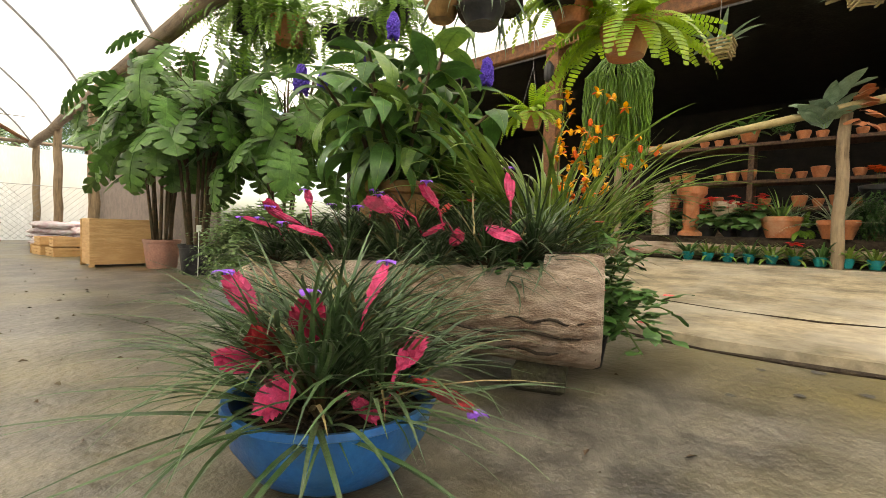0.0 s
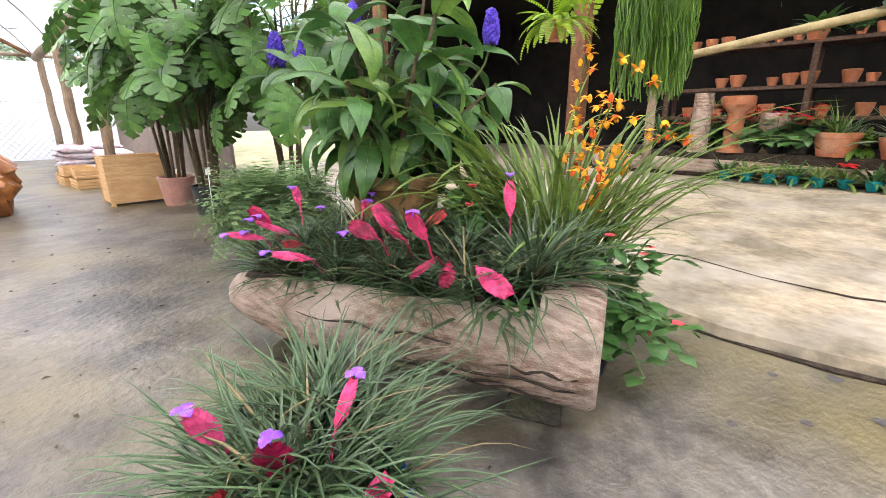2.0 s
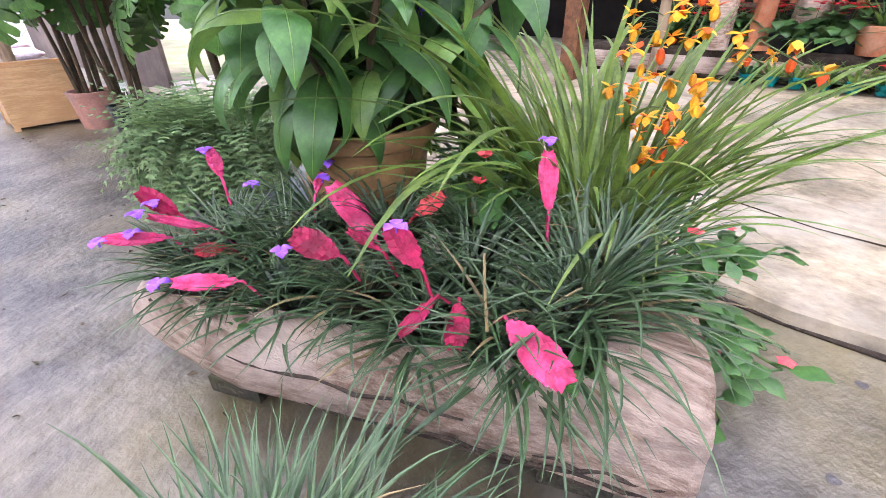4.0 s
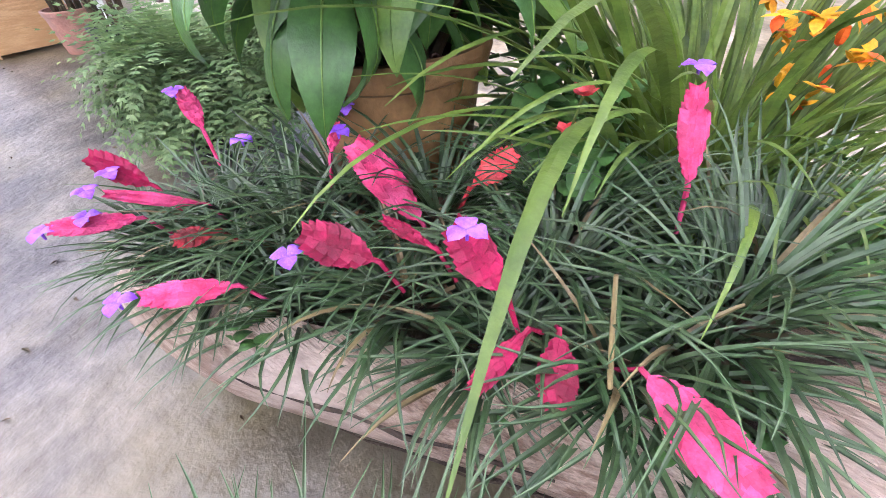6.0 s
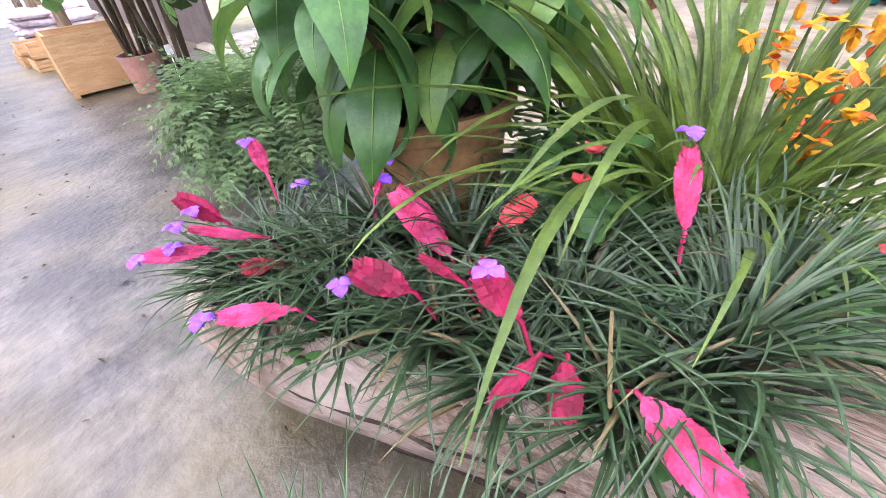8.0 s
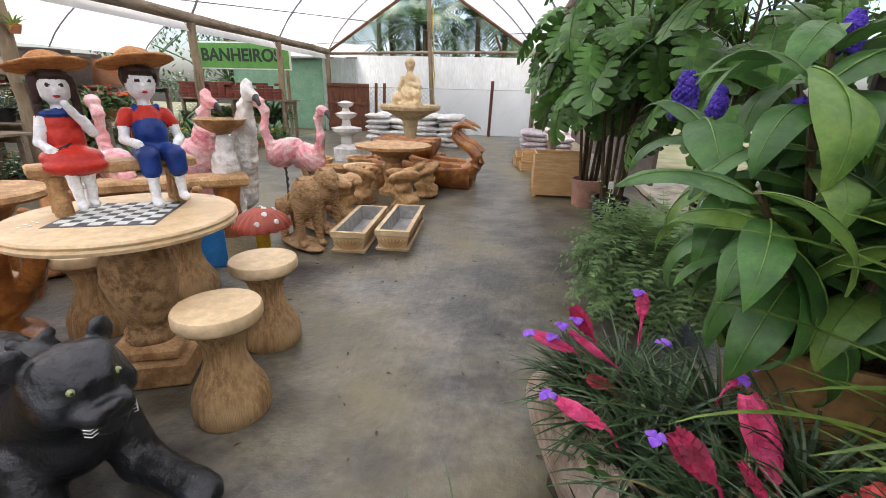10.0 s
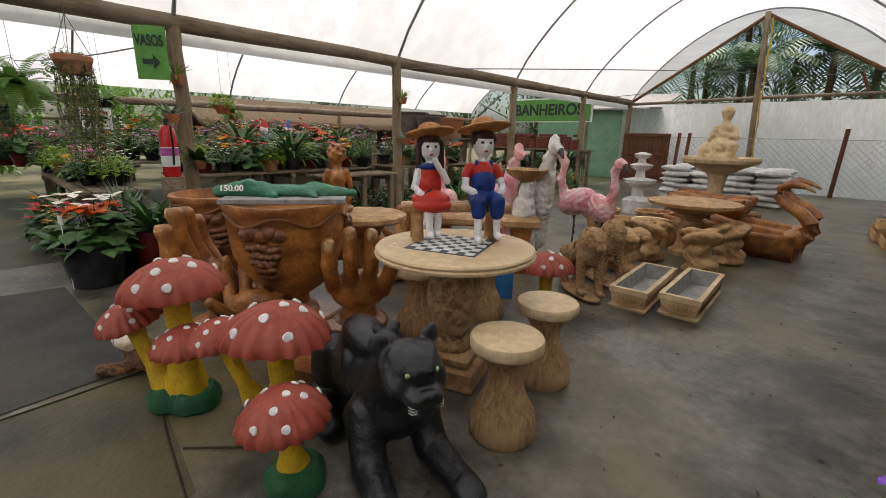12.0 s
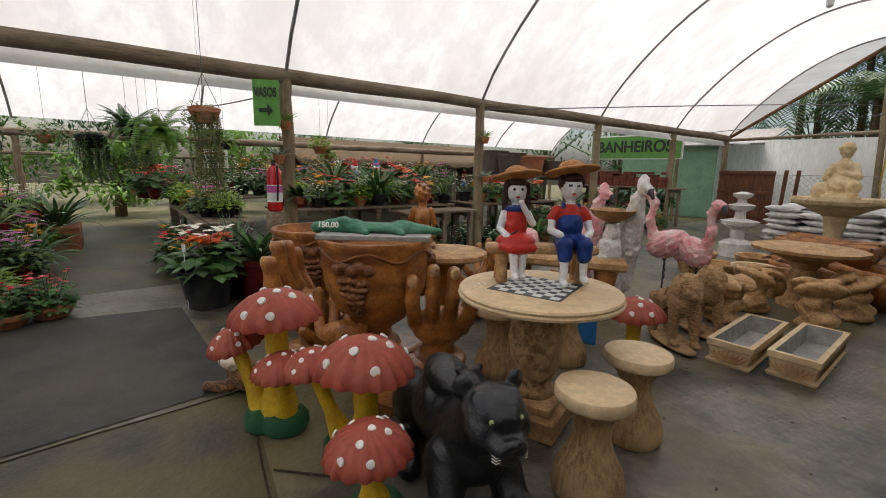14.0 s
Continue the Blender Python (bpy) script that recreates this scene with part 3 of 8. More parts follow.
# end wall: tarpaulin, gable of netting, mesh fence
AX, AZ = -1.9, 5.02
ew = Shape()
n = 44
for i in range(n + 1):
    x = XL - 0.3 + (6.2 - XL) * i / n
    w = 0.035 * math.sin(i * 1.9) + 0.02 * math.sin(i * 4.3)
    for z in (0.0, 0.7, 1.4, 1.55, 2.1, 2.62):
        ew.v.append((x, YE + 0.1 + w * (1 if z not in (1.4,) else 0.3), z))
ew.f = [(i * 6 + j, (i + 1) * 6 + j, (i + 1) * 6 + j + 1, i * 6 + j + 1) for i in range(n) for j in range(5)]
ew.m = [0] * len(ew.f)
structure(ew, "wall_end", "tarp", "white tarpaulin end wall with creases", "wall", True)
structure(Shape().tube([(XL, YE, 2.66), (-1.9, YE, 2.74), (XR + 4, YE, 2.8)], 0.05, 8), "trim", "timber", "timber rail over the tarpaulin", "rail", True)
gs = Shape()
for x0, x1 in ((XL, AX), (AX, XR)):
    gs.tube([(x0, YE, ZB if x0 != AX else AZ), (x1, YE, AZ if x1 == AX else ZB)], 0.05, 8)
structure(gs, "trim", "shedwood", "sloping gable timber", "gable rafter", True)
gf = Shape()
for s0, s1 in ((0, 0.5), (0.5, 1)):
    up, dn = [], []
    for j in range(13):
        s = s0 + (s1 - s0) * j / 12
        x = XL + (XR - XL) * s
        up.append((x, YE + 0.02, ZB + 2.45 * math.sin(math.pi * s) ** 0.8))
        zt = ZB + (AZ - ZB) * ((x - XL) / (AX - XL) if x < AX else (XR - x) / (XR - AX))
        dn.append((x, YE + 0.02, min(zt, up[-1][2])))
    gf.add(up + dn, [(j, j + 1, 14 + j, 13 + j) for j in range(12)])
structure(gf, "wall_gable", "film", "white film edge over the gable", "wall")
yp = Shape().tube([(AX + 0.22, YE - 0.12, 0), (AX + 0.1, YE - 0.12, 2.5), (AX - 0.02, YE - 0.1, AZ + 0.05)], 0.075, 12)
structure(yp, "post", "post", "tall centre post of the gable", "post", True)
rp = Shape().tube([(AX + 0.28 - 0.13 * i / 12 + 0.02 * math.sin(i * 2), YE - 0.2, 0.6 + 4.3 * i / 12) for i in range(13)], 0.02, 6)
solid(rp, "rope", "rope", "yellow rope hanging along the gable post", "rope")
for i, (z0, z1) in enumerate(((3.0, 3.9), (3.9, 4.3))):
    structure(Shape().tube([(AX + 2.6 * (1 - i) + 0.0, YE + 0.05, ZB - 0.1), (AX + 2.3 * (1 - i), YE + 0.05, z0 + 0.3)], 0.04, 6), "post", "shedwood", "timber stud in the gable", "post", True)
# chain-link fence of crossing wires
cf = Shape()
for i in range(-14, 52):
    x = XL + 0.16 * i
    for sg in (1, -1):
        a, b = x, x + sg * 1.5
        if min(a, b) > XL and max(a, b) < 4.2:
            cf.tube([(a, YE - 0.25, 0.05), (b, YE - 0.25, 1.55)], 0.0045, 3)
cf.tube([(XL, YE - 0.25, 1.56), (4.2, YE - 0.25, 1.56)], 0.008, 4)
tagged(cf.ob("chain_link_fence", "mesh", None), "grey chain-link fence before the tarpaulin", "fence", "", "structure")
for x, h in ((0.35, 1.85), (-3.75, 1.7), (-3.45, 1.7), (3.4, 1.8)):
    structure(Shape().tube([(x, YE - 0.32, 0), (x + 0.05, YE - 0.32, h)], 0.055, 8), "post", "gatewood", "short brown fence post", "post", True)
gate = thing("wooden_gate", "red-brown wooden board gate leaning before the tarpaulin", "gate", "", (-4.7, YE - 0.42, 0))
for i in range(9):
    Shape().box((-0.68 + i * 0.17, 0, 0.86), (0.16, 0.03, 1.62), 0, 0, 0.004).ob("board", "gatewood", gate, "", False)
for z in (0.25, 1.0, 1.6):
    Shape().box((0, -0.035, z), (1.56, 0.035, 0.1), 0, 0, 0.006).ob("rail", "gatewood", gate, "", False)

# electric wires under the roof
for pts in ([(XL, 6.0, 2.6), (-2, 12, 3.0), (AX, 16.8, 3.4)], [(XL, 15, 2.75), (-2, 15.2, 3.0), (XR, 15.4, 3.2)], [(-12, 1.5, 2.75), (-8, 1.8, 2.4), (XL, 2.4, 2.5)]):
    a, b, c = (Vector(p) for p in pts)
    sh = Shape().tube([(a * (1 - t) ** 2 + b * 2 * t * (1 - t) + c * t * t) for t in [i / 14 for i in range(15)]], 0.01, 5)
    solid(sh, "cable", "wire", "thin dark cable strung under the roof", "cable")
lampb = thing("hanging_bulb", "clear glass bulb hanging from a thin wire", "lamp", "", (-1.6, 9.8, 4.15))
Shape().lathe([(0.01, 0), (0.05, 0.03), (0.055, 0.12), (0.04, 0.2), (0.02, 0.26)], 14).ob("bulb", "glassbulb", lampb)
Shape().lathe([(0.035, 0.24), (0.035, 0.34), (0.01, 0.36)], 12).ob("socket", "blackpot", lampb)
Shape().tube([(0, 0, 0.35), (0.01, 0, 1.0)], 0.004, 5).ob("wire", "wire", lampb)

# closing walls behind the camera
structure(Shape().box((-3, YB - 0.1, 1.6), (20, 0.1, 3.2)), "wall_back", "tarp", "plain white tarpaulin behind the walk", "wall")

# shed: roofed store with shelves, the shade inside it painted as near-black
structure(Shape().box((9.85, 2.0, 3.75), (5.7, 14, 0.12)), "ceiling_shed", "dark", "underside of the shed roof, inner shade painted near-black", "ceiling")
structure(Shape().box((12.5, 2.0, 1.9), (0.12, 14, 3.8)), "wall_shed_back", "dark", "back wall of the shed, inner shade painted near-black", "wall")
structure(Shape().box((9.4, -4.9, 1.9), (6.2, 0.12, 3.8)), "wall_shed_south", "dark", "side wall of the shed, inner shade painted near-black", "wall")
structure(Shape().box((9.6, 9.0, 1.9), (5.8, 0.12, 3.8)), "wall_shed_north", "dark", "side wall of the shed, inner shade painted near-black", "wall")
structure(Shape().box((6.35, 2.0, 3.56), (0.14, 14, 0.22), 0, 0, 0.02), "beam", "shedwood", "red-brown timber beam of the shed front", "beam")
structure(Shape().box((6.22, 2.0, 3.7), (0.1, 14, 0.08), 0, 0, 0.01), "trim", "tarp", "pale roof edge of the shed", "trim")
for y in (3.35, -3.2, 7.8):
    structure(Shape().box((6.4, y, 1.9), (0.2, 0.2, 3.4), 0, 0, 0.02), "post", "shedwood", "square red-brown timber post of the shed", "post")
structure(Shape().tube([(6.45, 3.25, 3.45), (6.45, 2.3, 3.5)], 0.05, 8), "trim", "shedwood", "timber brace of the shed", "brace", True)
lan = thing("wall_lantern", "small black lantern on the shed post", "lantern", "", (6.22, 3.35, 2.95))
Shape().lathe([(0.05, 0), (0.07, 0.03), (0.08, 0.2), (0.05, 0.25), (0.01, 0.3)], 8).ob("housing", "black", lan)
def roof_z(x):
    for a, b, z, r, tl in ((XL, XR, ZB, 2.45, 0), (-12.8, XL, ZB - 0.25, 1.9, 0), (XR, 6.3, ZB + 0.1, 0.7, 0.95)):
        if a <= x <= b:
            s = (x - a) / (b - a)
            return z + tl * s + r * math.sin(math.pi * s) ** 0.8
    return 2.3


shv = thing("shelf_rack", "old dark wooden shelf rack full of small clay pots", "shelf", "", (8.3, 0.2, 0.33))
for z in (0.75, 1.15, 1.7):
    Shape().box((0, 0, z), (0.5, 5.4, 0.05), 0, 0, 0.006).ob("shelf_board", "shelfwood", shv, "", False)
for y in (-2.6, -0.9, 0.75, 2.5):
    for x in (-0.2, 0.2):
        Shape().box((x, y, 0.86), (0.07, 0.07, 1.72), 0, 0, 0.006).ob("upright", "shelfwood", shv, "", False)
small = Shape().lathe(pot_profile(0.075, 0.13, 0.7, 0.02, 0.012), 14)
pd = small.data("clay_pot", "terracotta")
for z in (0.775, 1.175, 1.725):
    for i in range(24):
        if rnd.random() < 0.25:
            continue
        o = new("clay_pot", pd)
        k = rnd.uniform(0.8, 1.35)
        o.matrix_world = Matrix.Translation((8.3 + rnd.uniform(-0.12, 0.0), -2.3 + i * 0.205, 0.33 + z)) @ Matrix.Scale(k, 4)
        tagged(o, "small empty clay pot on the shelf rack", "flower pot", "clay pots on the rack")
bp = Shape().tube([(6.9, 2.6, 1.78), (6.95, 1.2, 2.0), (7.0, -0.5, 2.24), (7.0, -2.5, 2.5)], 0.05, 10)
structure(bp, "rail", "bamboo", "slanting bamboo rail before the shed", "rail", True)
for y, h in ((2.5, 1.8), (-0.05, 2.1)):
    round_post(6.95, y, h, 0.06, 0.0, "post", "post")
structure(Shape().tube([(7.3, -3.5, 0.46), (7.3, 0, 0.46), (7.25, 3.4, 0.46)], 0.12, 12), "kerb", "logbark", "log kerb along the shed planting", "kerb", True)
structure(Shape().box((7.75, 0, 0.48), (1.1, 7, 0.34), 0, 0, 0.03), "planter_bed", "soil", "soil bed behind the log kerb", "bed")


# ---- log planter and bowl ----
LA, LB = Vector((1.09, 2.2, 0.32)), Vector((1.745, 0.675, 0.335))
LD = (LB - LA).normalized()
LN = Vector((LD.y, -LD.x, 0)).normalized()  # towards the start of the walk
LEN = (LB - LA).length


def along(s, across=0.0, z=0.0):
    """A point of the log: s from its far to its near end, across towards the aisle."""
    p = LA.lerp(LB, s) + LN * across
    return Vector((p.x, p.y, z))


def log_radius(s):
    """The log tapers to a blunt nose at its far end."""
    return (0.195 + 0.025 * s) * (0.4 + 0.6 * min(1.0, s / 0.28) ** 0.6) * (1 + 0.03 * math.sin(s * 7)) - (0.012 if s > 0.985 else 0)


def log_planter():
    t = thing("log_planter", "weathered hollowed log planter resting on stone blocks", "planter", "", (0, 0, 0))
    sh, n, m = Shape(), 72, 64
    for i in range(m + 1):
        s = i / m
        c = LA.lerp(LB, s)
        r0 = log_radius(s)
        hollow = 0.07 < s < 0.865 + 0.012 * math.sin(i * 2.3)
        for j in range(n):
            a = 2 * math.pi * j / n
            ca, sa = math.cos(a), math.sin(a)
            nz = noise.noise(Vector((s * 3.0, ca * 1.6, sa * 1.6)))
            gr = noise.noise(Vector((s * 1.6, ca * 7, sa * 7)))
            fine = noise.noise(Vector((s * 2.5, ca * 22, sa * 22)))
            r = r0 * (1 + 0.06 * nz + 0.05 * gr + 0.022 * fine)
            x, h = r * ca, r * sa
            top = r0 * (0.72 + 0.04 * noise.noise(Vector((s * 6, ca * 2, 3.0))))
            if hollow and sa > 0.3:
                if abs(x) < r0 * 0.5:
                    h = -r0 * 0.05
                else:
                    h = min(h, top)
            elif sa > 0.3:
                h = min(h, r0 * (0.9 + 0.05 * gr))
            sh.v.append(tuple(c + LN * x + Vector((0, 0, h))))
    sh.f = [(i * n + j, i * n + (j + 1) % n, i * n + n + (j + 1) % n, i * n + n + j) for i in range(m) for j in range(n)]
    sh.m = [0] * len(sh.f)
    sh.f += [tuple(range(n - 1, -1, -1)), tuple(m * n + j for j in range(n))]
    sh.m += [1, 1]
    sh.ob("log", ["logbark", "logend"], t, "", True, 50)
    cr = Shape()
    for s0, s1, z, ac in ((0.42, 0.98, 0.22, 0.18), (0.58, 0.99, 0.26, 0.2), (0.3, 0.7, 0.36, 0.206), (0.8, 0.99, 0.31, 0.214), (0.7, 0.99, 0.19, 0.162)):
        cr.tube([tuple(along(s0 + (s1 - s0) * i / 12, ac + 0.004 * math.sin(i * 2), z + 0.009 * math.sin(i * 1.3 + z * 40))) for i in range(13)], [0.0015 + 0.005 * math.sin(math.pi * i / 13) for i in range(13)], 5)
    for ac, z, w in ((-0.03, 0.536, 0.009), (0.07, 0.532, 0.004), (-0.12, 0.528, 0.003)):
        cr.tube([tuple(along(0.87 + 0.13 * i / 6, ac + 0.012 * math.sin(i * 1.1), z - 0.02 * abs(ac) * 3)) for i in range(7)], [w * (1 - 0.5 * i / 6) for i in range(7)], 5)
    cr.ob("crack", "soil", t, "dark drying cracks")
    so = Shape().box((0, 0, 0), (0.22, LEN * 0.78, 0.06))
    o = so.ob("soil", "soil", t)
    o.matrix_local = Matrix.Translation(along(0.47, 0, 0.38)) @ Matrix.Rotation(math.atan2(LD.y, LD.x) - math.pi / 2, 4, "Z")
    for s in (0.2, 0.87):
        p = along(s, -0.06, 0.06)
        solid(Shape().box((0, 0, 0), (0.3, 0.2, 0.12), 0, 0, 0.03), "stone_block", "mossy", "mossy dark stone block under the log", "stone block", "blocks under the log", p, math.degrees(math.atan2(LD.y, LD.x)) - 90)
    return t


log_planter()


def bract(sh, p, q, width):
    """A flat feathered flower head from p to its tip q: overlapping keeled scales on both sides of a rib."""
    p, q = Vector(p), Vector(q)
    d = q - p
    length = d.length
    d.normalize()
    side = d.cross(Vector((-0.55, -0.5, 0.67))).normalized()
    side = Matrix.Rotation(rnd.uniform(-0.5, 0.5), 3, d) @ side
    nrm = side.cross(d)
    n = max(9, int(length / 0.0095))
    for i in range(n):
        s = i / (n - 1)
        w = width * 0.5 * math.sin(math.pi * (0.1 + 0.78 * s)) ** 0.62 * rnd.uniform(0.94, 1.05)
        for sg in (1, -1):
            b = p + d * length * s * 0.84
            off = nrm * (0.0045 if (i + (sg > 0)) % 2 else -0.002)
            tip = b + d * (length * 0.16 + 0.006) + side * sg * w
            sh.add([b - d * 0.004 + nrm * 0.0045, b + d * length * 0.02 + side * sg * w * 0.6 + nrm * 0.004 + off, b + d * length * 0.075 + side * sg * w * 0.96 + off, tip, b + d * length * 0.16 + side * sg * w * 0.45 + nrm * 0.0035 + off, b + d * length * 0.15 + nrm * 0.0065], [(0, 1, 4, 5), (1, 2, 3, 4)])
            sh.add([b - nrm * 0.004, b + d * length * 0.08 + side * sg * w * 0.9 - nrm * 0.001, tip - nrm * 0.001, b + d * length * 0.15 - nrm * 0.005], [(0, 1, 2, 3)])
    sh.tube([p - d * 0.05 - Vector((0, 0, 0.05)), p - d * 0.015, p + d * length * 0.9], [0.004, 0.005, 0.003], 5)


def iris(sh, p, size):
    """Three broad violet petals round a short tube."""
    a0 = rnd.uniform(0, 6.3)
    for k in range(3):
        sh.blade(p, a0 + k * 2.09, 0.75, size, size * 0.8, 1.9, 5, "leaf", 0, 0.15, 0.05)
    sh.tube([Vector(p) - Vector((0, 0, size * 0.5)), p], [size * 0.06, size * 0.1], 6)


def grass_blade(sh, p, az, el, L, w, droop, sway):
    """A narrow channelled leaf, brown at the foot, that arches and sways to one side."""
    p = Vector(p)
    n = 7
    vs = []
    for i in range(n + 1):
        s = i / n
        e = el - droop * s ** 1.5
        a = az + sway * s * s
        d = Vector((math.cos(a) * math.cos(e), math.sin(a) * math.cos(e), math.sin(e)))
        side = Vector((-math.sin(a), math.cos(a), 0))
        if i:
            p = p + d * (L / n)
        ww = w * (1.15 - 0.45 * s) * (1 - s ** 2.6) + 0.0008
        up = side.cross(d)
        vs += [p + side * ww * 0.5 - up * ww * 0.22, p, p - side * ww * 0.5 - up * ww * 0.22]
    k = len(sh.v)
    sh.v.extend([tuple(v) for v in vs])
    dry = rnd.random() < 0.025
    for i in range(n):
        a = k + i * 3
        sh.f += [(a, a + 3, a + 4, a + 1), (a + 1, a + 4, a + 5, a + 2)]
        sh.m += [1 if dry else 2 if i == 0 else 0] * 2


def tillandsia(t, rosettes, blades, heads, flowers):
    """Rosettes of narrow arching leaves, with flat pink heads and violet petals."""
    sh = Shape()
    for (cx, cy, cz, k, lift) in rosettes:
        turn = rnd.uniform(-0.25, 0.25)
        for i in range(blades):
            az = rnd.uniform(0, 2 * math.pi)
            q = rnd.random() ** 0.8
            el = lift + (1.35 - lift) * q
            L = k * rnd.uniform(0.7, 1.12) * (1.05 - 0.2 * q)
            b = 0.045 * (1 - q) + 0.008
            grass_blade(sh, (cx + b * math.cos(az), cy + b * math.sin(az), cz - 0.05 * (1 - q)), az + rnd.gauss(0, 0.12), el, L, rnd.uniform(0.0095, 0.015), rnd.uniform(0.55, 1.35) * (0.6 + 0.6 * q), turn + rnd.gauss(0, 0.3))
    o = sh.ob("foliage", ["till", "till_dry", "till_foot"], t, "narrow arching grey-green leaves")
    tagged(o, kind="stuff")
    for p, q, w, mk, petals_at in heads:
        h = Shape()
        bract(h, p, q, w)
        ob = h.ob("flower_head", mk, t, "flat feathered %s flower head" % ("dark red" if mk in ("magenta", "dryred") else "pink"), False)
        for v in petals_at:
            f = Shape()
            iris(f, Vector(v), 0.036)
            f.ob("petals", "violet", ob, "violet petals")
    for v in flowers:
        f = Shape()
        iris(f, Vector(v), 0.034)
        f.ob("petals", "violet", t, "violet petals")


tl = thing("log_tillandsia", "grassy air plants with pink heads and violet petals filling the log", "plant", "plants in the log", (0, 0, 0))
cen = []
for s, ac, z, k, lift in ((0.11, -0.02, 0.5, 0.27, 0.2), (0.2, -0.1, 0.54, 0.33, 0.3), (0.22, 0.02, 0.5, 0.28, 0.2), (0.33, -0.05, 0.56, 0.33, 0.25), (0.36, 0.06, 0.5, 0.28, 0.2), (0.36, -0.2, 0.58, 0.38, 0.45), (0.5, 0.01, 0.54, 0.34, 0.2),
                          (0.5, -0.18, 0.6, 0.38, 0.45), (0.61, 0.05, 0.5, 0.29, 0.2), (0.66, -0.06, 0.56, 0.38, 0.2), (0.66, -0.22, 0.58, 0.4, 0.45), (0.74, 0.08, 0.52, 0.33, 0.0), (0.84, -0.06, 0.58, 0.44, 0.05), (0.88, -0.22, 0.54, 0.42, 0.3), (0.8, 0.0, 0.52, 0.32, 0.2)):
    p = along(s, ac, z)
    cen.append((p.x, p.y, p.z - 0.03, k, lift))
HEADS = [
    ((1.495, 1.475, 0.63), (1.465, 1.6, 0.765), 0.075, "pink", [(1.475, 1.66, 0.77)]), ((1.39, 1.2, 0.7), (1.365, 1.262, 0.79), 0.07, "magenta", [(1.362, 1.236, 0.8)]),
    ((1.325, 1.404, 0.681), (1.263, 1.484, 0.732), 0.068, "magenta", [(1.235, 1.495, 0.7)]), ((1.435, 0.994, 0.629), (1.4, 0.84, 0.585), 0.08, "pink", []),
    ((1.427, 1.12, 0.615), (1.36, 1.077, 0.56), 0.06, "magenta", []), ((1.383, 1.155, 0.635), (1.29, 1.172, 0.59), 0.035, "magenta", []),
    ((1.176, 1.658, 0.573), (1.05, 1.705, 0.612), 0.052, "pink", [(1.02, 1.71, 0.625)]), ((1.197, 2.026, 0.646), (1.129, 2.071, 0.73), 0.06, "magenta", [(1.14, 2.03, 0.7)]),
    ((1.25, 1.918, 0.609), (1.11, 1.975, 0.685), 0.028, "pink", [(1.085, 1.985, 0.7)]), ((1.133, 1.987, 0.604), (1.0, 2.01, 0.645), 0.055, "pink", [(1.06, 2.0, 0.645), (0.985, 2.012, 0.645)]),
    ((1.225, 1.818, 0.593), (1.156, 1.837, 0.604), 0.045, "dryred", []), ((1.357, 2.05, 0.715), (1.356, 2.076, 0.798), 0.045, "pink", [(1.34, 2.08, 0.8)]),
    ((1.738, 1.088, 0.745), (1.78, 1.128, 0.874), 0.05, "pink", [(1.79, 1.135, 0.9)]), ((1.601, 1.417, 0.679), (1.67, 1.376, 0.731), 0.06, "coral", []),
    ((1.417, 1.365, 0.67), (1.384, 1.436, 0.711), 0.025, "magenta", []), ((1.476, 1.7, 0.715), (1.5, 1.7, 0.765), 0.03, "pink", [(1.525, 1.7, 0.79)])]
tillandsia(tl, cen, 112, HEADS, [(1.376, 1.888, 0.724), (1.5, 1.72, 0.8)])
Shape().tube([(1.41, 1.03, 0.6), (1.43, 1.055, 0.69), (1.448, 1.073, 0.756)], [0.004, 0.0035, 0.003], 6).ob("flower_stem", "till_dry", tl, "bare dry flower stem")
bw = thing("bowl_tillandsia", "tuft of air plants with pink heads growing in the blue bowl", "plant", "", (0, 0, 0))
BX, BY = 0.75, 0.95
cen = [(BX + 0.13 * math.cos(a), BY + 0.13 * math.sin(a), 0.22, 0.5, 0.14) for a in (0.3, 1.5, 2.7, 3.9, 5.1)] + [(BX, BY, 0.25, 0.5, 0.5), (BX + 0.1, BY + 0.15, 0.27, 0.5, 0.45), (BX + 0.16, BY + 0.1, 0.26, 0.48, 0.4), (BX - 0.1, BY - 0.06, 0.25, 0.5, 0.2)]
BHEADS = [((0.6, 1.0, 0.28), (0.51, 0.985, 0.3), 0.058, "pink", []), ((0.63, 0.92, 0.27), (0.56, 0.9, 0.2), 0.062, "pink", []), ((0.63, 1.1, 0.36), (0.595, 1.13, 0.45), 0.055, "pink", [(0.59, 1.14, 0.455)]),
          ((0.7, 0.97, 0.3), (0.7, 0.965, 0.4), 0.08, "magenta", [(0.7, 0.965, 0.42)]), ((0.62, 0.96, 0.3), (0.56, 0.95, 0.35), 0.065, "dryred", []), ((0.83, 0.93, 0.38), (0.91, 0.95, 0.47), 0.035, "pink", [(0.92, 0.955, 0.48)]),
          ((0.8, 0.78, 0.27), (0.865, 0.77, 0.33), 0.05, "pink", []), ((0.71, 0.83, 0.22), (0.75, 0.78, 0.17), 0.03, "pink", []), ((0.84, 0.76, 0.24), (0.94, 0.68, 0.17), 0.042, "dryred", [(0.95, 0.675, 0.155)])]
tillandsia(bw, cen, 68, [((p[0] - 0.03, p[1] - 0.04, p[2] + 0.035), (q[0] - 0.045, q[1] - 0.05, q[2] + 0.045), w * 1.1, mk, [(v[0] - 0.045, v[1] - 0.05, v[2] + 0.045) for v in vs_]) for p, q, w, mk, vs_ in BHEADS], [])
bowl = thing("blue_bowl", "round blue painted planting bowl on the concrete floor", "bowl", "", (BX, BY, 0.008))
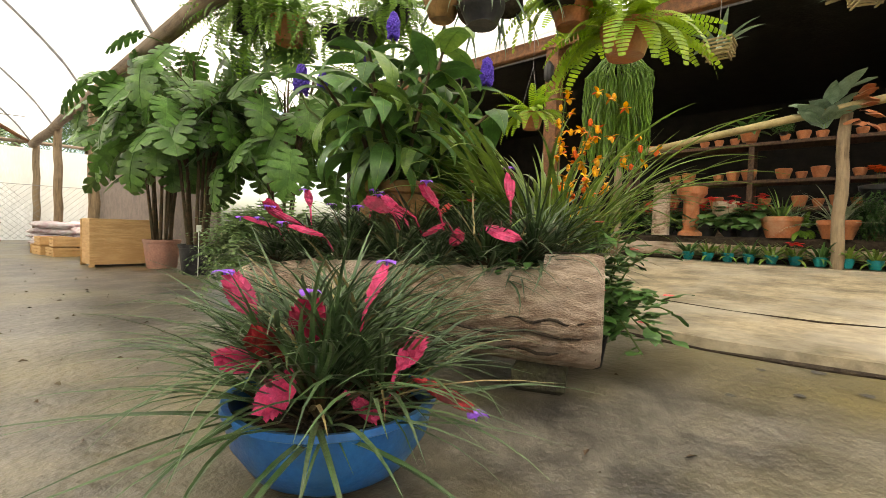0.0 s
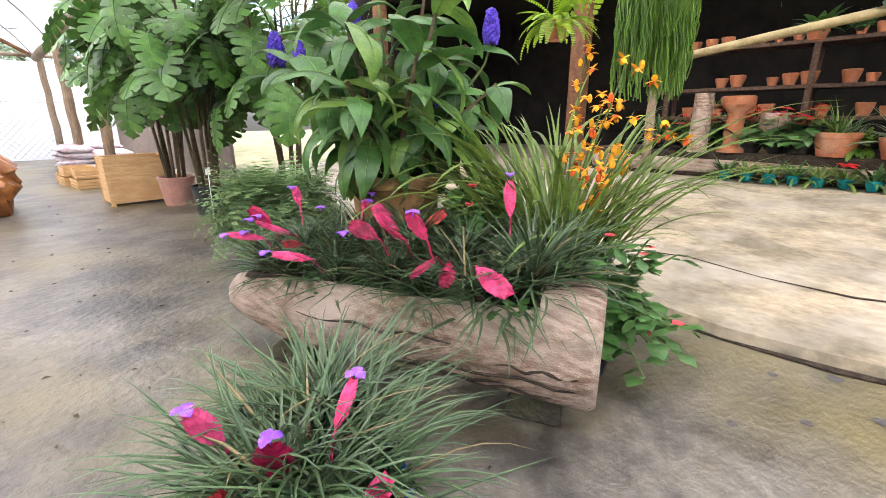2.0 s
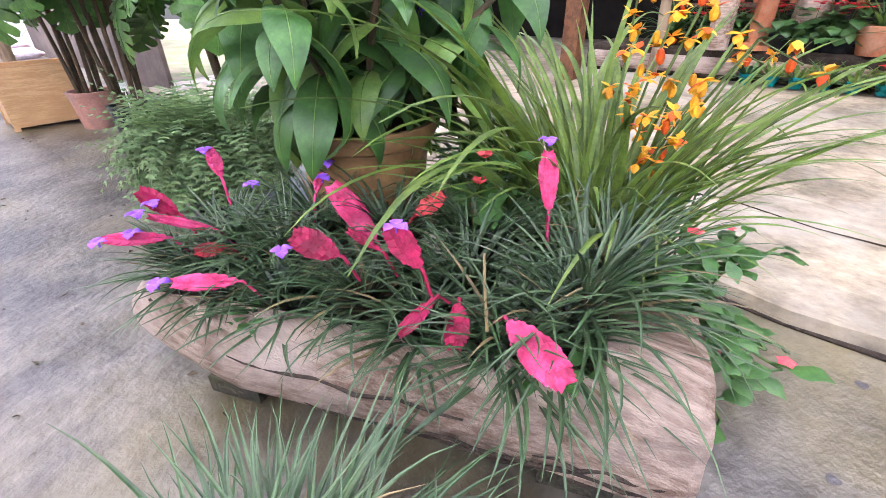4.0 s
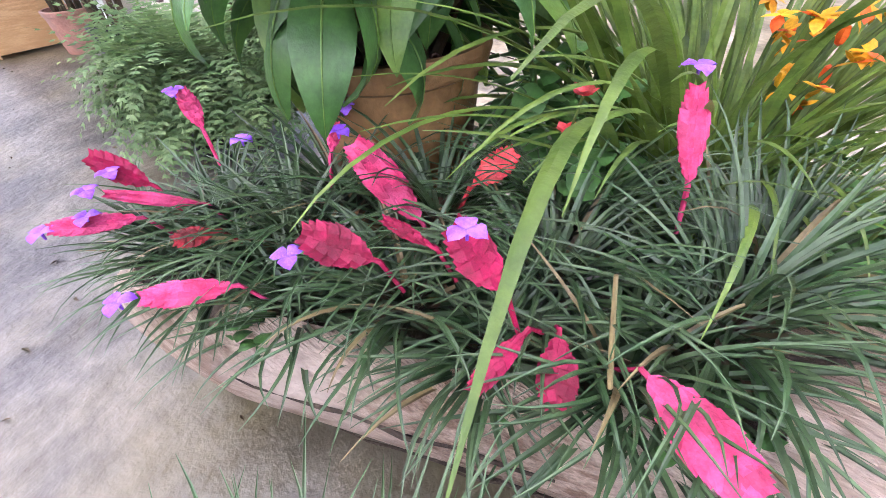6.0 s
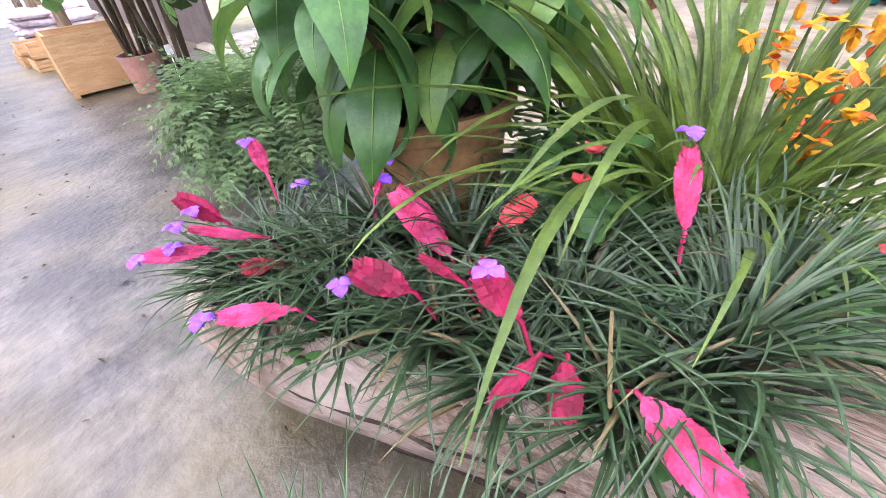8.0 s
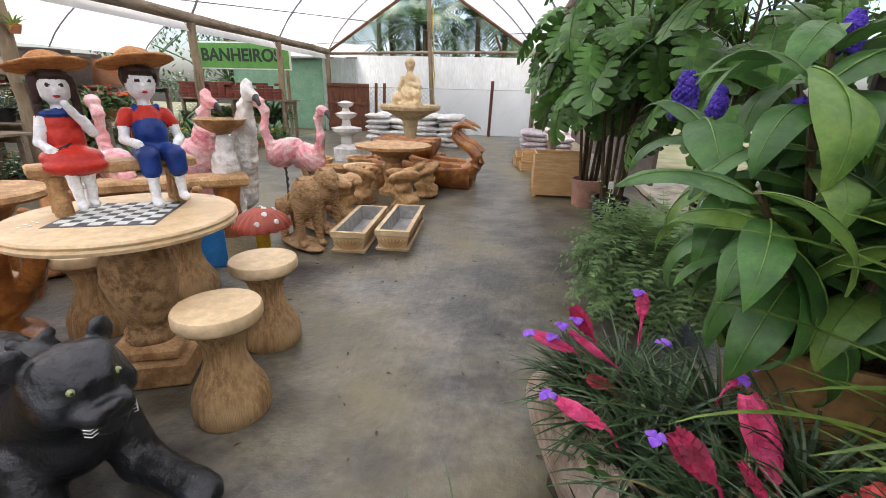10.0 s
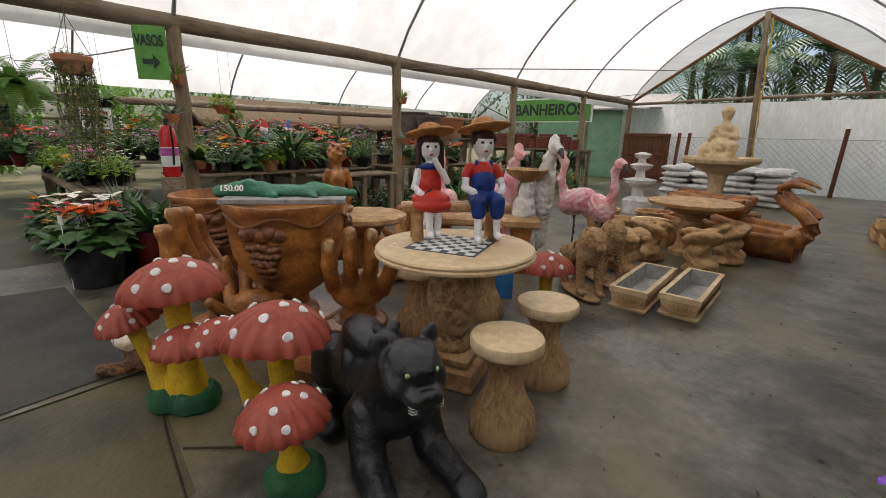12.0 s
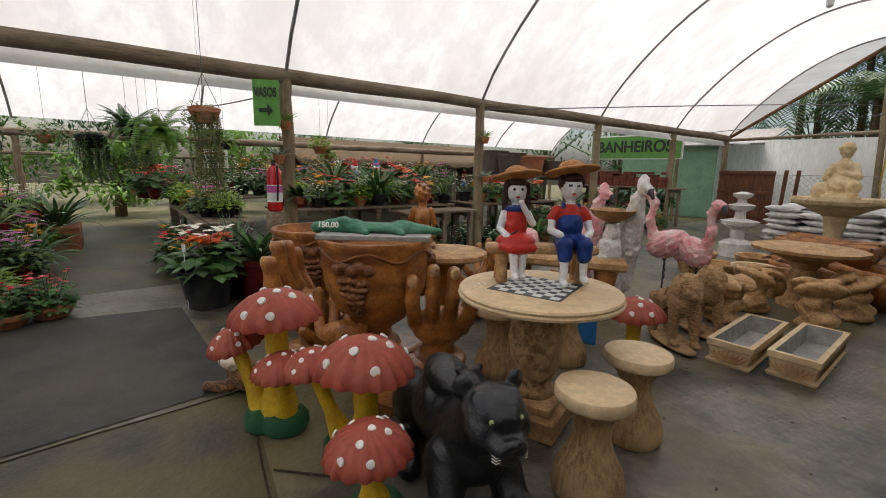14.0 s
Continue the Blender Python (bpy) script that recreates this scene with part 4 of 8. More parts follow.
Shape().lathe([(0.1, 0), (0.12, 0.004), (0.19, 0.05), (0.235, 0.12), (0.246, 0.185), (0.254, 0.19), (0.25, 0.204), (0.234, 0.2), (0.22, 0.15), (0.002, 0.15)], 40).ob("bowl", "blue_bowl", bowl)
Shape().lathe([(0.22, 0.152), (0.1, 0.18), (0.002, 0.19)], 24).ob("soil", "soil", bowl)

# ---- blue ginger in its pot ----
GX, GY = 1.77, 1.82
gp = thing("ginger_pot", "round ochre clay pot filled with clay balls", "flower pot", "", (GX, GY, 0))
Shape().lathe([(0.15, 0), (0.16, 0.02), (0.185, 0.45), (0.215, 0.73), (0.222, 0.79), (0.24, 0.8), (0.25, 0.835), (0.245, 0.855), (0.226, 0.855), (0.212, 0.83), (0.205, 0.77), (0.002, 0.77)], 48, wob=lambda a, s: 1 + 0.006 * math.sin(a * 3)).ob("pot", "ochre_pot", gp)
cb = Shape()
for i in range(260):
    a, r = rnd.uniform(0, 6.283), 0.19 * math.sqrt(rnd.random())
    cb.ball((r * math.cos(a), r * math.sin(a), 0.785 + rnd.uniform(0, 0.025)), rnd.uniform(0.012, 0.02), 0, 6)
tagged(cb.ob("clay_filling", "clay_balls", gp), kind="stuff")


def leaf_data(name, L, W, droop, mk, fold=0.25, n=10, petiole=0.0):
    sh = Shape()
    if petiole:
        sh.tube([(0, 0, 0), (petiole, 0, petiole * 0.1)], 0.004, 5)
    sh.blade((petiole, 0, petiole * 0.1), 0, 0.25, L, W, droop, n, "leaf", 0, fold, 0.06)
    if L > 0.2:
        mid = [sh.v[-3 * (n + 1) + 3 * i + 1] for i in range(n + 1)]
        sh.tube([(p[0], p[1], p[2] + 0.0012) for p in mid], [0.0035 * (1 - 0.8 * i / n) for i in range(n + 1)], 4, 1)
        return sh.data(name, [mk, "ginger_pale"])
    return sh.data(name, mk)


def put_leaf(me, parent, p, az, el, roll=0.0, s=1.0, name="leaf"):
    o = new(name, me)
    o.parent = parent
    o.matrix_local = Matrix.Translation(p) @ Matrix.Rotation(az, 4, "Z") @ Matrix.Rotation(-el, 4, "Y") @ Matrix.Rotation(roll, 4, "X") @ Matrix.Scale(s, 4)
    return o


gl = [leaf_data("leaf", 0.36, 0.115, d, k) for d, k in ((1.7, "ginger"), (2.1, "ginger"), (1.3, "ginger"), (1.9, "ginger_pale"))]
gg = thing("blue_ginger", "tall leafy blue ginger with upright violet-blue flower spikes", "plant", "", (GX, GY, 0.78))
tops = []
for i in range(13):
    a = i * 2.4
    r = 0.08 + 0.014 * i
    lean = 0.1 + 0.03 * i
    H = 0.88 - 0.04 * i + (0.07 if i % 3 == 0 else 0)
    bx, by = 0.1 * math.cos(a), 0.1 * math.sin(a)
    tx, ty = bx + lean * math.cos(a) + 0.08, by + lean * math.sin(a) + 0.06
    Shape().tube([(bx, by, 0), (bx + lean * 0.3 * math.cos(a), by + lean * 0.3 * math.sin(a), H * 0.5), (tx, ty, H)], [0.014, 0.012, 0.008], 7).ob("stem", "stalk", gg)
    tops.append((tx, ty, H))
    for k in range(20):
        s = 0.2 + 0.8 * k / 19
        la = a + k * 2.4 + rnd.uniform(-0.4, 0.4)
        if s < 0.4 and math.cos(la - radians(235)) > 0.3:
            continue
        px, py, pz = bx + (tx - bx) * s ** 1.3, by + (ty - by) * s ** 1.3, H * s
        put_leaf(gl[rnd.choice((0, 0, 1, 1, 2, 3))], gg, (px, py, pz), la, rnd.uniform(-0.85, 0.3) + 0.45 * (s > 0.85), rnd.uniform(-0.35, 0.35), rnd.uniform(0.75, 1.1))


def spike(parent, p, L, r):
    st = Shape().tube([(p[0] * 0.25, p[1] * 0.25, 0.0), (p[0] * 0.6, p[1] * 0.6, p[2] * 0.55), (p[0] * 0.94, p[1] * 0.94, p[2] * 0.86), p], [0.012, 0.01, 0.007, 0.006], 6).ob("flower_stem", "greenstalk", parent)
    sh = Shape()
    for i in range(110):
        s = i / 110
        a = i * 2.399
        rr = r * (0.35 + 0.65 * math.sin(math.pi * min(1, 0.25 + s * 0.75))) * rnd.uniform(0.8, 1.1)
        sh.ball((p[0] + rr * math.cos(a), p[1] + rr * math.sin(a), p[2] + L * s), rnd.uniform(0.008, 0.013), 0, 6)
    sh.ob("flower_spike", "indigo", parent, "violet-blue flower spike")


for p, L, r in (((1.447, 2.304, 1.36), 0.15, 0.035), ((1.5, 2.18, 1.38), 0.08, 0.022), ((2.197, 1.574, 1.46), 0.15, 0.035), ((1.85, 2.0, 1.72), 0.14, 0.032), ((1.78, 2.12, 1.56), 0.1, 0.028), ((1.65, 2.02, 1.33), 0.1, 0.04), ((1.95, 1.7, 1.12), 0.06, 0.03)):
    spike(gg, (p[0] - GX, p[1] - GY, p[2] - 0.78), L, r)


# ---- concrete garden pieces in the hall ----
def stool():
    t = thing("concrete_stool", "wood-grain cast concrete stool with a pale round top", "stool", "stools round the chess table", (-0.33, 2.27, 0.008))
    Shape().lathe([(0.155, 0), (0.165, 0.02), (0.163, 0.08), (0.15, 0.13), (0.11, 0.2), (0.085, 0.27), (0.085, 0.33), (0.11, 0.39), (0.155, 0.42), (0.165, 0.435)], 40, wob=lambda a, s: 1 + 0.012 * math.sin(a * 3) + 0.01 * math.sin(a * 17)).ob("base", "castgrain", t)
    Shape().lathe([(0.168, 0.432), (0.178, 0.445), (0.178, 0.478), (0.172, 0.49), (0.16, 0.494), (0.002, 0.494)], 44).ob("top", "castlight", t, "pale smooth round top")
    return t


st = stool()
st.matrix_world = pose(-0.315, 2.18, 0.008) @ Matrix.Diagonal((1.02, 1.02, 1.1, 1))
for x, y, a in ((-0.44, 2.78, 40), (-1.5, 2.72, 90), (-1.32, 3.3, 10)):
    copy_thing(st, pose(x, y, 0.008, 0, 0, a)).scale = (1.04, 1.04, 1.06)


def chess_table():
    t = thing("chess_table", "cream cast concrete table with an inlaid chessboard", "table", "", (-0.88, 2.42, 0.022), 20)
    Shape().lathe([(0.15, 0.78), (0.44, 0.775), (0.47, 0.785), (0.475, 0.8), (0.462, 0.808), (0.47, 0.822), (0.462, 0.832), (0.445, 0.834), (0.002, 0.834)], 64).ob("tabletop", "castlight", t, "round cream top with moulded rim")
    Shape().box((0, 0, 0.053), (0.4, 0.4, 0.134), 0, 0, 0.012).ob("plinth", "cast", t)
    Shape().box((0, 0, 0.15), (0.32, 0.32, 0.07), 0, 0, 0.025).ob("plinth", "cast", t)

    def carve(a, s):
        return 1 + 0.05 * math.sin(a * 6 + 9 * math.sin(s * 9)) * math.sin(math.pi * s) + 0.035 * math.sin(a * 6 - 38 * s)
    Shape().lathe([(0.12, 0.18), (0.125, 0.22), (0.1, 0.26), (0.115, 0.32), (0.145, 0.42), (0.158, 0.52), (0.15, 0.62), (0.125, 0.7), (0.15, 0.76), (0.16, 0.782)], 56, wob=carve).ob("column", "castcarve", t, "column carved with scrolls")
    b = Shape()
    q = 0.05
    for i in range(8):
        for j in range(8):
            if (i + j) % 2:
                Shape().box((-0.02 + (i - 3.5) * q, (j - 3.5) * q, 0.8365), (q, q, 0.003)).ob("light_square", "signwhite", t, "", False)
    b.box((-0.02, 0, 0.8345), (8.6 * q, 8.6 * q, 0.002))
    b.ob("chessboard", "blackdot", t, "", False)
    pr = Shape()
    for i in range(5):
        pr.box((-0.32 + 0.03 * (i % 2), -0.2 + i * 0.025, 0.8352), (0.012, 0.016, 0.002), 0.5)
    pr.ob("price_mark", "signwhite", t, "white chalk price strokes", False)
    return t


chess_table()


def mushroom(name, at, caps, base_r, label, rz=0.0):
    """caps: (x, y, radius, underside height, stem foot x, stem foot y, tilt)."""
    t = thing(name, label, "mushroom statue", "painted mushrooms", at, rz)
    for (x, y, r, z, fx, fy, tilt) in caps:
        def wob(a, s):
            return 1 + 0.05 * math.sin(a * 19 + 0.9 * math.sin(a * 4)) * s ** 0.4 * (1 if s < 0.98 else 0.4) + 0.03 * math.sin(a * 3 + x * 7)
        prof = [(0.002, 0.62), (0.2, 0.6), (0.42, 0.54), (0.62, 0.44), (0.8, 0.3), (0.93, 0.14), (1.0, -0.02), (0.99, -0.07), (0.9, -0.06), (0.5, 0.02), (0.1, 0.03)]
        sh = Shape().lathe([(a * r, b * r) for a, b in prof], 152, wob=wob)
        mx = Matrix.Translation((x, y, z)) @ Matrix.Rotation(radians(tilt), 4, "X")
        cap = sh.ob("cap", "cap_red", t, "brick-red cap with radial ridges", True, 60)
        cap.matrix_local = mx
        n = 0
        for ring, (a, b), cnt in ((0, (0.15, 0.607), 1), (1, (0.5, 0.51), 4), (2, (0.84, 0.265), 5)):
            for k in range(cnt):
                an = 6.283 * k / cnt + (0.4, 0.5, 1.15)[ring] + 0.3 * math.sin(k * 2.3 + x * 9 + ring)
                d = Shape().lathe([(0.095 * r, -0.02 * r), (0.095 * r, 0.01 * r), (0.082 * r, 0.028 * r), (0.002, 0.04 * r)], 16, wob=lambda an, q: 1 + 0.05 * math.sin(an * 3))
                o = d.ob("dot", "dot", cap)
                sl = (0.25, 0.75, 1.25)[ring]
                o.matrix_local = Matrix.Translation((a * r * math.cos(an), a * r * math.sin(an), b * r)) @ Matrix.Rotation(an, 4, "Z") @ Matrix.Rotation(sl, 4, "Y")
                n += 1
        stm = Shape().tube([(fx, fy, 0.04), (fx + (x - fx) * 0.5, fy + (y - fy) * 0.5, z * 0.5), (x, y, z + 0.05 * r)], [0.36 * r + 0.035, 0.24 * r, 0.27 * r], 24)
        stm.ob("stem", "stem_y", t, "yellow painted stem")
        Shape().lathe([(0.115, 0), (0.13, 0.02), (0.125, 0.07), (0.1, 0.11), (0.07, 0.12), (0.03, 0.13)], 30, (fx, fy, 0), wob=lambda a, s: 1 + 0.07 * math.sin(a * 5) * (0.4 + s)).ob("base", "base_g", t, "dark green base")
    return t


mushroom("mushroom_statue", (-0.74, 1.235, 0.008), [(0, 0, 0.185, 0.355, 0.0, 0.03, 4)], 0.14, "single painted mushroom with white-dotted red cap")
mushroom("mushroom_statue", (-1.2, 1.42, 0.008), [(0.1, -0.02, 0.25, 0.54, 0.03, 0.03, -3), (-0.13, -0.2, 0.15, 0.5, -0.04, -0.05, 8)], 0.14, "pair of joined painted mushrooms, one large cap")
mushroom("mushroom_statue", (-1.71, 1.15, 0.008), [(-0.06, 0.02, 0.25, 0.66, 0.0, 0.0, 2), (0.17, -0.02, 0.16, 0.42, 0.05, 0.02, 6), (-0.24, -0.17, 0.16, 0.47, -0.05, -0.06, 14)], 0.14, "cluster of three painted mushrooms on a green base")
mushroom("mushroom_statue", (-1.0, 3.75, 0.008), [(0, 0, 0.22, 0.4, 0.0, 0.0, 2)], 0.14, "small painted mushroom beside the lions")


def statue(prims, mats, name, label, category, at, rz=0.0, s=1.0, h=0.012, k=0.03, rough=0.0, rscale=14.0, group=""):
    return solid(sculpt(prims, h, k, rough, rscale), name, mats, label, category, group, at, rz, s, True, 60)


# black panther lying with a cub on its back; it looks along +x here
PAN = [("b", (-0.3, 0, 0.27), (0.34, 0.17, 0.17), None, 0), ("b", (0.02, 0, 0.3), (0.22, 0.16, 0.18), None, 0), ("b", (-0.55, 0.1, 0.2), (0.2, 0.13, 0.19), None, 0), ("b", (-0.55, -0.1, 0.2), (0.2, 0.13, 0.19), None, 0),
       ("l", (-0.5, 0.2, 0.07), (-0.18, 0.23, 0.06), 0.08, 0.06, 0), ("l", (-0.5, -0.2, 0.07), (-0.18, -0.23, 0.06), 0.08, 0.06, 0),
       ("l", (0.05, 0.13, 0.26), (0.16, 0.15, 0.08), 0.095, 0.075, 0), ("l", (0.05, -0.13, 0.26), (0.16, -0.15, 0.08), 0.095, 0.075, 0),
       ("l", (0.16, 0.15, 0.075), (0.42, 0.17, 0.06), 0.075, 0.06, 0), ("l", (0.16, -0.15, 0.075), (0.42, -0.17, 0.06), 0.075, 0.06, 0),
       ("b", (0.46, 0.17, 0.058), (0.09, 0.07, 0.058), None, 0), ("b", (0.46, -0.17, 0.058), (0.09, 0.07, 0.058), None, 0),
       ("l", (0.08, 0, 0.38), (0.22, 0.0, 0.53), 0.14, 0.12, 0), ("b", (0.24, 0.0, 0.565), (0.135, 0.135, 0.112), None, 0), ("b", (0.33, 0.0, 0.575), (0.06, 0.05, 0.04), (0, 30, 0), 0), ("b", (0.3, 0.085, 0.53), (0.06, 0.05, 0.055), None, 0), ("b", (0.3, -0.085, 0.53), (0.06, 0.05, 0.055), None, 0),
       ("b", (0.375, 0.032, 0.505), (0.06, 0.046, 0.042), None, 0), ("b", (0.375, -0.032, 0.505), (0.06, 0.046, 0.042), None, 0), ("b", (0.375, 0.0, 0.455), (0.05, 0.05, 0.026), None, 0), ("b", (0.428, 0, 0.538), (0.02, 0.03, 0.016), None, 0), ("l", (0.27, 0.07, 0.645), (0.36, 0.035, 0.6), 0.03, 0.02, 0), ("l", (0.27, -0.07, 0.645), (0.36, -0.035, 0.6), 0.03, 0.02, 0),
       ("b", (0.2, 0.115, 0.665), (0.022, 0.045, 0.05), (0, 0, 20), 0), ("b", (0.2, -0.115, 0.665), (0.022, 0.045, 0.05), (0, 0, -20), 0),
       ("b", (-0.3, 0.0, 0.47), (0.2, 0.11, 0.085), None, 0), ("b", (-0.1, 0.05, 0.515), (0.075, 0.07, 0.06), None, 0), ("b", (-0.03, 0.07, 0.5), (0.04, 0.035, 0.03), None, 0), ("b", (-0.13, 0.1, 0.57), (0.015, 0.025, 0.02), None, 0), ("b", (-0.13, -0.0, 0.57), (0.015, 0.025, 0.02), None, 0),
       ("l", (-0.2, 0.12, 0.44), (-0.08, 0.14, 0.4), 0.035, 0.03, 0), ("l", (-0.35, -0.08, 0.42), (-0.25, -0.12, 0.38), 0.04, 0.03, 0), ("l", (-0.7, 0.05, 0.12), (-0.72, 0.3, 0.05), 0.04, 0.03, 0)]
pb = sculpt(PAN, 0.0095, 0.026, 0.0012, 60)
for sg in (1, -1):
    pb.ball((0.364, sg * 0.062, 0.598), 0.0115, 1, 12)
    pb.ball((0.3735, sg * 0.064, 0.598), 0.005, 0, 8)
    for k in range(3):
        pb.tube([(0.425, sg * 0.05, 0.497 - 0.011 * k), (0.415, sg * 0.064, 0.488 - 0.012 * k), (0.398, sg * 0.074, 0.492 - 0.012 * k)], 0.0016, 5, 2)
solid(pb, "panther_statue", ["panther", "eye", "dot"], "glossy black panther statue lying with a cub on its back", "panther statue", "", (-0.635, 1.69, 0.008), -18, 1.0, True, 60)

# two lions standing on plinths
LION = [("b", (0, 0, 0.03), (0.46, 0.17, 0.045), None, 0), ("b", (-0.1, 0, 0.5), (0.28, 0.11, 0.12), (0, -6, 0), 0), ("b", (0.16, 0, 0.56), (0.17, 0.16, 0.2), None, 0), ("b", (0.2, 0, 0.7), (0.17, 0.16, 0.17), None, 0), ("b", (0.32, 0, 0.71), (0.11, 0.09, 0.1), None, 0), ("b", (0.41, 0, 0.67), (0.06, 0.055, 0.05), None, 0),
        ("l", (0.22, 0.09, 0.46), (0.3, 0.1, 0.06), 0.065, 0.042, 0), ("l", (0.18, -0.09, 0.46), (0.2, -0.1, 0.06), 0.065, 0.042, 0), ("l", (-0.28, 0.08, 0.46), (-0.32, 0.1, 0.06), 0.08, 0.042, 0), ("l", (-0.3, -0.08, 0.46), (-0.24, -0.1, 0.06), 0.08, 0.042, 0),
        ("b", (0.34, 0.1, 0.085), (0.07, 0.05, 0.035), None, 0), ("b", (0.26, -0.1, 0.085), (0.07, 0.05, 0.035), None, 0), ("b", (-0.26, 0.1, 0.085), (0.07, 0.05, 0.035), None, 0), ("l", (-0.38, 0, 0.45), (-0.44, 0.02, 0.15), 0.03, 0.035, 0),
        ("b", (0.22, 0.1, 0.85), (0.03, 0.02, 0.03), None, 0), ("b", (0.22, -0.1, 0.85), (0.03, 0.02, 0.03), None, 0)]
for k in range(30):
    an, u = k * 2.399, 0.25 + 0.75 * (k % 10) / 9
    c = Vector((0.24 - 0.2 * u, 0.17 * math.sin(an) * (0.7 + 0.3 * u), 0.66 - 0.12 * u + 0.19 * math.cos(an) * (1 - 0.2 * u)))
    LION.append(("l", tuple(c), tuple(c + Vector((-0.05, 0.025 * math.sin(an), -0.085))), 0.03, 0.014, 0))
LION += [("b", (0.36, 0.0, 0.745), (0.05, 0.06, 0.03), None, 0), ("b", (0.43, 0, 0.7), (0.03, 0.03, 0.02), None, 0), ("b", (0.4, 0, 0.63), (0.05, 0.045, 0.025), None, 0)]
lion = statue(LION, ["lionc"], "lion_statue", "carved sandy concrete lion standing on a plinth", "lion statue", (-1.0, 4.42, 0.02), -38, 0.78, 0.013, 0.012, 0.003, 46, "pair of lions")
copy_thing(lion, pose(-1.02, 4.95, 0.02, 0, 0, -38))


def trough(x, y, rz):
    t = thing("concrete_trough", "long cast concrete trough with moulded leaf relief", "planter", "pair of troughs", (x, y, 0.008), rz)
    L, W, H = 1.0, 0.3, 0.2
    sh = Shape()
    lv = [(0, 0.0), (0.025, 0.012), (0.03, -0.02), (0.14, 0.0), (0.15, 0.012), (0.2, 0.015)]
    vs = []
    for z, g in lv:
        a, b = W / 2 + g, L / 2 + g
        vs += [(-a, -b, z), (a, -b, z), (a, b, z), (-a, b, z)]
    for z, g in ((0.2, -0.025), (0.05, -0.04)):
        a, b = W / 2 + g, L / 2 + g
        vs += [(-a, -b, z), (a, -b, z), (a, b, z), (-a, b, z)]
    n = len(vs) // 4
    fs = [(3, 2, 1, 0)] + [(i * 4 + j, i * 4 + (j + 1) % 4, i * 4 + 4 + (j + 1) % 4, i * 4 + 4 + j) for i in range(n - 1) for j in range(4)] + [tuple((n - 1) * 4 + j for j in range(4))]
    sh.add(vs, fs)
    sh.m = [0 if i < 1 + 4 * (len(lv)) else 1 for i in range(len(fs))]
    sh.ob("body", ["castlight", "cement"], t, "", False)
    lf = Shape()
    for k in range(-4, 5):
        lf.blade((0.012 * k, -L / 2 + 0.012, 0.035), -math.pi / 2 + 0.0, 1.5, 0.1 - 0.004 * abs(k), 0.03, 0.3, 4, "leaf")
        lf.v[-15:] = [(p[0] + 0.028 * k * (p[2] - 0.03) / 0.1, -L / 2 - 0.006 - 0.004 * (i % 3 == 1), p[2]) for i, p in enumerate(lf.v[-15:])]
    for sgn in (1, -1):
        for k in range(22):
            yy = -L / 2 + 0.03 + k * 0.044
            lf.add([(sgn * (W / 2 - 0.004), yy, 0.035), (sgn * (W / 2 + 0.006), yy + 0.012, 0.08), (sgn * (W / 2 + 0.004), yy + 0.02, 0.135), (sgn * (W / 2 - 0.002), yy + 0.036, 0.08)], [(0, 1, 2, 3)])
    lf.ob("relief", "cast", t, "raised leaf relief")
    return t


trough(-0.52, 4.8, 3)
trough(-0.13, 4.93, 2)


def goblet(at, rz, s=1.0, hands=True):
    t = thing("goblet_planter", "large varnished brown goblet planter with grape relief", "planter", "goblet planters", at, rz, s)

    def wob(a, q):
        return 1 + 0.01 * math.sin(a * 5) + 0.006 * math.sin(a * 11 + q * 8)
    Shape().lathe([(0.13, 0.0), (0.16, 0.02), (0.15, 0.06), (0.1, 0.1), (0.1, 0.17), (0.19, 0.26), (0.27, 0.4), (0.32, 0.55), (0.335, 0.72), (0.345, 0.88), (0.36, 0.92), (0.355, 0.945), (0.32, 0.945), (0.3, 0.85), (0.002, 0.8)], 56, wob=wob).ob("bowl", "castbrown", t)
    vine = Shape()
    vine.tube([(0.35 * math.cos(a), 0.35 * math.sin(a), 0.84 + 0.035 * math.sin(a * 6)) for a in [i * 6.2832 / 96 for i in range(97)]], 0.012, 7)
    vine.ob("vine", "castdark", t, "wavy vine moulding")
    for f0 in (0, 2.1, 4.2):
        gr = Shape()
        for i in range(34):
            rr = i // 6
            a = f0 + (i % 6 - 2.5 + 0.5 * (rr % 2)) * 0.088 * (1 - 0.16 * rr)
            z = 0.66 - rr * 0.056 + rnd.uniform(-0.012, 0.012)
            R = 0.335 if z > 0.5 else 0.325 - (0.5 - z) * 0.5
            gr.ball((R * math.cos(a), R * math.sin(a), z), 0.03, 0, 8)
        for k in range(5):
            a = f0 + (k - 2) * 0.13
            gr.ball((0.335 * math.cos(a), 0.335 * math.sin(a), 0.75 + 0.025 * (k % 2)), 0.06, 0, 8, (0.55, 0.9, 0.9))
        gr.ob("grape_bunch", "castdark", t, "raised bunch of grapes")
    return t


for gt, ga in (((-2.24, 2.08, 0.12), -52), ((-3.45, 2.08, 0.05), -30)):
    g = goblet(gt, ga)
    g.matrix_world = g.matrix_world @ Matrix.Diagonal((1.22, 1.22, 0.93, 1))


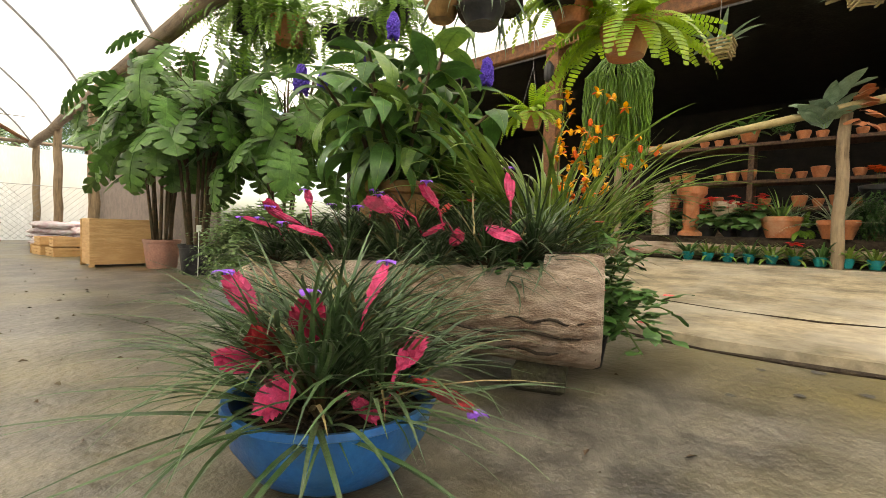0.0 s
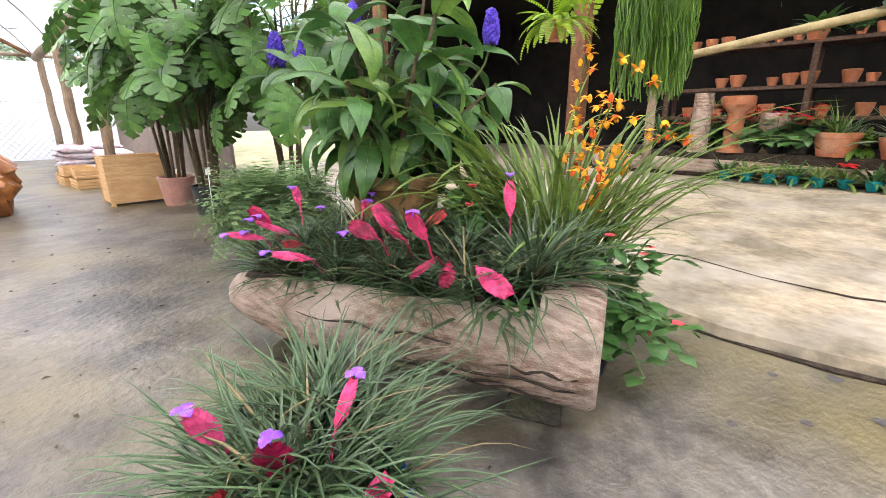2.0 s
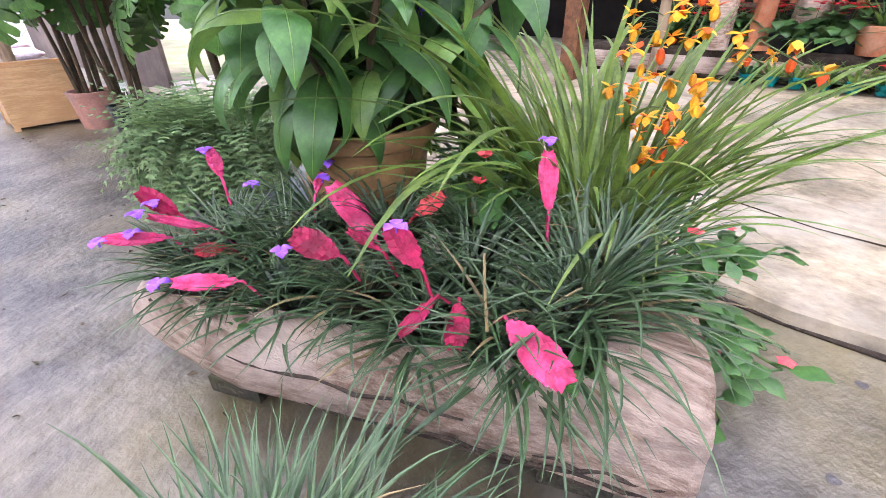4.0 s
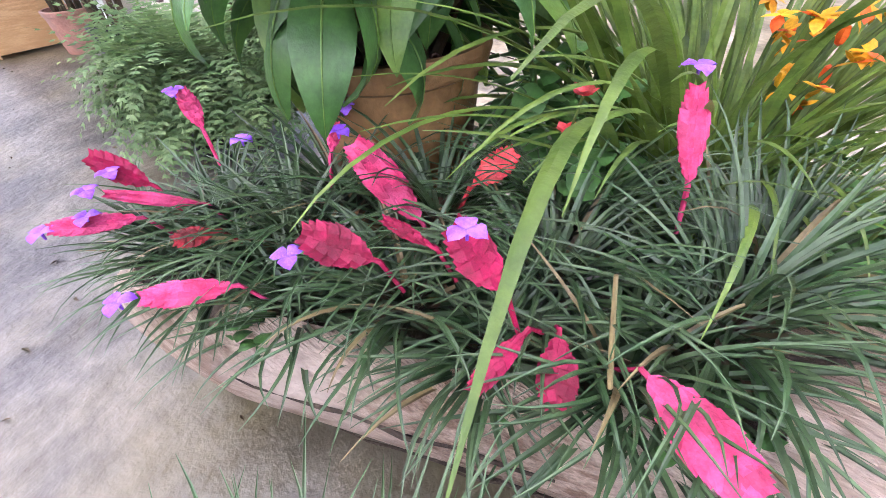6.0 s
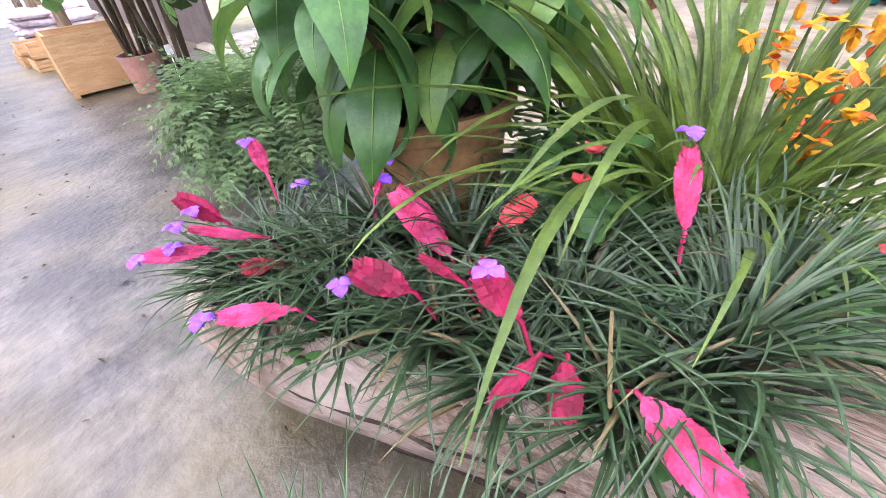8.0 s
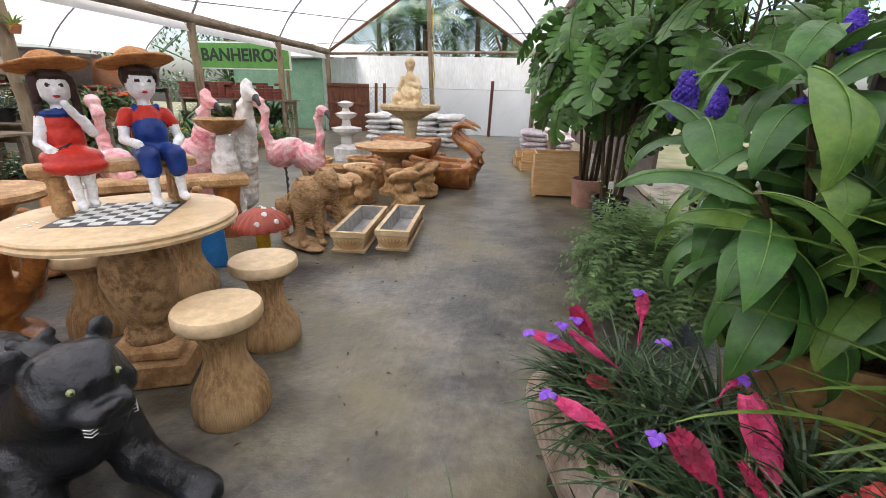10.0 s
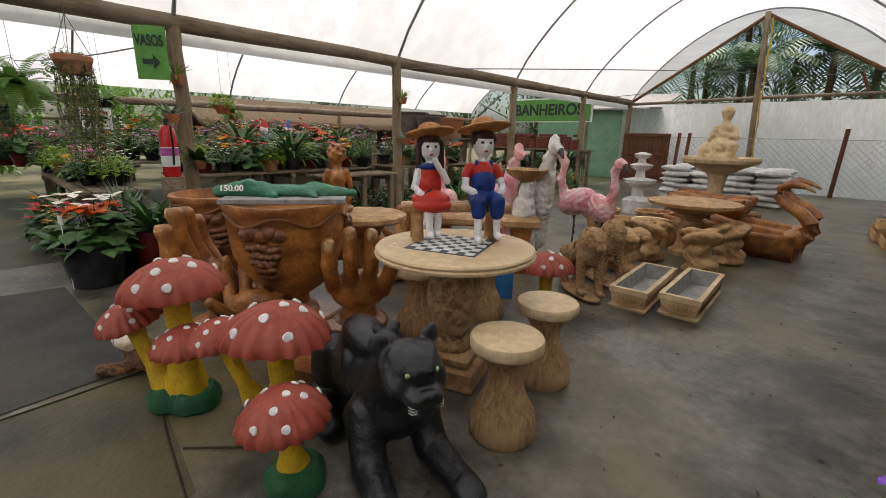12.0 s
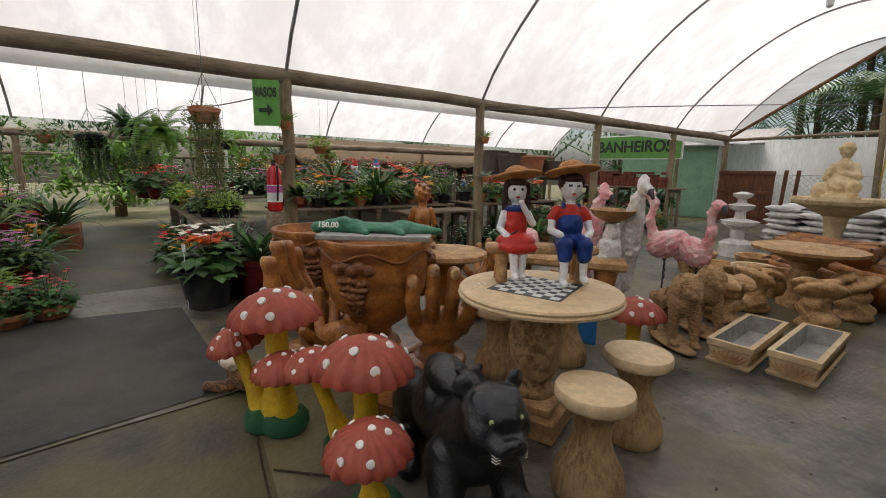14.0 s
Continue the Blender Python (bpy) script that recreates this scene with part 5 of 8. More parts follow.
def hand(at, rz, name="hand_sculpture", s=1.0, mir=1):
    pr = [("b", (0, 0, 0.05), (0.24, 0.2, 0.06), None, 0), ("l", (0, 0, 0.06), (0.02, 0, 0.22), 0.13, 0.1, 0), ("b", (0.06, 0, 0.3), (0.1, 0.19, 0.14), None, 0)]
    for i, L in enumerate((0.3, 0.38, 0.36, 0.28)):
        y = (-0.17 + 0.115 * i) * mir
        pr.append(("l", (0.1, y, 0.34), (0.2, y * 1.15, 0.36 + L * 0.55), 0.05, 0.047, 0))
        pr.append(("l", (0.2, y * 1.15, 0.36 + L * 0.55), (0.21, y * 1.15, 0.4 + L * 0.85), 0.047, 0.043, 0))
        pr.append(("b", (0.252, y * 1.15, 0.405 + L * 0.85), (0.012, 0.028, 0.036), None, 1))
    pr.append(("l", (-0.02, 0.17 * mir, 0.25), (-0.12, 0.27 * mir, 0.42), 0.055, 0.042, 0))
    return statue(pr, ["castbrown", "cast"], name, "varnished brown concrete hand with upright fingers", "hand sculpture", at, rz, s, 0.012, 0.02, 0, 14, "hand sculptures")


hand((-1.86, 2.42, 0.008), -30, s=1.12)
hand((-2.12, 1.72, 0.008), 150, s=0.9)
hand((-2.5, 1.7, 0.008), 230, s=1.25, mir=-1)
hand((-2.6, 3.4, 0.008), 60, s=0.95)
hand((-2.9, 3.9, 0.008), 120, s=0.95)
hand((-1.95, 3.9, 0.008), -10, s=0.9)
slabt = thing("brown_round_table", "low round brown concrete table with a pale top", "table", "", (-2.5, 2.98, 0.008))
Shape().lathe([(0.2, 0), (0.22, 0.04), (0.12, 0.1), (0.11, 0.5), (0.2, 0.66), (0.22, 0.69)], 30).ob("column", "castbrown", slabt)
Shape().lathe([(0.2, 0.69), (0.36, 0.69), (0.385, 0.71), (0.38, 0.745), (0.36, 0.755), (0.002, 0.757)], 48).ob("top", "cast", slabt)
bn = thing("concrete_bench", "brown concrete bench shaped like split logs", "bench", "", (-2.2, 4.35, 0.008), 35)
Shape().box((0, 0, 0.56), (1.3, 0.34, 0.1), 0, 0, 0.04).ob("seat", "cast", bn)
for x in (-0.45, 0.45):
    Shape().lathe([(0.14, 0), (0.12, 0.1), (0.1, 0.3), (0.13, 0.51)], 20, (x, 0, 0)).ob("leg", "castbrown", bn)
# low brown plinths under the goblets
for x, y, r, h in ((-2.24, 2.08, 0.3, 0.112), (-3.45, 2.08, 0.25, 0.045), (-1.45, 1.9, 0.26, 0.14), (-1.75, 2.1, 0.22, 0.09)):
    solid(Shape().box((0, 0, h / 2), (r * 2, r * 2, h), 0.4, 0, 0.015), "plinth", "castbrown", "low square brown concrete plinth", "plinth", "low plinths", (x, y, 0.008))

# crocodile on a grey slab, laid over the goblet
sb = solid(Shape().box((0, 0, 0), (0.84, 0.42, 0.035), 0, 0, 0.004), "slab_board", "cement", "grey cement slab lying over the goblet", "slab", "", (-2.22, 2.08, 1.0165), 52)
CR = [("b", (0, 0, 0.045), (0.36, 0.11, 0.055), None, 0), ("l", (0.25, 0, 0.045), (0.6, 0.0, 0.028), 0.08, 0.028, 0), ("l", (-0.2, 0, 0.05), (-0.56, 0.03, 0.035), 0.075, 0.055, 0), ("b", (-0.36, 0, 0.085), (0.09, 0.06, 0.035), None, 0),
      ("l", (-0.15, 0.08, 0.04), (-0.05, 0.17, 0.02), 0.03, 0.025, 0), ("l", (-0.15, -0.08, 0.04), (-0.05, -0.17, 0.02), 0.03, 0.025, 0), ("l", (0.18, 0.08, 0.04), (0.28, 0.16, 0.02), 0.03, 0.025, 0), ("l", (0.18, -0.08, 0.04), (0.28, -0.16, 0.02), 0.03, 0.025, 0),
      ("b", (-0.3, 0.05, 0.12), (0.025, 0.02, 0.02), None, 0), ("b", (-0.3, -0.05, 0.12), (0.025, 0.02, 0.02), None, 0)]
statue(CR, ["croc"], "crocodile_statue", "green painted crocodile lying on a grey slab", "crocodile statue", (-2.23, 2.07, 1.03), 52, 0.82, 0.011, 0.06, 0.0025, 50)


def writing(text, size, mk, parent, m, name="lettering", extrude=0.002):
    cu = bpy.data.curves.new(name, "FONT")
    cu.body, cu.size, cu.extrude, cu.offset = text, size, extrude, size * 0.03
    cu.align_x, cu.align_y = "CENTER", "CENTER"
    tmp = bpy.data.objects.new("tmp_text", cu)
    scene.collection.objects.link(tmp)
    me = bpy.data.meshes.new_from_object(tmp.evaluated_get(bpy.context.evaluated_depsgraph_get()))
    bpy.data.objects.remove(tmp)
    me.materials.clear()
    me.materials.append(M[mk])
    o = new(name, me)
    o.parent = parent
    o.matrix_local = m
    return o


# kneeling child figure in brown, seen from behind
KN = [("b", (0, 0, 0.2), (0.12, 0.11, 0.14), None, 0), ("b", (0, 0, 0.38), (0.1, 0.09, 0.13), None, 0), ("l", (0, 0, 0.48), (0, 0, 0.56), 0.05, 0.05, 0), ("b", (0.01, 0, 0.66), (0.105, 0.1, 0.115), None, 0), *[("b", (-0.015 + 0.085 * math.cos(k * 2.4) * math.sin(0.5 + k * 0.11), 0.095 * math.sin(k * 2.4) * math.sin(0.5 + k * 0.11), 0.68 + 0.1 * math.cos(0.5 + k * 0.11)), (0.022, 0.022, 0.022), None, 0) for k in range(22)],
      ("l", (0, 0.1, 0.46), (0.06, 0.15, 0.3), 0.04, 0.035, 0), ("l", (0, -0.1, 0.46), (0.06, -0.15, 0.3), 0.04, 0.035, 0), ("l", (0.06, 0.15, 0.3), (0.14, 0.06, 0.34), 0.035, 0.03, 0), ("l", (0.05, 0.08, 0.14), (0.22, 0.1, 0.1), 0.08, 0.05, 0), ("l", (0.05, -0.08, 0.14), (0.22, -0.1, 0.1), 0.08, 0.05, 0), ("b", (0.05, 0, 0.04), (0.22, 0.18, 0.05), None, 0)]
statue(KN, ["castbrown"], "cherub_statue", "varnished brown cherub figure kneeling on the table", "statue", (-2.72, 2.84, 0.764), 150, 0.8, 0.011, 0.016, 0.002, 40)

# two painted children on a little bench on the table
kb = thing("small_bench", "small log-shaped concrete bench standing on the chess table", "bench", "", (-0.99, 2.54, 0.859), 54)
Shape().box((0, 0, 0.2), (0.66, 0.16, 0.05), 0, 0, 0.018).ob("seat", "cast", kb)
for x in (-0.24, 0.24):
    for y in (-0.045, 0.05):
        Shape().lathe([(0.036, 0), (0.036, 0.02), (0.031, 0.1), (0.034, 0.175)], 16, (x, y, 0)).ob("leg", "cast", kb)


def child(girl):
    A, B, C, D, E = 0, 1, 2, 3, 4
    body = 1
    pr = [("b", (0, 0, 0.11), (0.08, 0.075, 0.1), None, 1), ("b", (0, 0, 0.18), (0.07, 0.068, 0.065), None, 1), ("l", (0, 0, 0.22), (0, 0, 0.27), 0.028, 0.026, 0), ("b", (0.0, 0, 0.335), (0.066, 0.06, 0.074), None, 0), ("b", (0.03, 0, 0.392), (0.042, 0.056, 0.026), None, 3), ("b", (0.062, 0, 0.325), (0.014, 0.012, 0.012), None, 0),
          ("b", (-0.02, 0, 0.365), (0.068, 0.073, 0.07), None, 3), ("b", (-0.005, 0.0, 0.43), (0.15, 0.16, 0.02), (6, -12, 0), 4), ("b", (-0.01, 0, 0.445), (0.078, 0.078, 0.05), None, 4),
          ("b", (0.06, 0.024, 0.348), (0.007, 0.008, 0.006), None, 3), ("b", (0.06, -0.024, 0.348), (0.007, 0.008, 0.006), None, 3), ("b", (0.063, 0, 0.298), (0.005, 0.01, 0.005), None, 1)]
    if girl:
        pr += [("b", (0.06, 0, 0.03), (0.13, 0.12, 0.055), None, 1), ("b", (0.12, 0, 0.0), (0.09, 0.12, 0.045), None, 1), ("l", (0, 0.07, 0.2), (0.05, 0.1, 0.14), 0.026, 0.022, 0), ("l", (0.05, 0.1, 0.14), (0.09, 0.015, 0.27), 0.02, 0.017, 0), ("l", (0, -0.07, 0.2), (0.03, -0.1, 0.1), 0.026, 0.022, 0), ("l", (0.03, -0.1, 0.1), (0.12, -0.07, 0.07), 0.02, 0.018, 0),
               ("l", (0.0, 0.062, 0.37), (0.005, 0.075, 0.22), 0.024, 0.016, 3), ("l", (0.0, -0.062, 0.37), (0.005, -0.075, 0.22), 0.024, 0.016, 3), ("b", (0.0, 0, 0.225), (0.07, 0.08, 0.022), None, 2),
               ("l", (0.14, 0.035, 0.01), (0.13, 0.03, -0.16), 0.028, 0.02, 0), ("l", (0.15, -0.035, 0.01), (0.17, -0.02, -0.16), 0.028, 0.02, 0), ("b", (0.15, 0.03, -0.175), (0.04, 0.022, 0.02), None, 0), ("b", (0.19, -0.02, -0.175), (0.04, 0.022, 0.02), None, 0), ("l", (0.12, -0.085, 0.05), (0.11, 0.0, 0.1), 0.007, 0.007, 3)]
    else:
        pr += [("b", (0.005, 0.058, 0.37), (0.03, 0.016, 0.035), None, 3), ("b", (0.005, -0.058, 0.37), (0.03, 0.016, 0.035), None, 3), ("b", (0.03, 0, 0.12), (0.06, 0.072, 0.085), None, 2), ("b", (0.01, 0, 0.04), (0.085, 0.085, 0.055), None, 2), ("l", (0.03, 0.03, 0.17), (0.02, 0.045, 0.24), 0.012, 0.012, 2), ("l", (0.03, -0.03, 0.17), (0.02, -0.045, 0.24), 0.012, 0.012, 2),
               ("l", (0.03, 0.045, 0.03), (0.14, 0.055, 0.02), 0.048, 0.046, 2), ("l", (0.03, -0.045, 0.03), (0.14, -0.055, 0.02), 0.048, 0.046, 2), ("l", (0.14, 0.055, 0.02), (0.145, 0.055, -0.04), 0.044, 0.042, 2), ("l", (0.14, -0.055, 0.02), (0.145, -0.055, -0.04), 0.044, 0.042, 2),
               ("l", (0, 0.075, 0.2), (0.01, 0.1, 0.16), 0.034, 0.03, 1), ("l", (0, -0.075, 0.2), (0.01, -0.1, 0.16), 0.034, 0.03, 1), ("l", (0.01, 0.1, 0.16), (0.04, 0.115, 0.09), 0.024, 0.02, 0), ("l", (0.01, -0.1, 0.16), (0.04, -0.115, 0.09), 0.024, 0.02, 0), ("l", (0.04, 0.115, 0.09), (0.12, 0.08, 0.075), 0.02, 0.02, 0), ("l", (0.04, -0.115, 0.09), (0.12, -0.08, 0.075), 0.02, 0.02, 0),
               ("l", (0.145, 0.055, -0.04), (0.14, 0.06, -0.16), 0.026, 0.02, 0), ("l", (0.145, -0.055, -0.04), (0.16, -0.06, -0.18), 0.026, 0.02, 0), ("b", (0.165, 0.06, -0.175), (0.042, 0.023, 0.02), None, 0), ("b", (0.185, -0.06, -0.19), (0.042, 0.023, 0.02), None, 0)]
    return pr


mats_k = ["skin", "cloth_red", "cloth_blue", "hair", "straw"]
# seated on the little bench
statue(child(True), mats_k, "girl_statue", "painted statue of a seated girl in red dress and hat", "statue", (-1.09, 2.41, 1.085), -36, 0.95, 0.0068, 0.008, 0.0012, 60, "seated child statues")
statue(child(False), mats_k, "boy_statue", "painted statue of a seated boy in blue overalls and hat", "statue", (-0.895, 2.67, 1.085), -36, 1.03, 0.0068, 0.008, 0.0012, 60, "seated child statues")


def wader(at, rz, s, mk, wrapped, label, up=1.0):
    """A long-legged bird; it looks along +x."""
    pr = [("b", (0, 0, 0.72), (0.26, 0.15, 0.17), (0, 24, 0), 0), ("b", (-0.18, 0, 0.66), (0.16, 0.09, 0.1), (0, -30, 0), 0), ("l", (0.17, 0, 0.78), (0.24, 0, 1.0), 0.075, 0.05, 0), ("l", (0.24, 0, 1.0), (0.2, 0, 1.22 * up), 0.05, 0.045, 0), ("l", (0.2, 0, 1.22 * up), (0.27, 0, 1.32 * up), 0.045, 0.05, 0),
          ("b", (0.29, 0, 1.33 * up), (0.085, 0.06, 0.065), None, 0), ("l", (0.35, 0, 1.32 * up), (0.41, 0, 1.24 * up), 0.03, 0.014, 1)]
    if wrapped:
        pr += [("l", (0.0, 0, 0.75), (0.02, 0, 0.3), 0.19, 0.15, 0), ("l", (0.12, 0, 0.85), (0.2, 0, 1.2 * up), 0.13, 0.07, 0), ("b", (0.26, 0, 1.4 * up), (0.06, 0.05, 0.07), None, 0), ("l", (-0.05, 0.08, 0.6), (-0.14, 0.1, 0.22), 0.06, 0.02, 0)]
    pr += [("l", (0.02, 0.05, 0.66), (0.02, 0.05, 0.02), 0.012, 0.012, 1), ("l", (0.02, -0.05, 0.66), (0.02, -0.05, 0.02), 0.012, 0.012, 1), ("b", (0.02, 0, 0.02), (0.12, 0.1, 0.02), None, 1)]
    return statue(pr, [mk, "blackdot"], "bird_statue", label, "bird statue", at, rz, s, 0.013, 0.05, 0.006, 34, "wrapped bird statues")


wader((-1.95, 5.05, 0.008), -20, 1.02, "wrapw", True, "tall white bird statue wrapped in clear plastic")
wader((-2.5, 5.1, 0.008), 0, 0.95, "wrapp", True, "pink flamingo statue wrapped in clear plastic")
wader((-1.75, 5.75, 0.008), 200, 0.96, "wrapp", False, "pink flamingo statue wrapped in clear plastic")
wader((-1.45, 5.75, 0.008), -25, 0.9, "wrapp", False, "pink flamingo statue wrapped in clear plastic")
wader((-2.75, 4.35, 0.008), 150, 0.95, "wrapp", False, "pink flamingo statue with clear plastic wrap")
wader((-2.6, 3.75, 0.008), 100, 0.62, "wrapw", False, "small white goose statue wrapped in clear plastic")
# figure with a shell basin
FG = [("b", (0, 0, 0.05), (0.15, 0.15, 0.05), None, 0), ("l", (0, 0, 0.08), (0, 0, 0.55), 0.15, 0.12, 0), ("b", (0, 0, 0.66), (0.13, 0.12, 0.14), None, 0), ("b", (0.02, 0, 0.84), (0.085, 0.08, 0.1), None, 0)]
statue(FG, ["wrapw"], "figure_statue", "white figure statue wrapped in clear plastic", "statue", (-1.9, 4.75, 0.008), -20, 1.05, 0.014, 0.06, 0.006, 30)
solid(Shape().lathe([(0.03, 0), (0.1, 0.03), (0.2, 0.09), (0.24, 0.15), (0.22, 0.15), (0.17, 0.09), (0.002, 0.06)], 48, wob=lambda a, s: 1 + 0.05 * math.sin(a * 14) * s), "shell_basin", "cast", "brown fluted shell basin carried on the figure", "basin", "", (-1.9, 4.75, 0.985))
blu = solid(Shape().box((0, 0, 0.22), (0.2, 0.03, 0.44), 0, 0, 0.006), "blue_board", "paint_blue", "bright blue board standing behind the table", "board", "", (-1.45, 3.75, 0.008), 30)


# birdbaths, fountain, swans, bowls
def pedestal(name, at, prof, mk, label, category, wob=None, n=40):
    t = thing(name, label, category, "", at)
    Shape().lathe(prof[0], n, wob=wob).ob("column", mk, t)
    Shape().lathe(prof[1], 48, wob=(lambda a, s: 1 + 0.015 * math.sin(a * 12))).ob("bowl", mk, t)
    return t


bbm = pedestal("bird_bath", (-0.7, 6.9, 0.008), ([(0.24, 0), (0.24, 0.06), (0.17, 0.1), (0.14, 0.2), (0.17, 0.35), (0.13, 0.5), (0.2, 0.6)], [(0.2, 0.6), (0.42, 0.7), (0.6, 0.74), (0.61, 0.78), (0.57, 0.79), (0.3, 0.76), (0.1, 0.82), (0.002, 0.84)]), "cast", "sandy concrete pedestal table with a wide scalloped basin", "bird bath", lambda a, s: 1 + 0.04 * math.sin(a * 9 + s * 12))
bbm.matrix_world = bbm.matrix_world @ Matrix.Scale(0.9, 4)
ft = pedestal("fountain", (-1.3, 11.0, 0.008), ([(0.4, 0), (0.4, 0.25), (0.25, 0.35), (0.2, 0.6), (0.26, 0.95), (0.35, 1.1)], [(0.3, 1.02), (0.7, 1.2), (0.98, 1.3), (1.02, 1.38), (1.0, 1.44), (0.92, 1.44), (0.6, 1.3), (0.002, 1.28)]), "pale_stone", "large cream stone fountain basin with a seated figure", "fountain", lambda a, s: 1 + 0.03 * math.sin(a * 7 + s * 9))
FS = [("b", (0, 0, 0.1), (0.32, 0.26, 0.12), None, 0), ("b", (0.02, 0, 0.3), (0.24, 0.2, 0.2), None, 0), ("b", (0, 0, 0.52), (0.16, 0.13, 0.2), None, 0), ("l", (0, 0, 0.68), (0, 0, 0.78), 0.06, 0.055, 0), ("b", (0.0, 0, 0.86), (0.09, 0.085, 0.11), None, 0), ("b", (-0.02, 0, 0.9), (0.1, 0.1, 0.09), None, 0),
      ("l", (0, 0.14, 0.62), (0.14, 0.16, 0.45), 0.05, 0.04, 0), ("l", (0, -0.14, 0.62), (-0.02, -0.22, 0.42), 0.05, 0.04, 0), ("l", (0.14, 0.16, 0.45), (0.18, 0.0, 0.5), 0.045, 0.04, 0), ("l", (0.05, 0.08, 0.25), (0.3, 0.1, 0.3), 0.1, 0.08, 0), ("l", (0.3, 0.1, 0.3), (0.3, 0.08, 0.06), 0.075, 0.05, 0), ("b", (-0.1, -0.24, 0.2), (0.14, 0.12, 0.16), None, 0)]
ft.matrix_world = ft.matrix_world @ Matrix.Diagonal((0.68, 0.68, 0.8, 1))
statue(FS, ["pale_stone"], "figure_statue", "cream stone statue of a seated figure on the fountain", "statue", (-1.3, 11.0, 1.035), -70, 1.12, 0.016, 0.05, 0.006, 30)
tf = thing("tiered_fountain", "small tiered fountain wrapped in clear plastic", "fountain", "", (-2.45, 9.9, 0.008), 0, 0.84)
Shape().lathe([(0.35, 0), (0.35, 0.3), (0.15, 0.4), (0.15, 0.6), (0.36, 0.72), (0.38, 0.8), (0.12, 0.85), (0.1, 1.0), (0.24, 1.08), (0.27, 1.15), (0.1, 1.2), (0.08, 1.28), (0.18, 1.34), (0.2, 1.4), (0.05, 1.45)], 32, wob=lambda a, s: 1 + 0.03 * math.sin(a * 5 + s * 20)).ob("tier", "wrapw", tf)
for x, y, r, h, mk in ((-1.35, 7.4, 0.28, 0.3, "castlight"), (-1.75, 7.3, 0.25, 0.28, "cast"), (-1.0, 7.15, 0.22, 0.34, "cast"), (-2.2, 7.6, 0.3, 0.35, "cast"), (-1.6, 8.3, 0.3, 0.3, "cast")):
    solid(Shape().lathe([(r * 0.6, 0), (r * 0.65, 0.02), (r * 0.8, h * 0.5), (r, h), (r * 0.97, h + 0.01), (r * 0.86, h), (r * 0.7, h * 0.5), (0.002, h * 0.3)], 36), "bowl_planter", mk, "round sandy concrete bowl planter", "planter", "bowl planters", (x, y, 0.008))


def leafseat(at, rz):
    pr = [("b", (0, 0, 0.04), (0.19, 0.17, 0.05), None, 0), ("l", (0, 0, 0.05), (0, 0, 0.3), 0.13, 0.1, 0), ("b", (0.05, 0.05, 0.12), (0.14, 0.13, 0.08), None, 0), ("b", (-0.06, -0.06, 0.2), (0.11, 0.1, 0.08), None, 0), ("b", (0.04, -0.04, 0.27), (0.1, 0.1, 0.07), None, 0), ("b", (0.02, 0, 0.39), (0.2, 0.22, 0.075), (0, -28, 0), 0), ("b", (-0.12, 0.1, 0.44), (0.12, 0.12, 0.05), (0, -30, 0), 0), ("b", (-0.12, -0.1, 0.44), (0.12, 0.12, 0.05), (0, -30, 0), 0)]
    return statue(pr, ["cast"], "leaf_basin", "sandy concrete leaf-shaped basin on a carved foot", "bird bath", at, rz, 1.0, 0.014, 0.04, 0.005, 40, "leaf basins")


for x, y, a in ((-0.35, 6.05, -60), (-0.2, 6.75, 10), (-0.95, 6.2, -120), (-1.0, 5.5, 160)):
    leafseat((x, y, 0.008), a)


def swan(at, rz, s=1.0):
    t = thing("swan_planter", "varnished brown swan-shaped planter with a curved neck", "planter", "swan planters", at, rz, s)
    sh, n, m = Shape(), 24, 15
    for i in range(m + 1):
        u = i / m
        w = 0.3 * math.sin(math.pi * (0.12 + 0.8 * u)) ** 0.7
        x = -0.62 + 1.2 * u
        top = 0.33 + 0.12 * (1 - u) ** 2 + 0.05 * u
        for j in range(n):
            a = math.pi * (1 + j / (n - 1))
            sh.v.append((x, w * math.cos(a), max(0, top + top * 0.98 * math.sin(a)) if j not in (0, n - 1) else top))
    sh.f = [(i * n + j, i * n + j + 1, i * n + n + j + 1, i * n + n + j) for i in range(m) for j in range(n - 1)]
    sh.m = [0] * len(sh.f)
    o = sh.ob("body", "castbrown", t)
    so = o.modifiers.new("wall", "SOLIDIFY")
    so.thickness, so.offset = 0.035, 1
    pts = [(0.52, 0, 0.3), (0.66, 0, 0.42), (0.68, 0, 0.56), (0.56, 0, 0.68), (0.38, 0, 0.77), (0.26, 0, 0.88), (0.27, 0, 0.99), (0.38, 0, 1.06), (0.55, 0, 1.03)]
    Shape().tube(pts, [0.15, 0.12, 0.095, 0.08, 0.068, 0.06, 0.056, 0.06, 0.035], 16).ob("neck", "castbrown", t, "curved neck")
    Shape().tube([(0.53, 0, 1.04), (0.66, 0, 0.97)], [0.035, 0.012], 10).ob("beak", "cast", t)
    return t


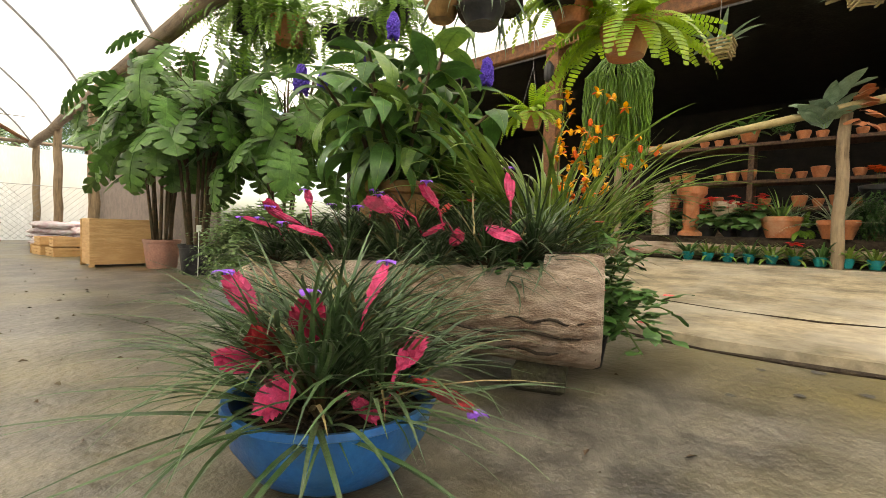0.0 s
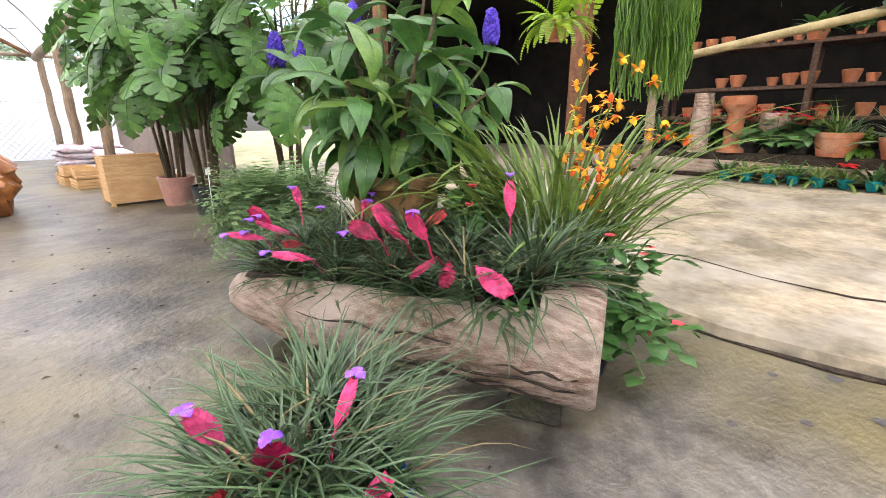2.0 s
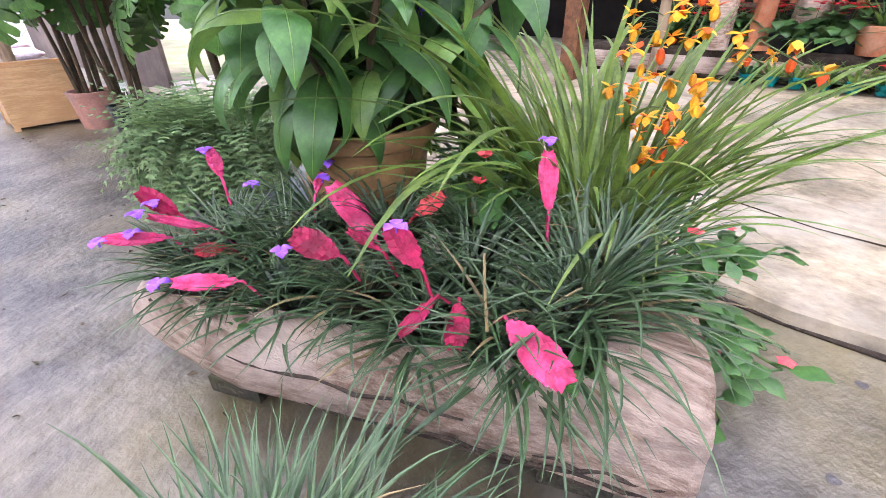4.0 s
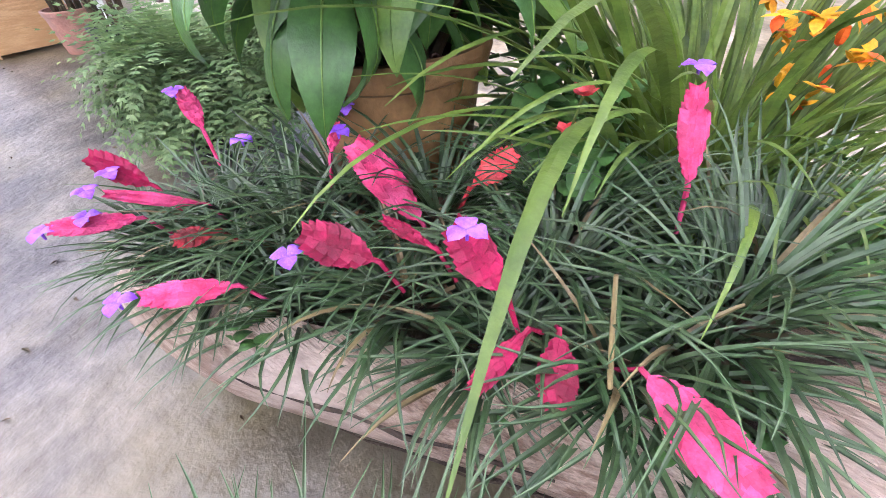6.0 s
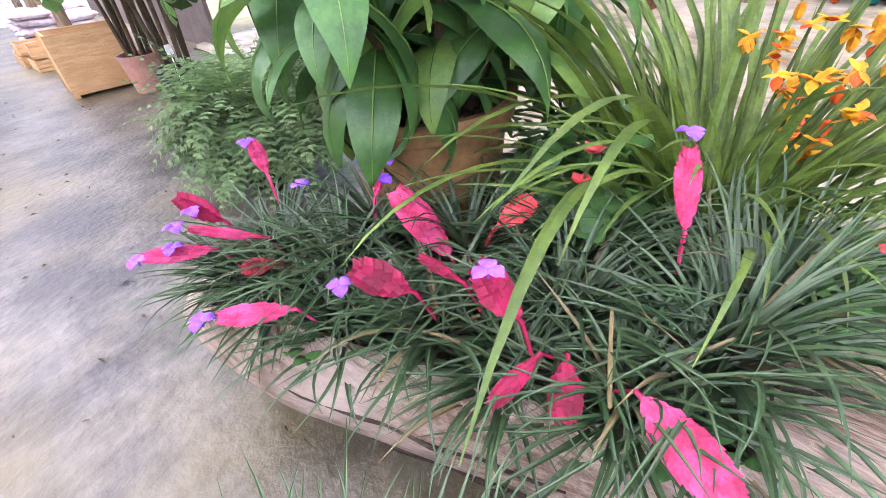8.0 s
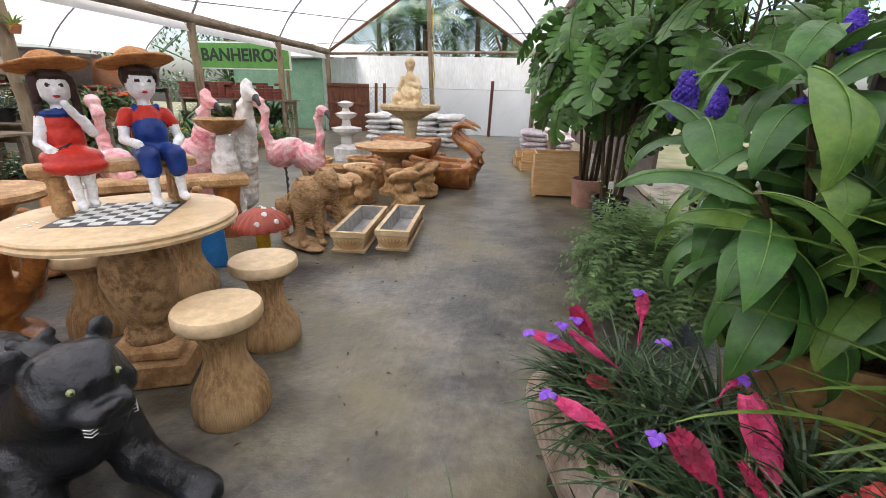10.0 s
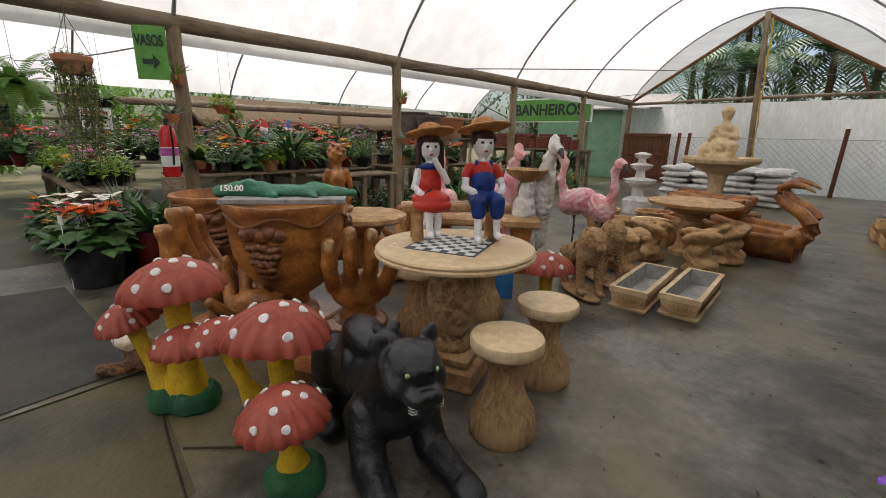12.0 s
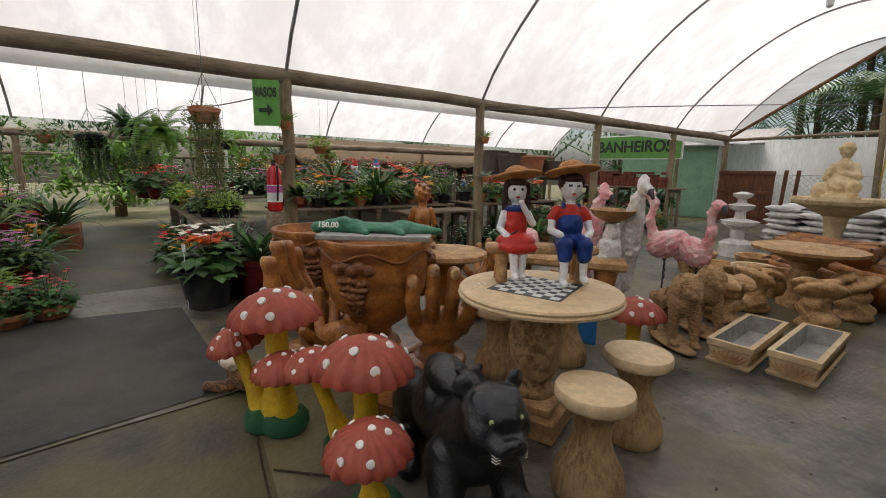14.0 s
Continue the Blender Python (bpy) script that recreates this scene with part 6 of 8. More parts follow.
swan((-0.13, 7.55, 0.008), -12, 0.92)
swan((-0.1, 8.15, 0.008), -14, 0.92)
for i, (x, y, z, a) in enumerate(((-0.9, 8.2, 0.008, -10), (-0.95, 8.75, 0.008, -4), (-0.9, 8.5, 0.31, -14), (-0.85, 9.3, 0.008, -8), (-0.9, 9.1, 0.31, -16))):
    sh = Shape()
    n, m = 16, 12
    for ii in range(m + 1):
        u = ii / m
        w = 0.24 * math.sin(math.pi * (0.08 + 0.84 * u)) ** 0.55
        for j in range(n):
            an = math.pi * (1 + j / (n - 1))
            sh.v.append((-0.6 + 1.2 * u, w * math.cos(an), 0.3 + 0.02 * math.cos(u * 6.28) + 0.3 * math.sin(an) * (0.98 if 0 < ii < m else 0.5)))
    sh.f = [(ii * n + j, ii * n + j + 1, ii * n + n + j + 1, ii * n + n + j) for ii in range(m) for j in range(n - 1)]
    sh.f += [tuple(range(n)), tuple(m * n + n - 1 - j for j in range(n))]
    sh.m = [0] * len(sh.f)
    o = solid(sh, "boat_planter", "castbrown", "brown concrete boat-shaped planter, stacked empty", "planter", "boat planters", (x, y, z), a)
    md = o.modifiers.new("wall", "SOLIDIFY")
    md.thickness, md.offset = 0.03, 1

# lying dog figure behind the mushrooms
DG = [("b", (0, 0, 0.1), (0.2, 0.11, 0.1), None, 0), ("b", (-0.15, 0.02, 0.1), (0.12, 0.12, 0.1), None, 0), ("b", (0.2, -0.02, 0.17), (0.09, 0.075, 0.08), None, 0), ("b", (0.28, -0.02, 0.15), (0.05, 0.04, 0.04), None, 1), ("b", (0.12, 0.05, 0.2), (0.08, 0.07, 0.05), None, 1), ("l", (0.1, -0.1, 0.05), (0.28, -0.13, 0.03), 0.04, 0.035, 0), ("l", (0.1, 0.1, 0.05), (0.26, 0.14, 0.03), 0.04, 0.035, 0), ("l", (-0.1, -0.1, 0.06), (0.06, -0.18, 0.035), 0.05, 0.035, 0), ("b", (0.18, 0.06, 0.2), (0.03, 0.02, 0.05), None, 0), ("b", (0.18, -0.1, 0.2), (0.03, 0.02, 0.05), None, 0)]
statue(DG, ["dogfur", "dogwhite"], "dog_statue", "painted brown brindle dog statue lying on the floor", "dog statue", (-2.22, 1.12, 0.015), -150, 1.0, 0.01, 0.025, 0.002, 60)


def sack_pile(x0, y0, nx, ny, nz, mk, group, label, az=0.0):
    sh = Shape()
    n, m = 12, 8
    L, W, H = 0.68, 0.42, 0.15
    for i in range(m + 1):
        u = i / m * 2 - 1
        k = (1 - abs(u) ** 3.5) ** 0.4 if abs(u) < 1 else 0.12
        for j in range(n):
            a = 6.2832 * j / n
            c, s = math.cos(a), math.sin(a)
            sh.v.append((u * L / 2, W / 2 * (0.75 + 0.25 * k) * math.copysign(abs(c) ** 0.7, c), H / 2 * max(0.15, k) * math.copysign(abs(s) ** 0.8, s) + 0.008 * math.sin(u * 9 + c * 4)))
    sh.f = [(i * n + j, i * n + (j + 1) % n, i * n + n + (j + 1) % n, i * n + n + j) for i in range(m) for j in range(n)] + [tuple(range(n - 1, -1, -1)), tuple(m * n + j for j in range(n))]
    sh.m = [0] * len(sh.f)
    me = sh.data("sack", mk)
    for k in range(nz):
        for i in range(nx):
            for j in range(ny):
                if k == nz - 1 and rnd.random() < 0.35:
                    continue
                o = new("sack", me)
                o.matrix_world = pose(x0 + i * 0.66 + rnd.uniform(-0.05, 0.05), y0 + j * 0.42 + rnd.uniform(-0.04, 0.04), 0.08 + k * 0.138, rnd.uniform(-5, 5), rnd.uniform(-6, 6), az + rnd.uniform(-16, 16))
                tagged(o, label, "sack", group)


sack_pile(-2.6, 13.0, 4, 4, 6, "sack_w", "stacked white sacks", "full white woven sack stacked by the tarpaulin")
sack_pile(1.7, 12.6, 2, 4, 4, "sack_p", "stacked printed sacks", "full printed plastic sack in a pile by the wall")

# boxes and crates along the plants
bx = thing("wooden_box", "planed pine planter box standing on the floor", "wooden box", "", (1.72, 7.42, 0.03))
for c, s in (((0, -0.27, 0.31), (0.74, 0.025, 0.6)), ((0, 0.27, 0.31), (0.74, 0.025, 0.6)), ((-0.36, 0, 0.31), (0.025, 0.515, 0.6)), ((0.36, 0, 0.31), (0.025, 0.515, 0.6)), ((0, 0, 0.02), (0.69, 0.51, 0.02))):
    Shape().box(c, s, 0, 0, 0.004).ob("board", "planed", bx, "", False)
for c in ((-0.36, -0.285), (0.36, -0.285), (-0.36, 0.285), (0.36, 0.285)):
    Shape().box((c[0], c[1], 0.295), (0.05, 0.006, 0.62), 0, 0, 0.002).ob("corner_strip", "planed", bx, "", False)
    Shape().box((c[0], c[1] * 0.93, -0.01), (0.06, 0.04, 0.03), 0, 0, 0.003).ob("foot", "planed", bx, "", False)
for x, y, z in ((1.45, 9.6, 0.008), (1.35, 10.2, 0.008), (1.48, 9.65, 0.165), (1.38, 10.3, 0.165), (1.9, 10.0, 0.008), (1.35, 10.9, 0.008)):
    c = thing("wooden_tray", "low slatted wooden tray stacked by the box", "tray", "wooden trays", (x, y, z), rnd.uniform(-8, 8))
    for k in range(3):
        for sg in (-1, 1):
            Shape().box((0, sg * 0.26, 0.025 + k * 0.05), (0.42, 0.012, 0.042), 0, 0, 0.002).ob("slat", "planed", c, "", False)
            Shape().box((sg * 0.21, 0, 0.025 + k * 0.05), (0.012, 0.508, 0.042), 0, 0, 0.002).ob("slat", "planed", c, "", False)
    Shape().box((0, 0, 0.008), (0.4, 0.5, 0.01)).ob("bottom", "planed", c, "", False)


# ---- large plants along the aisle ----
def monstera_data(name, L, W, mk):
    """A heart-shaped leaf slit into rounded fingers; it lies along +x and arches."""
    sh = Shape()
    fingers, steps = 6, 6

    def bend(x, y, lift=0.0):
        return (x, y, lift - 0.38 * (max(0, x) / L) ** 2 * L - 0.32 * (abs(y) / W) ** 2 * W)

    def rim(u):
        th = radians(168 * (1 - u) ** 1.05)
        r = 0.5 * W * (1 + 0.1 * math.cos(2 * th)) + (0.62 * L - 0.55 * W) * max(0, math.cos(th)) ** 4
        return Vector((0.38 * L + r * math.cos(th) * 0.95, r * math.sin(th)))
    for sg in (1, -1):
        for i in range(fingers):
            u0, u1 = i / fingers, (i + 1) / fingers
            m0, m1 = Vector((0.9 * L * u0 ** 1.15, 0)), Vector((0.9 * L * u1 ** 1.15, 0))
            if i == fingers - 1:
                m1 = Vector((L * 0.97, 0))
            o0, o1 = rim(u0), rim(u1)
            vs = []
            for k in range(steps + 1):
                v = k / steps
                a, b = m0.lerp(o0, v), m1.lerp(o1, v)
                c = (a + b) / 2
                gap = 0.0 if v < 0.34 else (0.14, 0.24, 0.28, 0.56)[min(3, int((v - 0.34) / 0.17))]
                if i == fingers - 1:
                    gap *= 0.4
                a, b = a.lerp(c, gap), b.lerp(c, gap)
                cr = 0.012 * L * math.sin(math.pi * v)
                for q, z in ((a, 0), (c, cr), (b, 0)):
                    vs.append(bend(q.x, sg * q.y, z))
            fs = []
            for k in range(steps):
                for j in range(2):
                    q = (k * 3 + j, k * 3 + j + 1, k * 3 + 4 + j, k * 3 + 3 + j)
                    fs.append(q if sg < 0 else q[::-1])
            sh.add(vs, fs)
    sh.tube([bend(L * i / 6, 0, 0.003) for i in range(7)], [0.006 - 0.0007 * i for i in range(7)], 5)
    return sh.data(name, mk)


ml = [monstera_data("leaf", 0.39, 0.38, "monst"), monstera_data("leaf", 0.31, 0.3, "monst"), monstera_data("leaf", 0.46, 0.43, "monst")]


def monstera(at, H, R, count, pot_r, pot_h, mk, label, seed):
    rg = random.Random(seed)
    pt = thing("plant_pot", "%s pot holding a tall split-leaf plant" % ("dusty pink plastic" if mk == "pinkpot" else "black plastic"), "flower pot", "", at)
    pot(pt, pot_r, pot_h, mk, 0.8)
    t = thing("split_leaf_plant", label, "plant", "split-leaf plants", (at[0], at[1], pot_h - 0.05))
    stems = []
    for i in range(9):
        a = i * 2.4
        b = (0.1 * math.cos(a), 0.1 * math.sin(a), 0)
        m = (b[0] * 1.6 + 0.05 * math.sin(i), b[1] * 1.6, H * 0.4)
        e = (b[0] * 3.4, b[1] * 3.4, H * (0.65 + 0.3 * rg.random()))
        Shape().tube([b, m, e], [0.022, 0.018, 0.012], 7).ob("stem", "stalk", t)
        stems.append((Vector(m), Vector(e)))
    pet = Shape()
    for i in range(count):
        m, e = stems[i % len(stems)]
        p = m.lerp(e, rg.random() ** 0.7)
        a = math.atan2(e.y, e.x) + rg.uniform(-1.3, 1.3)
        out = R * rg.uniform(0.25, 1.0)
        z = p.z + rg.uniform(-0.1, 0.45) - out * 0.15
        q = Vector((p.x + out * math.cos(a), p.y + out * math.sin(a), z))
        mid = (p + q) / 2 + Vector((0, 0, 0.14))
        pet.tube([p, mid, q], 0.006, 5)
        put_leaf(ml[rg.randrange(3)], t, q, a + rg.uniform(-0.5, 0.5), rg.uniform(-1.25, -0.2), rg.uniform(-0.5, 0.5), rg.uniform(0.85, 1.2))
    tagged(pet.ob("leaf_stalk", "greenstalk", t), kind="stuff")
    return t


monstera((2.03, 6.72, 0.008), 2.35, 0.62, 130, 0.22, 0.38, "pinkpot", "tall split-leaf plant with drooping cut leaves", 3)
monstera((2.1, 5.68, 0.008), 2.35, 0.62, 130, 0.2, 0.36, "blackpot", "tall split-leaf plant with dense bare stems", 4)
monstera((2.75, 4.9, 0.008), 2.25, 0.7, 100, 0.22, 0.36, "blackpot", "tall split-leaf plant behind the fern bush", 5)


def feather(sh, p, az, el, L, droop, mi=0, n=9, wid=0.09):
    """A fine feathery spray."""
    p = Vector(p)
    for i in range(n):
        s = i / n
        e = el - droop * s
        d = Vector((math.cos(az) * math.cos(e), math.sin(az) * math.cos(e), math.sin(e)))
        side = Vector((-math.sin(az), math.cos(az), 0))
        q = p + d * (L / n)
        w = wid * math.sin(math.pi * (0.15 + 0.8 * s))
        for sg in (1, -1):
            tip = p + side * sg * w + d * w * 0.6 + Vector((0, 0, -0.15 * w))
            sh.add([p, p + d * 0.012, tip, (p + tip) / 2 - d * 0.012], [(0, 1, 2, 3)], mi)
        sh.add([p - side * 0.002, p + side * 0.002, q + side * 0.0015, q - side * 0.0015], [(0, 1, 2, 3)], mi)
        p = q


fb = thing("fern_bush", "dense feathery asparagus fern bush on the floor", "plant", "", (1.88, 3.45, 0))
Shape().lathe(pot_profile(0.24, 0.36), 28).ob("pot", "blackpot", fb)
sh = Shape()
for i in range(1500):
    a, q = rnd.uniform(0, 6.283), rnd.random()
    r = 0.3 * math.sqrt(rnd.random())
    feather(sh, (r * math.cos(a), r * math.sin(a), 0.25 + 0.35 * rnd.random()), a + rnd.gauss(0, 0.5), rnd.uniform(-0.5, 1.3), rnd.uniform(0.18, 0.42), rnd.uniform(0.4, 1.6), 0, 8, 0.055)
tagged(sh.ob("foliage", "aspar", fb, "grey-green feathery sprays", False), kind="stuff")

# strap-leaved orchid with yellow flower sprays
oc = thing("yellow_orchid", "strap-leaved orchid with sprays of yellow and orange flowers", "plant", "", (2.26, 1.16, 0))
Shape().lathe(pot_profile(0.24, 0.38), 28).ob("pot", "blackpot", oc)
sd = [Shape().blade((0, 0, 0), 0, 0, L, w, d, 16, "strap", 0, 0.35, 0.04).data("leaf", "strap") for L, w, d in ((1.05, 0.026, 1.3), (0.9, 0.022, 0.9), (1.15, 0.032, 1.45), (0.8, 0.02, 0.6), (0.95, 0.028, 1.8))]
for i in range(270):
    a = rnd.uniform(0, 6.283)
    b = rnd.uniform(0.04, 0.22)
    put_leaf(rnd.choice(sd), oc, (b * math.cos(a), b * math.sin(a), 0.34), a + rnd.gauss(0, 0.3), rnd.uniform(1.12, 1.55), rnd.uniform(-0.5, 0.5), rnd.uniform(0.65, 1.2) * (0.72 if math.cos(a - radians(220)) > 0.6 else 0.95 if math.cos(a - radians(310)) > 0.3 else 1.1))
for a, e, k, r in ((158, 0.95, 1, 0.2), (170, 0.85, 3, -0.3), (148, 1.0, 1, 0.3), (182, 1.05, 3, 0.1), (164, 1.15, 1, -0.1)):
    put_leaf(sd[k], oc, (-0.1, 0.06, 0.36), radians(a), e, r, 1.1)
for i, (dx, dy, H) in enumerate(((0.25, -0.05, 1.2), (0.12, -0.2, 1.35), (0.35, -0.22, 1.05), (0.3, 0.1, 1.42), (0.05, -0.32, 1.1))):
    pts = [Vector((0.02 * i, 0, 0.3)), Vector((dx * 0.4, dy * 0.4, H * 0.65)), Vector((dx, dy, H)), Vector((dx * 1.35, dy * 1.35, H * 0.95))]
    Shape().tube(pts, [0.006, 0.005, 0.004, 0.003], 6).ob("flower_stem", "greenstalk", oc)
    for k in range(16):
        fs = Shape()
        s = k / 15
        q = pts[1].lerp(pts[2], s) if s < 0.8 else pts[2].lerp(pts[3], (s - 0.8) / 0.2)
        q = q + Vector((rnd.uniform(-0.05, 0.05), rnd.uniform(-0.05, 0.05), rnd.uniform(-0.03, 0.03)))
        if k % 3 == 2:
            fs.ball(q, 0.016, rnd.choice((0, 0, 1)), 6, (0.8, 0.8, 1.4))
        else:
            a0 = rnd.uniform(0, 6.28)
            for m in range(6):
                fs.blade(q, a0 + m * 1.05, rnd.uniform(-0.9, 1.2), 0.04, 0.026, 0.8, 3, "leaf", 1 if m == 0 else 0)
        fs.ob("flower", ["yellow", "orange"], oc, "yellow and orange flower")

# busy-lizzie at the near end of the log
il = [leaf_data("leaf", 0.085, 0.055, 0.7, k, 0.15, 5, 0.03) for k in ("ginger", "deep")]


def busy_lizzie(at, count, spread, z0, z1, pot_h, every):
    t = thing("busy_lizzie", "trailing busy-lizzie with round leaves and coral flowers", "plant", "busy-lizzies by the log", at)
    Shape().lathe(pot_profile(0.09, pot_h), 20).ob("pot", "blackpot", t)
    stm = Shape()
    for i in range(count):
        a = rnd.uniform(0, 6.283)
        R = rnd.uniform(0.05, spread)
        top = Vector((R * math.cos(a), R * math.sin(a), rnd.uniform(z0, z1)))
        b = Vector((0.04 * math.cos(a), 0.04 * math.sin(a), pot_h - 0.01))
        mid = (b + top) / 2 + Vector((0, 0, 0.1))
        stm.tube([b, mid, top], 0.004, 5)
        for k in range(9):
            s = 0.3 + 0.7 * k / 8
            p = b.lerp(mid, s * 2) if s < 0.5 else mid.lerp(top, s * 2 - 1)
            put_leaf(rnd.choice(il), t, p, rnd.uniform(0, 6.28), rnd.uniform(-0.7, 0.4), 0, rnd.uniform(0.7, 1.3))
        if i % every == 0:
            f = Shape()
            for m in range(5):
                f.blade(top + Vector((0, 0, 0.03)), m * 1.257, 0.4, 0.026, 0.024, 0.8, 3, "leaf")
            f.ob("flower", "coral", t, "coral-red flower")
    tagged(stm.ob("stem", "greenstalk", t), kind="stuff")
    return t


iz = busy_lizzie((2.08, 0.86, 0), 52, 0.36, 0.1, 0.66, 0.2, 5)
busy_lizzie((1.93, 1.43, 0), 46, 0.24, 0.55, 0.84, 0.45, 23)
for x, y, z in ((1.742, 1.29, 0.836), (1.76, 1.32, 0.75)):
    f = Shape()
    for m in range(5):
        f.blade((x - 2.08, y - 0.86, z), m * 1.257, 0.9, 0.03, 0.028, 0.6, 3, "leaf")
    Shape().tube([(x - 2.08, y - 0.86, z), (x - 1.98, y - 0.76, 0.55)], 0.003, 4).ob("flower_stem", "greenstalk", iz)
    f.ob("flower", "coral", iz, "coral-red flower")
# small weeds in the log
wd = thing("log_seedlings", "small fern and broad-leaved seedlings along the log lip", "plant", "plants in the log", (0, 0, 0))
for s, z in ((0.28, 0.42), (0.33, 0.44), (0.62, 0.42), (0.66, 0.4), (0.8, 0.46), (0.83, 0.45)):
    p = along(s, 0.13, z)
    for k in range(9):
        put_leaf(il[k % 2] if s < 0.5 else il[0], wd, p + Vector((rnd.uniform(-0.03, 0.03), rnd.uniform(-0.03, 0.03), rnd.uniform(0, 0.04))), rnd.uniform(0, 6.28), rnd.uniform(-0.2, 0.7), 0, rnd.uniform(0.4, 0.7))


# ---- hanging plants ----
def fern_mesh(name, count, L, mk, droop=(1.2, 2.2), wid=0.05, seed=1):
    rg = random.Random(seed)
    sh = Shape()
    for i in range(count):
        az, el = rg.uniform(0, 6.283), rg.uniform(-0.1, 1.25)
        p = Vector((0.04 * math.cos(az), 0.04 * math.sin(az), 0))
        d0 = rg.uniform(*droop)
        n = 20
        ll = L * rg.uniform(0.65, 1.1)
        for k in range(n):
            s = k / n
            e = el - d0 * s
            d = Vector((math.cos(az) * math.cos(e), math.sin(az) * math.cos(e), math.sin(e)))
            side = Vector((-math.sin(az), math.cos(az), 0))
            w = wid * math.sin(math.pi * (0.2 + 0.75 * s)) + 0.004
            for sg in (1, -1):
                c = p + side * sg * w
                sh.add([p, p + d * ll / n * 0.8, c + d * 0.012 + Vector((0, 0, -0.2 * w)), c - d * 0.003 + Vector((0, 0, -0.2 * w))], [(0, 1, 2, 3)])
            p = p + d * (ll / n)
    return sh.data(name, mk, False)


def rosette_mesh(name, count, L, W, mk, kind="strap", el=(0.2, 1.3), droop=(0.4, 1.4), seed=1, n=6):
    rg = random.Random(seed)
    sh = Shape()
    mi = 0
    for i in range(count):
        a = i * 2.399 + rg.uniform(-0.3, 0.3)
        sh.blade((0.02 * math.cos(a), 0.02 * math.sin(a), 0), a, rg.uniform(*el), L * rg.uniform(0.7, 1.1), W * rg.uniform(0.8, 1.1), rg.uniform(*droop), n, kind, mi if isinstance(mk, str) else rg.randrange(len(mk)), 0.25)
    return sh.data(name, mk)


def bushy_mesh(name, count, R, H, leaf, W, mk, seed=1, trail=0.0):
    rg = random.Random(seed)
    sh = Shape()
    for i in range(count):
        a, r = rg.uniform(0, 6.283), R * math.sqrt(rg.random())
        z = H * rg.random() * (1 - 0.5 * (r / R) ** 2) - trail * rg.random() * (r / R)
        sh.blade((r * math.cos(a), r * math.sin(a), z), a + rg.gauss(0, 0.8), rg.uniform(-0.4, 0.9), leaf * rg.uniform(0.7, 1.2), W * rg.uniform(0.8, 1.2), rg.uniform(0.3, 1.2), 4, "leaf", 0 if isinstance(mk, str) else rg.randrange(len(mk)))
    return sh.data(name, mk)


def bloom_mesh(name, count, R, z0, z1, size, mk, seed=1, petals_n=5, stems=True):
    rg = random.Random(seed)
    sh = Shape()
    for i in range(count):
        a, r = rg.uniform(0, 6.283), R * math.sqrt(rg.random())
        p = Vector((r * math.cos(a), r * math.sin(a), rg.uniform(z0, z1)))
        if stems:
            sh.tube([(p.x * 0.3, p.y * 0.3, 0), p], 0.003, 4, 0)
        a0 = rg.uniform(0, 6.28)
        for m in range(petals_n):
            sh.blade(p, a0 + m * 6.283 / petals_n, rg.uniform(0.2, 0.8), size, size * 0.75, 0.9, 3, "leaf", 1)
    return sh.data(name, ["greenstalk", mk])


def drape_mesh(name, count, R, L, mk, seed=1, leafy=True, size=0.03):
    """Strands that hang straight down."""
    rg = random.Random(seed)
    sh = Shape()
    for i in range(count):
        a, r = rg.uniform(0, 6.283), R * math.sqrt(rg.random())
        x, y = r * math.cos(a), r * math.sin(a)
        ll = L * rg.uniform(0.5, 1.0)
        n = 9
        pts = [(x * (0.5 + 0.5 * min(1, k / 2)) + 0.015 * math.sin(k * 1.3 + i), y * (0.5 + 0.5 * min(1, k / 2)) + 0.015 * math.cos(k * 1.7 + i), 0.04 - ll * k / n) for k in range(n + 1)]
        sh.tube(pts, 0.006 if not leafy else 0.003, 4)
        if leafy:
            for k in range(int(ll / 0.025)):
                s = k * 0.025 / ll * n
                j = min(n - 1, int(s))
                q = Vector(pts[j]).lerp(Vector(pts[j + 1]), s - j)
                sh.blade(q, rg.uniform(0, 6.28), rg.uniform(-0.6, 0.6), size, size * 0.8, 0.5, 2, "leaf")
    return sh.data(name, mk)


POTS = {}


def pot_mesh(mk, r, h, base=0.72):
    key = (mk, r, h)
    if key not in POTS:
        POTS[key] = Shape().lathe(pot_profile(r, h, base, 0.02, 0.012), 20).data("pot", mk)
    return POTS[key]


def plant(name, label, at, pot_key, r, h, foliage, blooms=(), rz=0.0, s=1.0, group="", hang=0.0, lift=-0.04, category="plant"):
    t = thing(name, label, category, group, at, rz, s)
    o = new("pot", pot_mesh(pot_key, r, h))
    o.parent = t
    f = new("foliage", foliage)
    f.parent = t
    f.location = (0, 0, h + lift)
    for b in blooms:
        o = new("blossom", b)
        o.parent = t
        o.location = (0, 0, h + lift)
    if hang:
        w = Shape()
        for k in range(3):
            a = k * 2.09
            w.tube([(r * math.cos(a), r * math.sin(a), h), (0, 0, h + hang * 0.5)], 0.003, 4)
        w.tube([(0, 0, h + hang * 0.5), (0, 0, max(h + hang, (roof_z(at[0]) - at[2]) / s))], 0.003, 4)
        w.ob("hanger", "wire", t, "thin wire hanger")
    return t


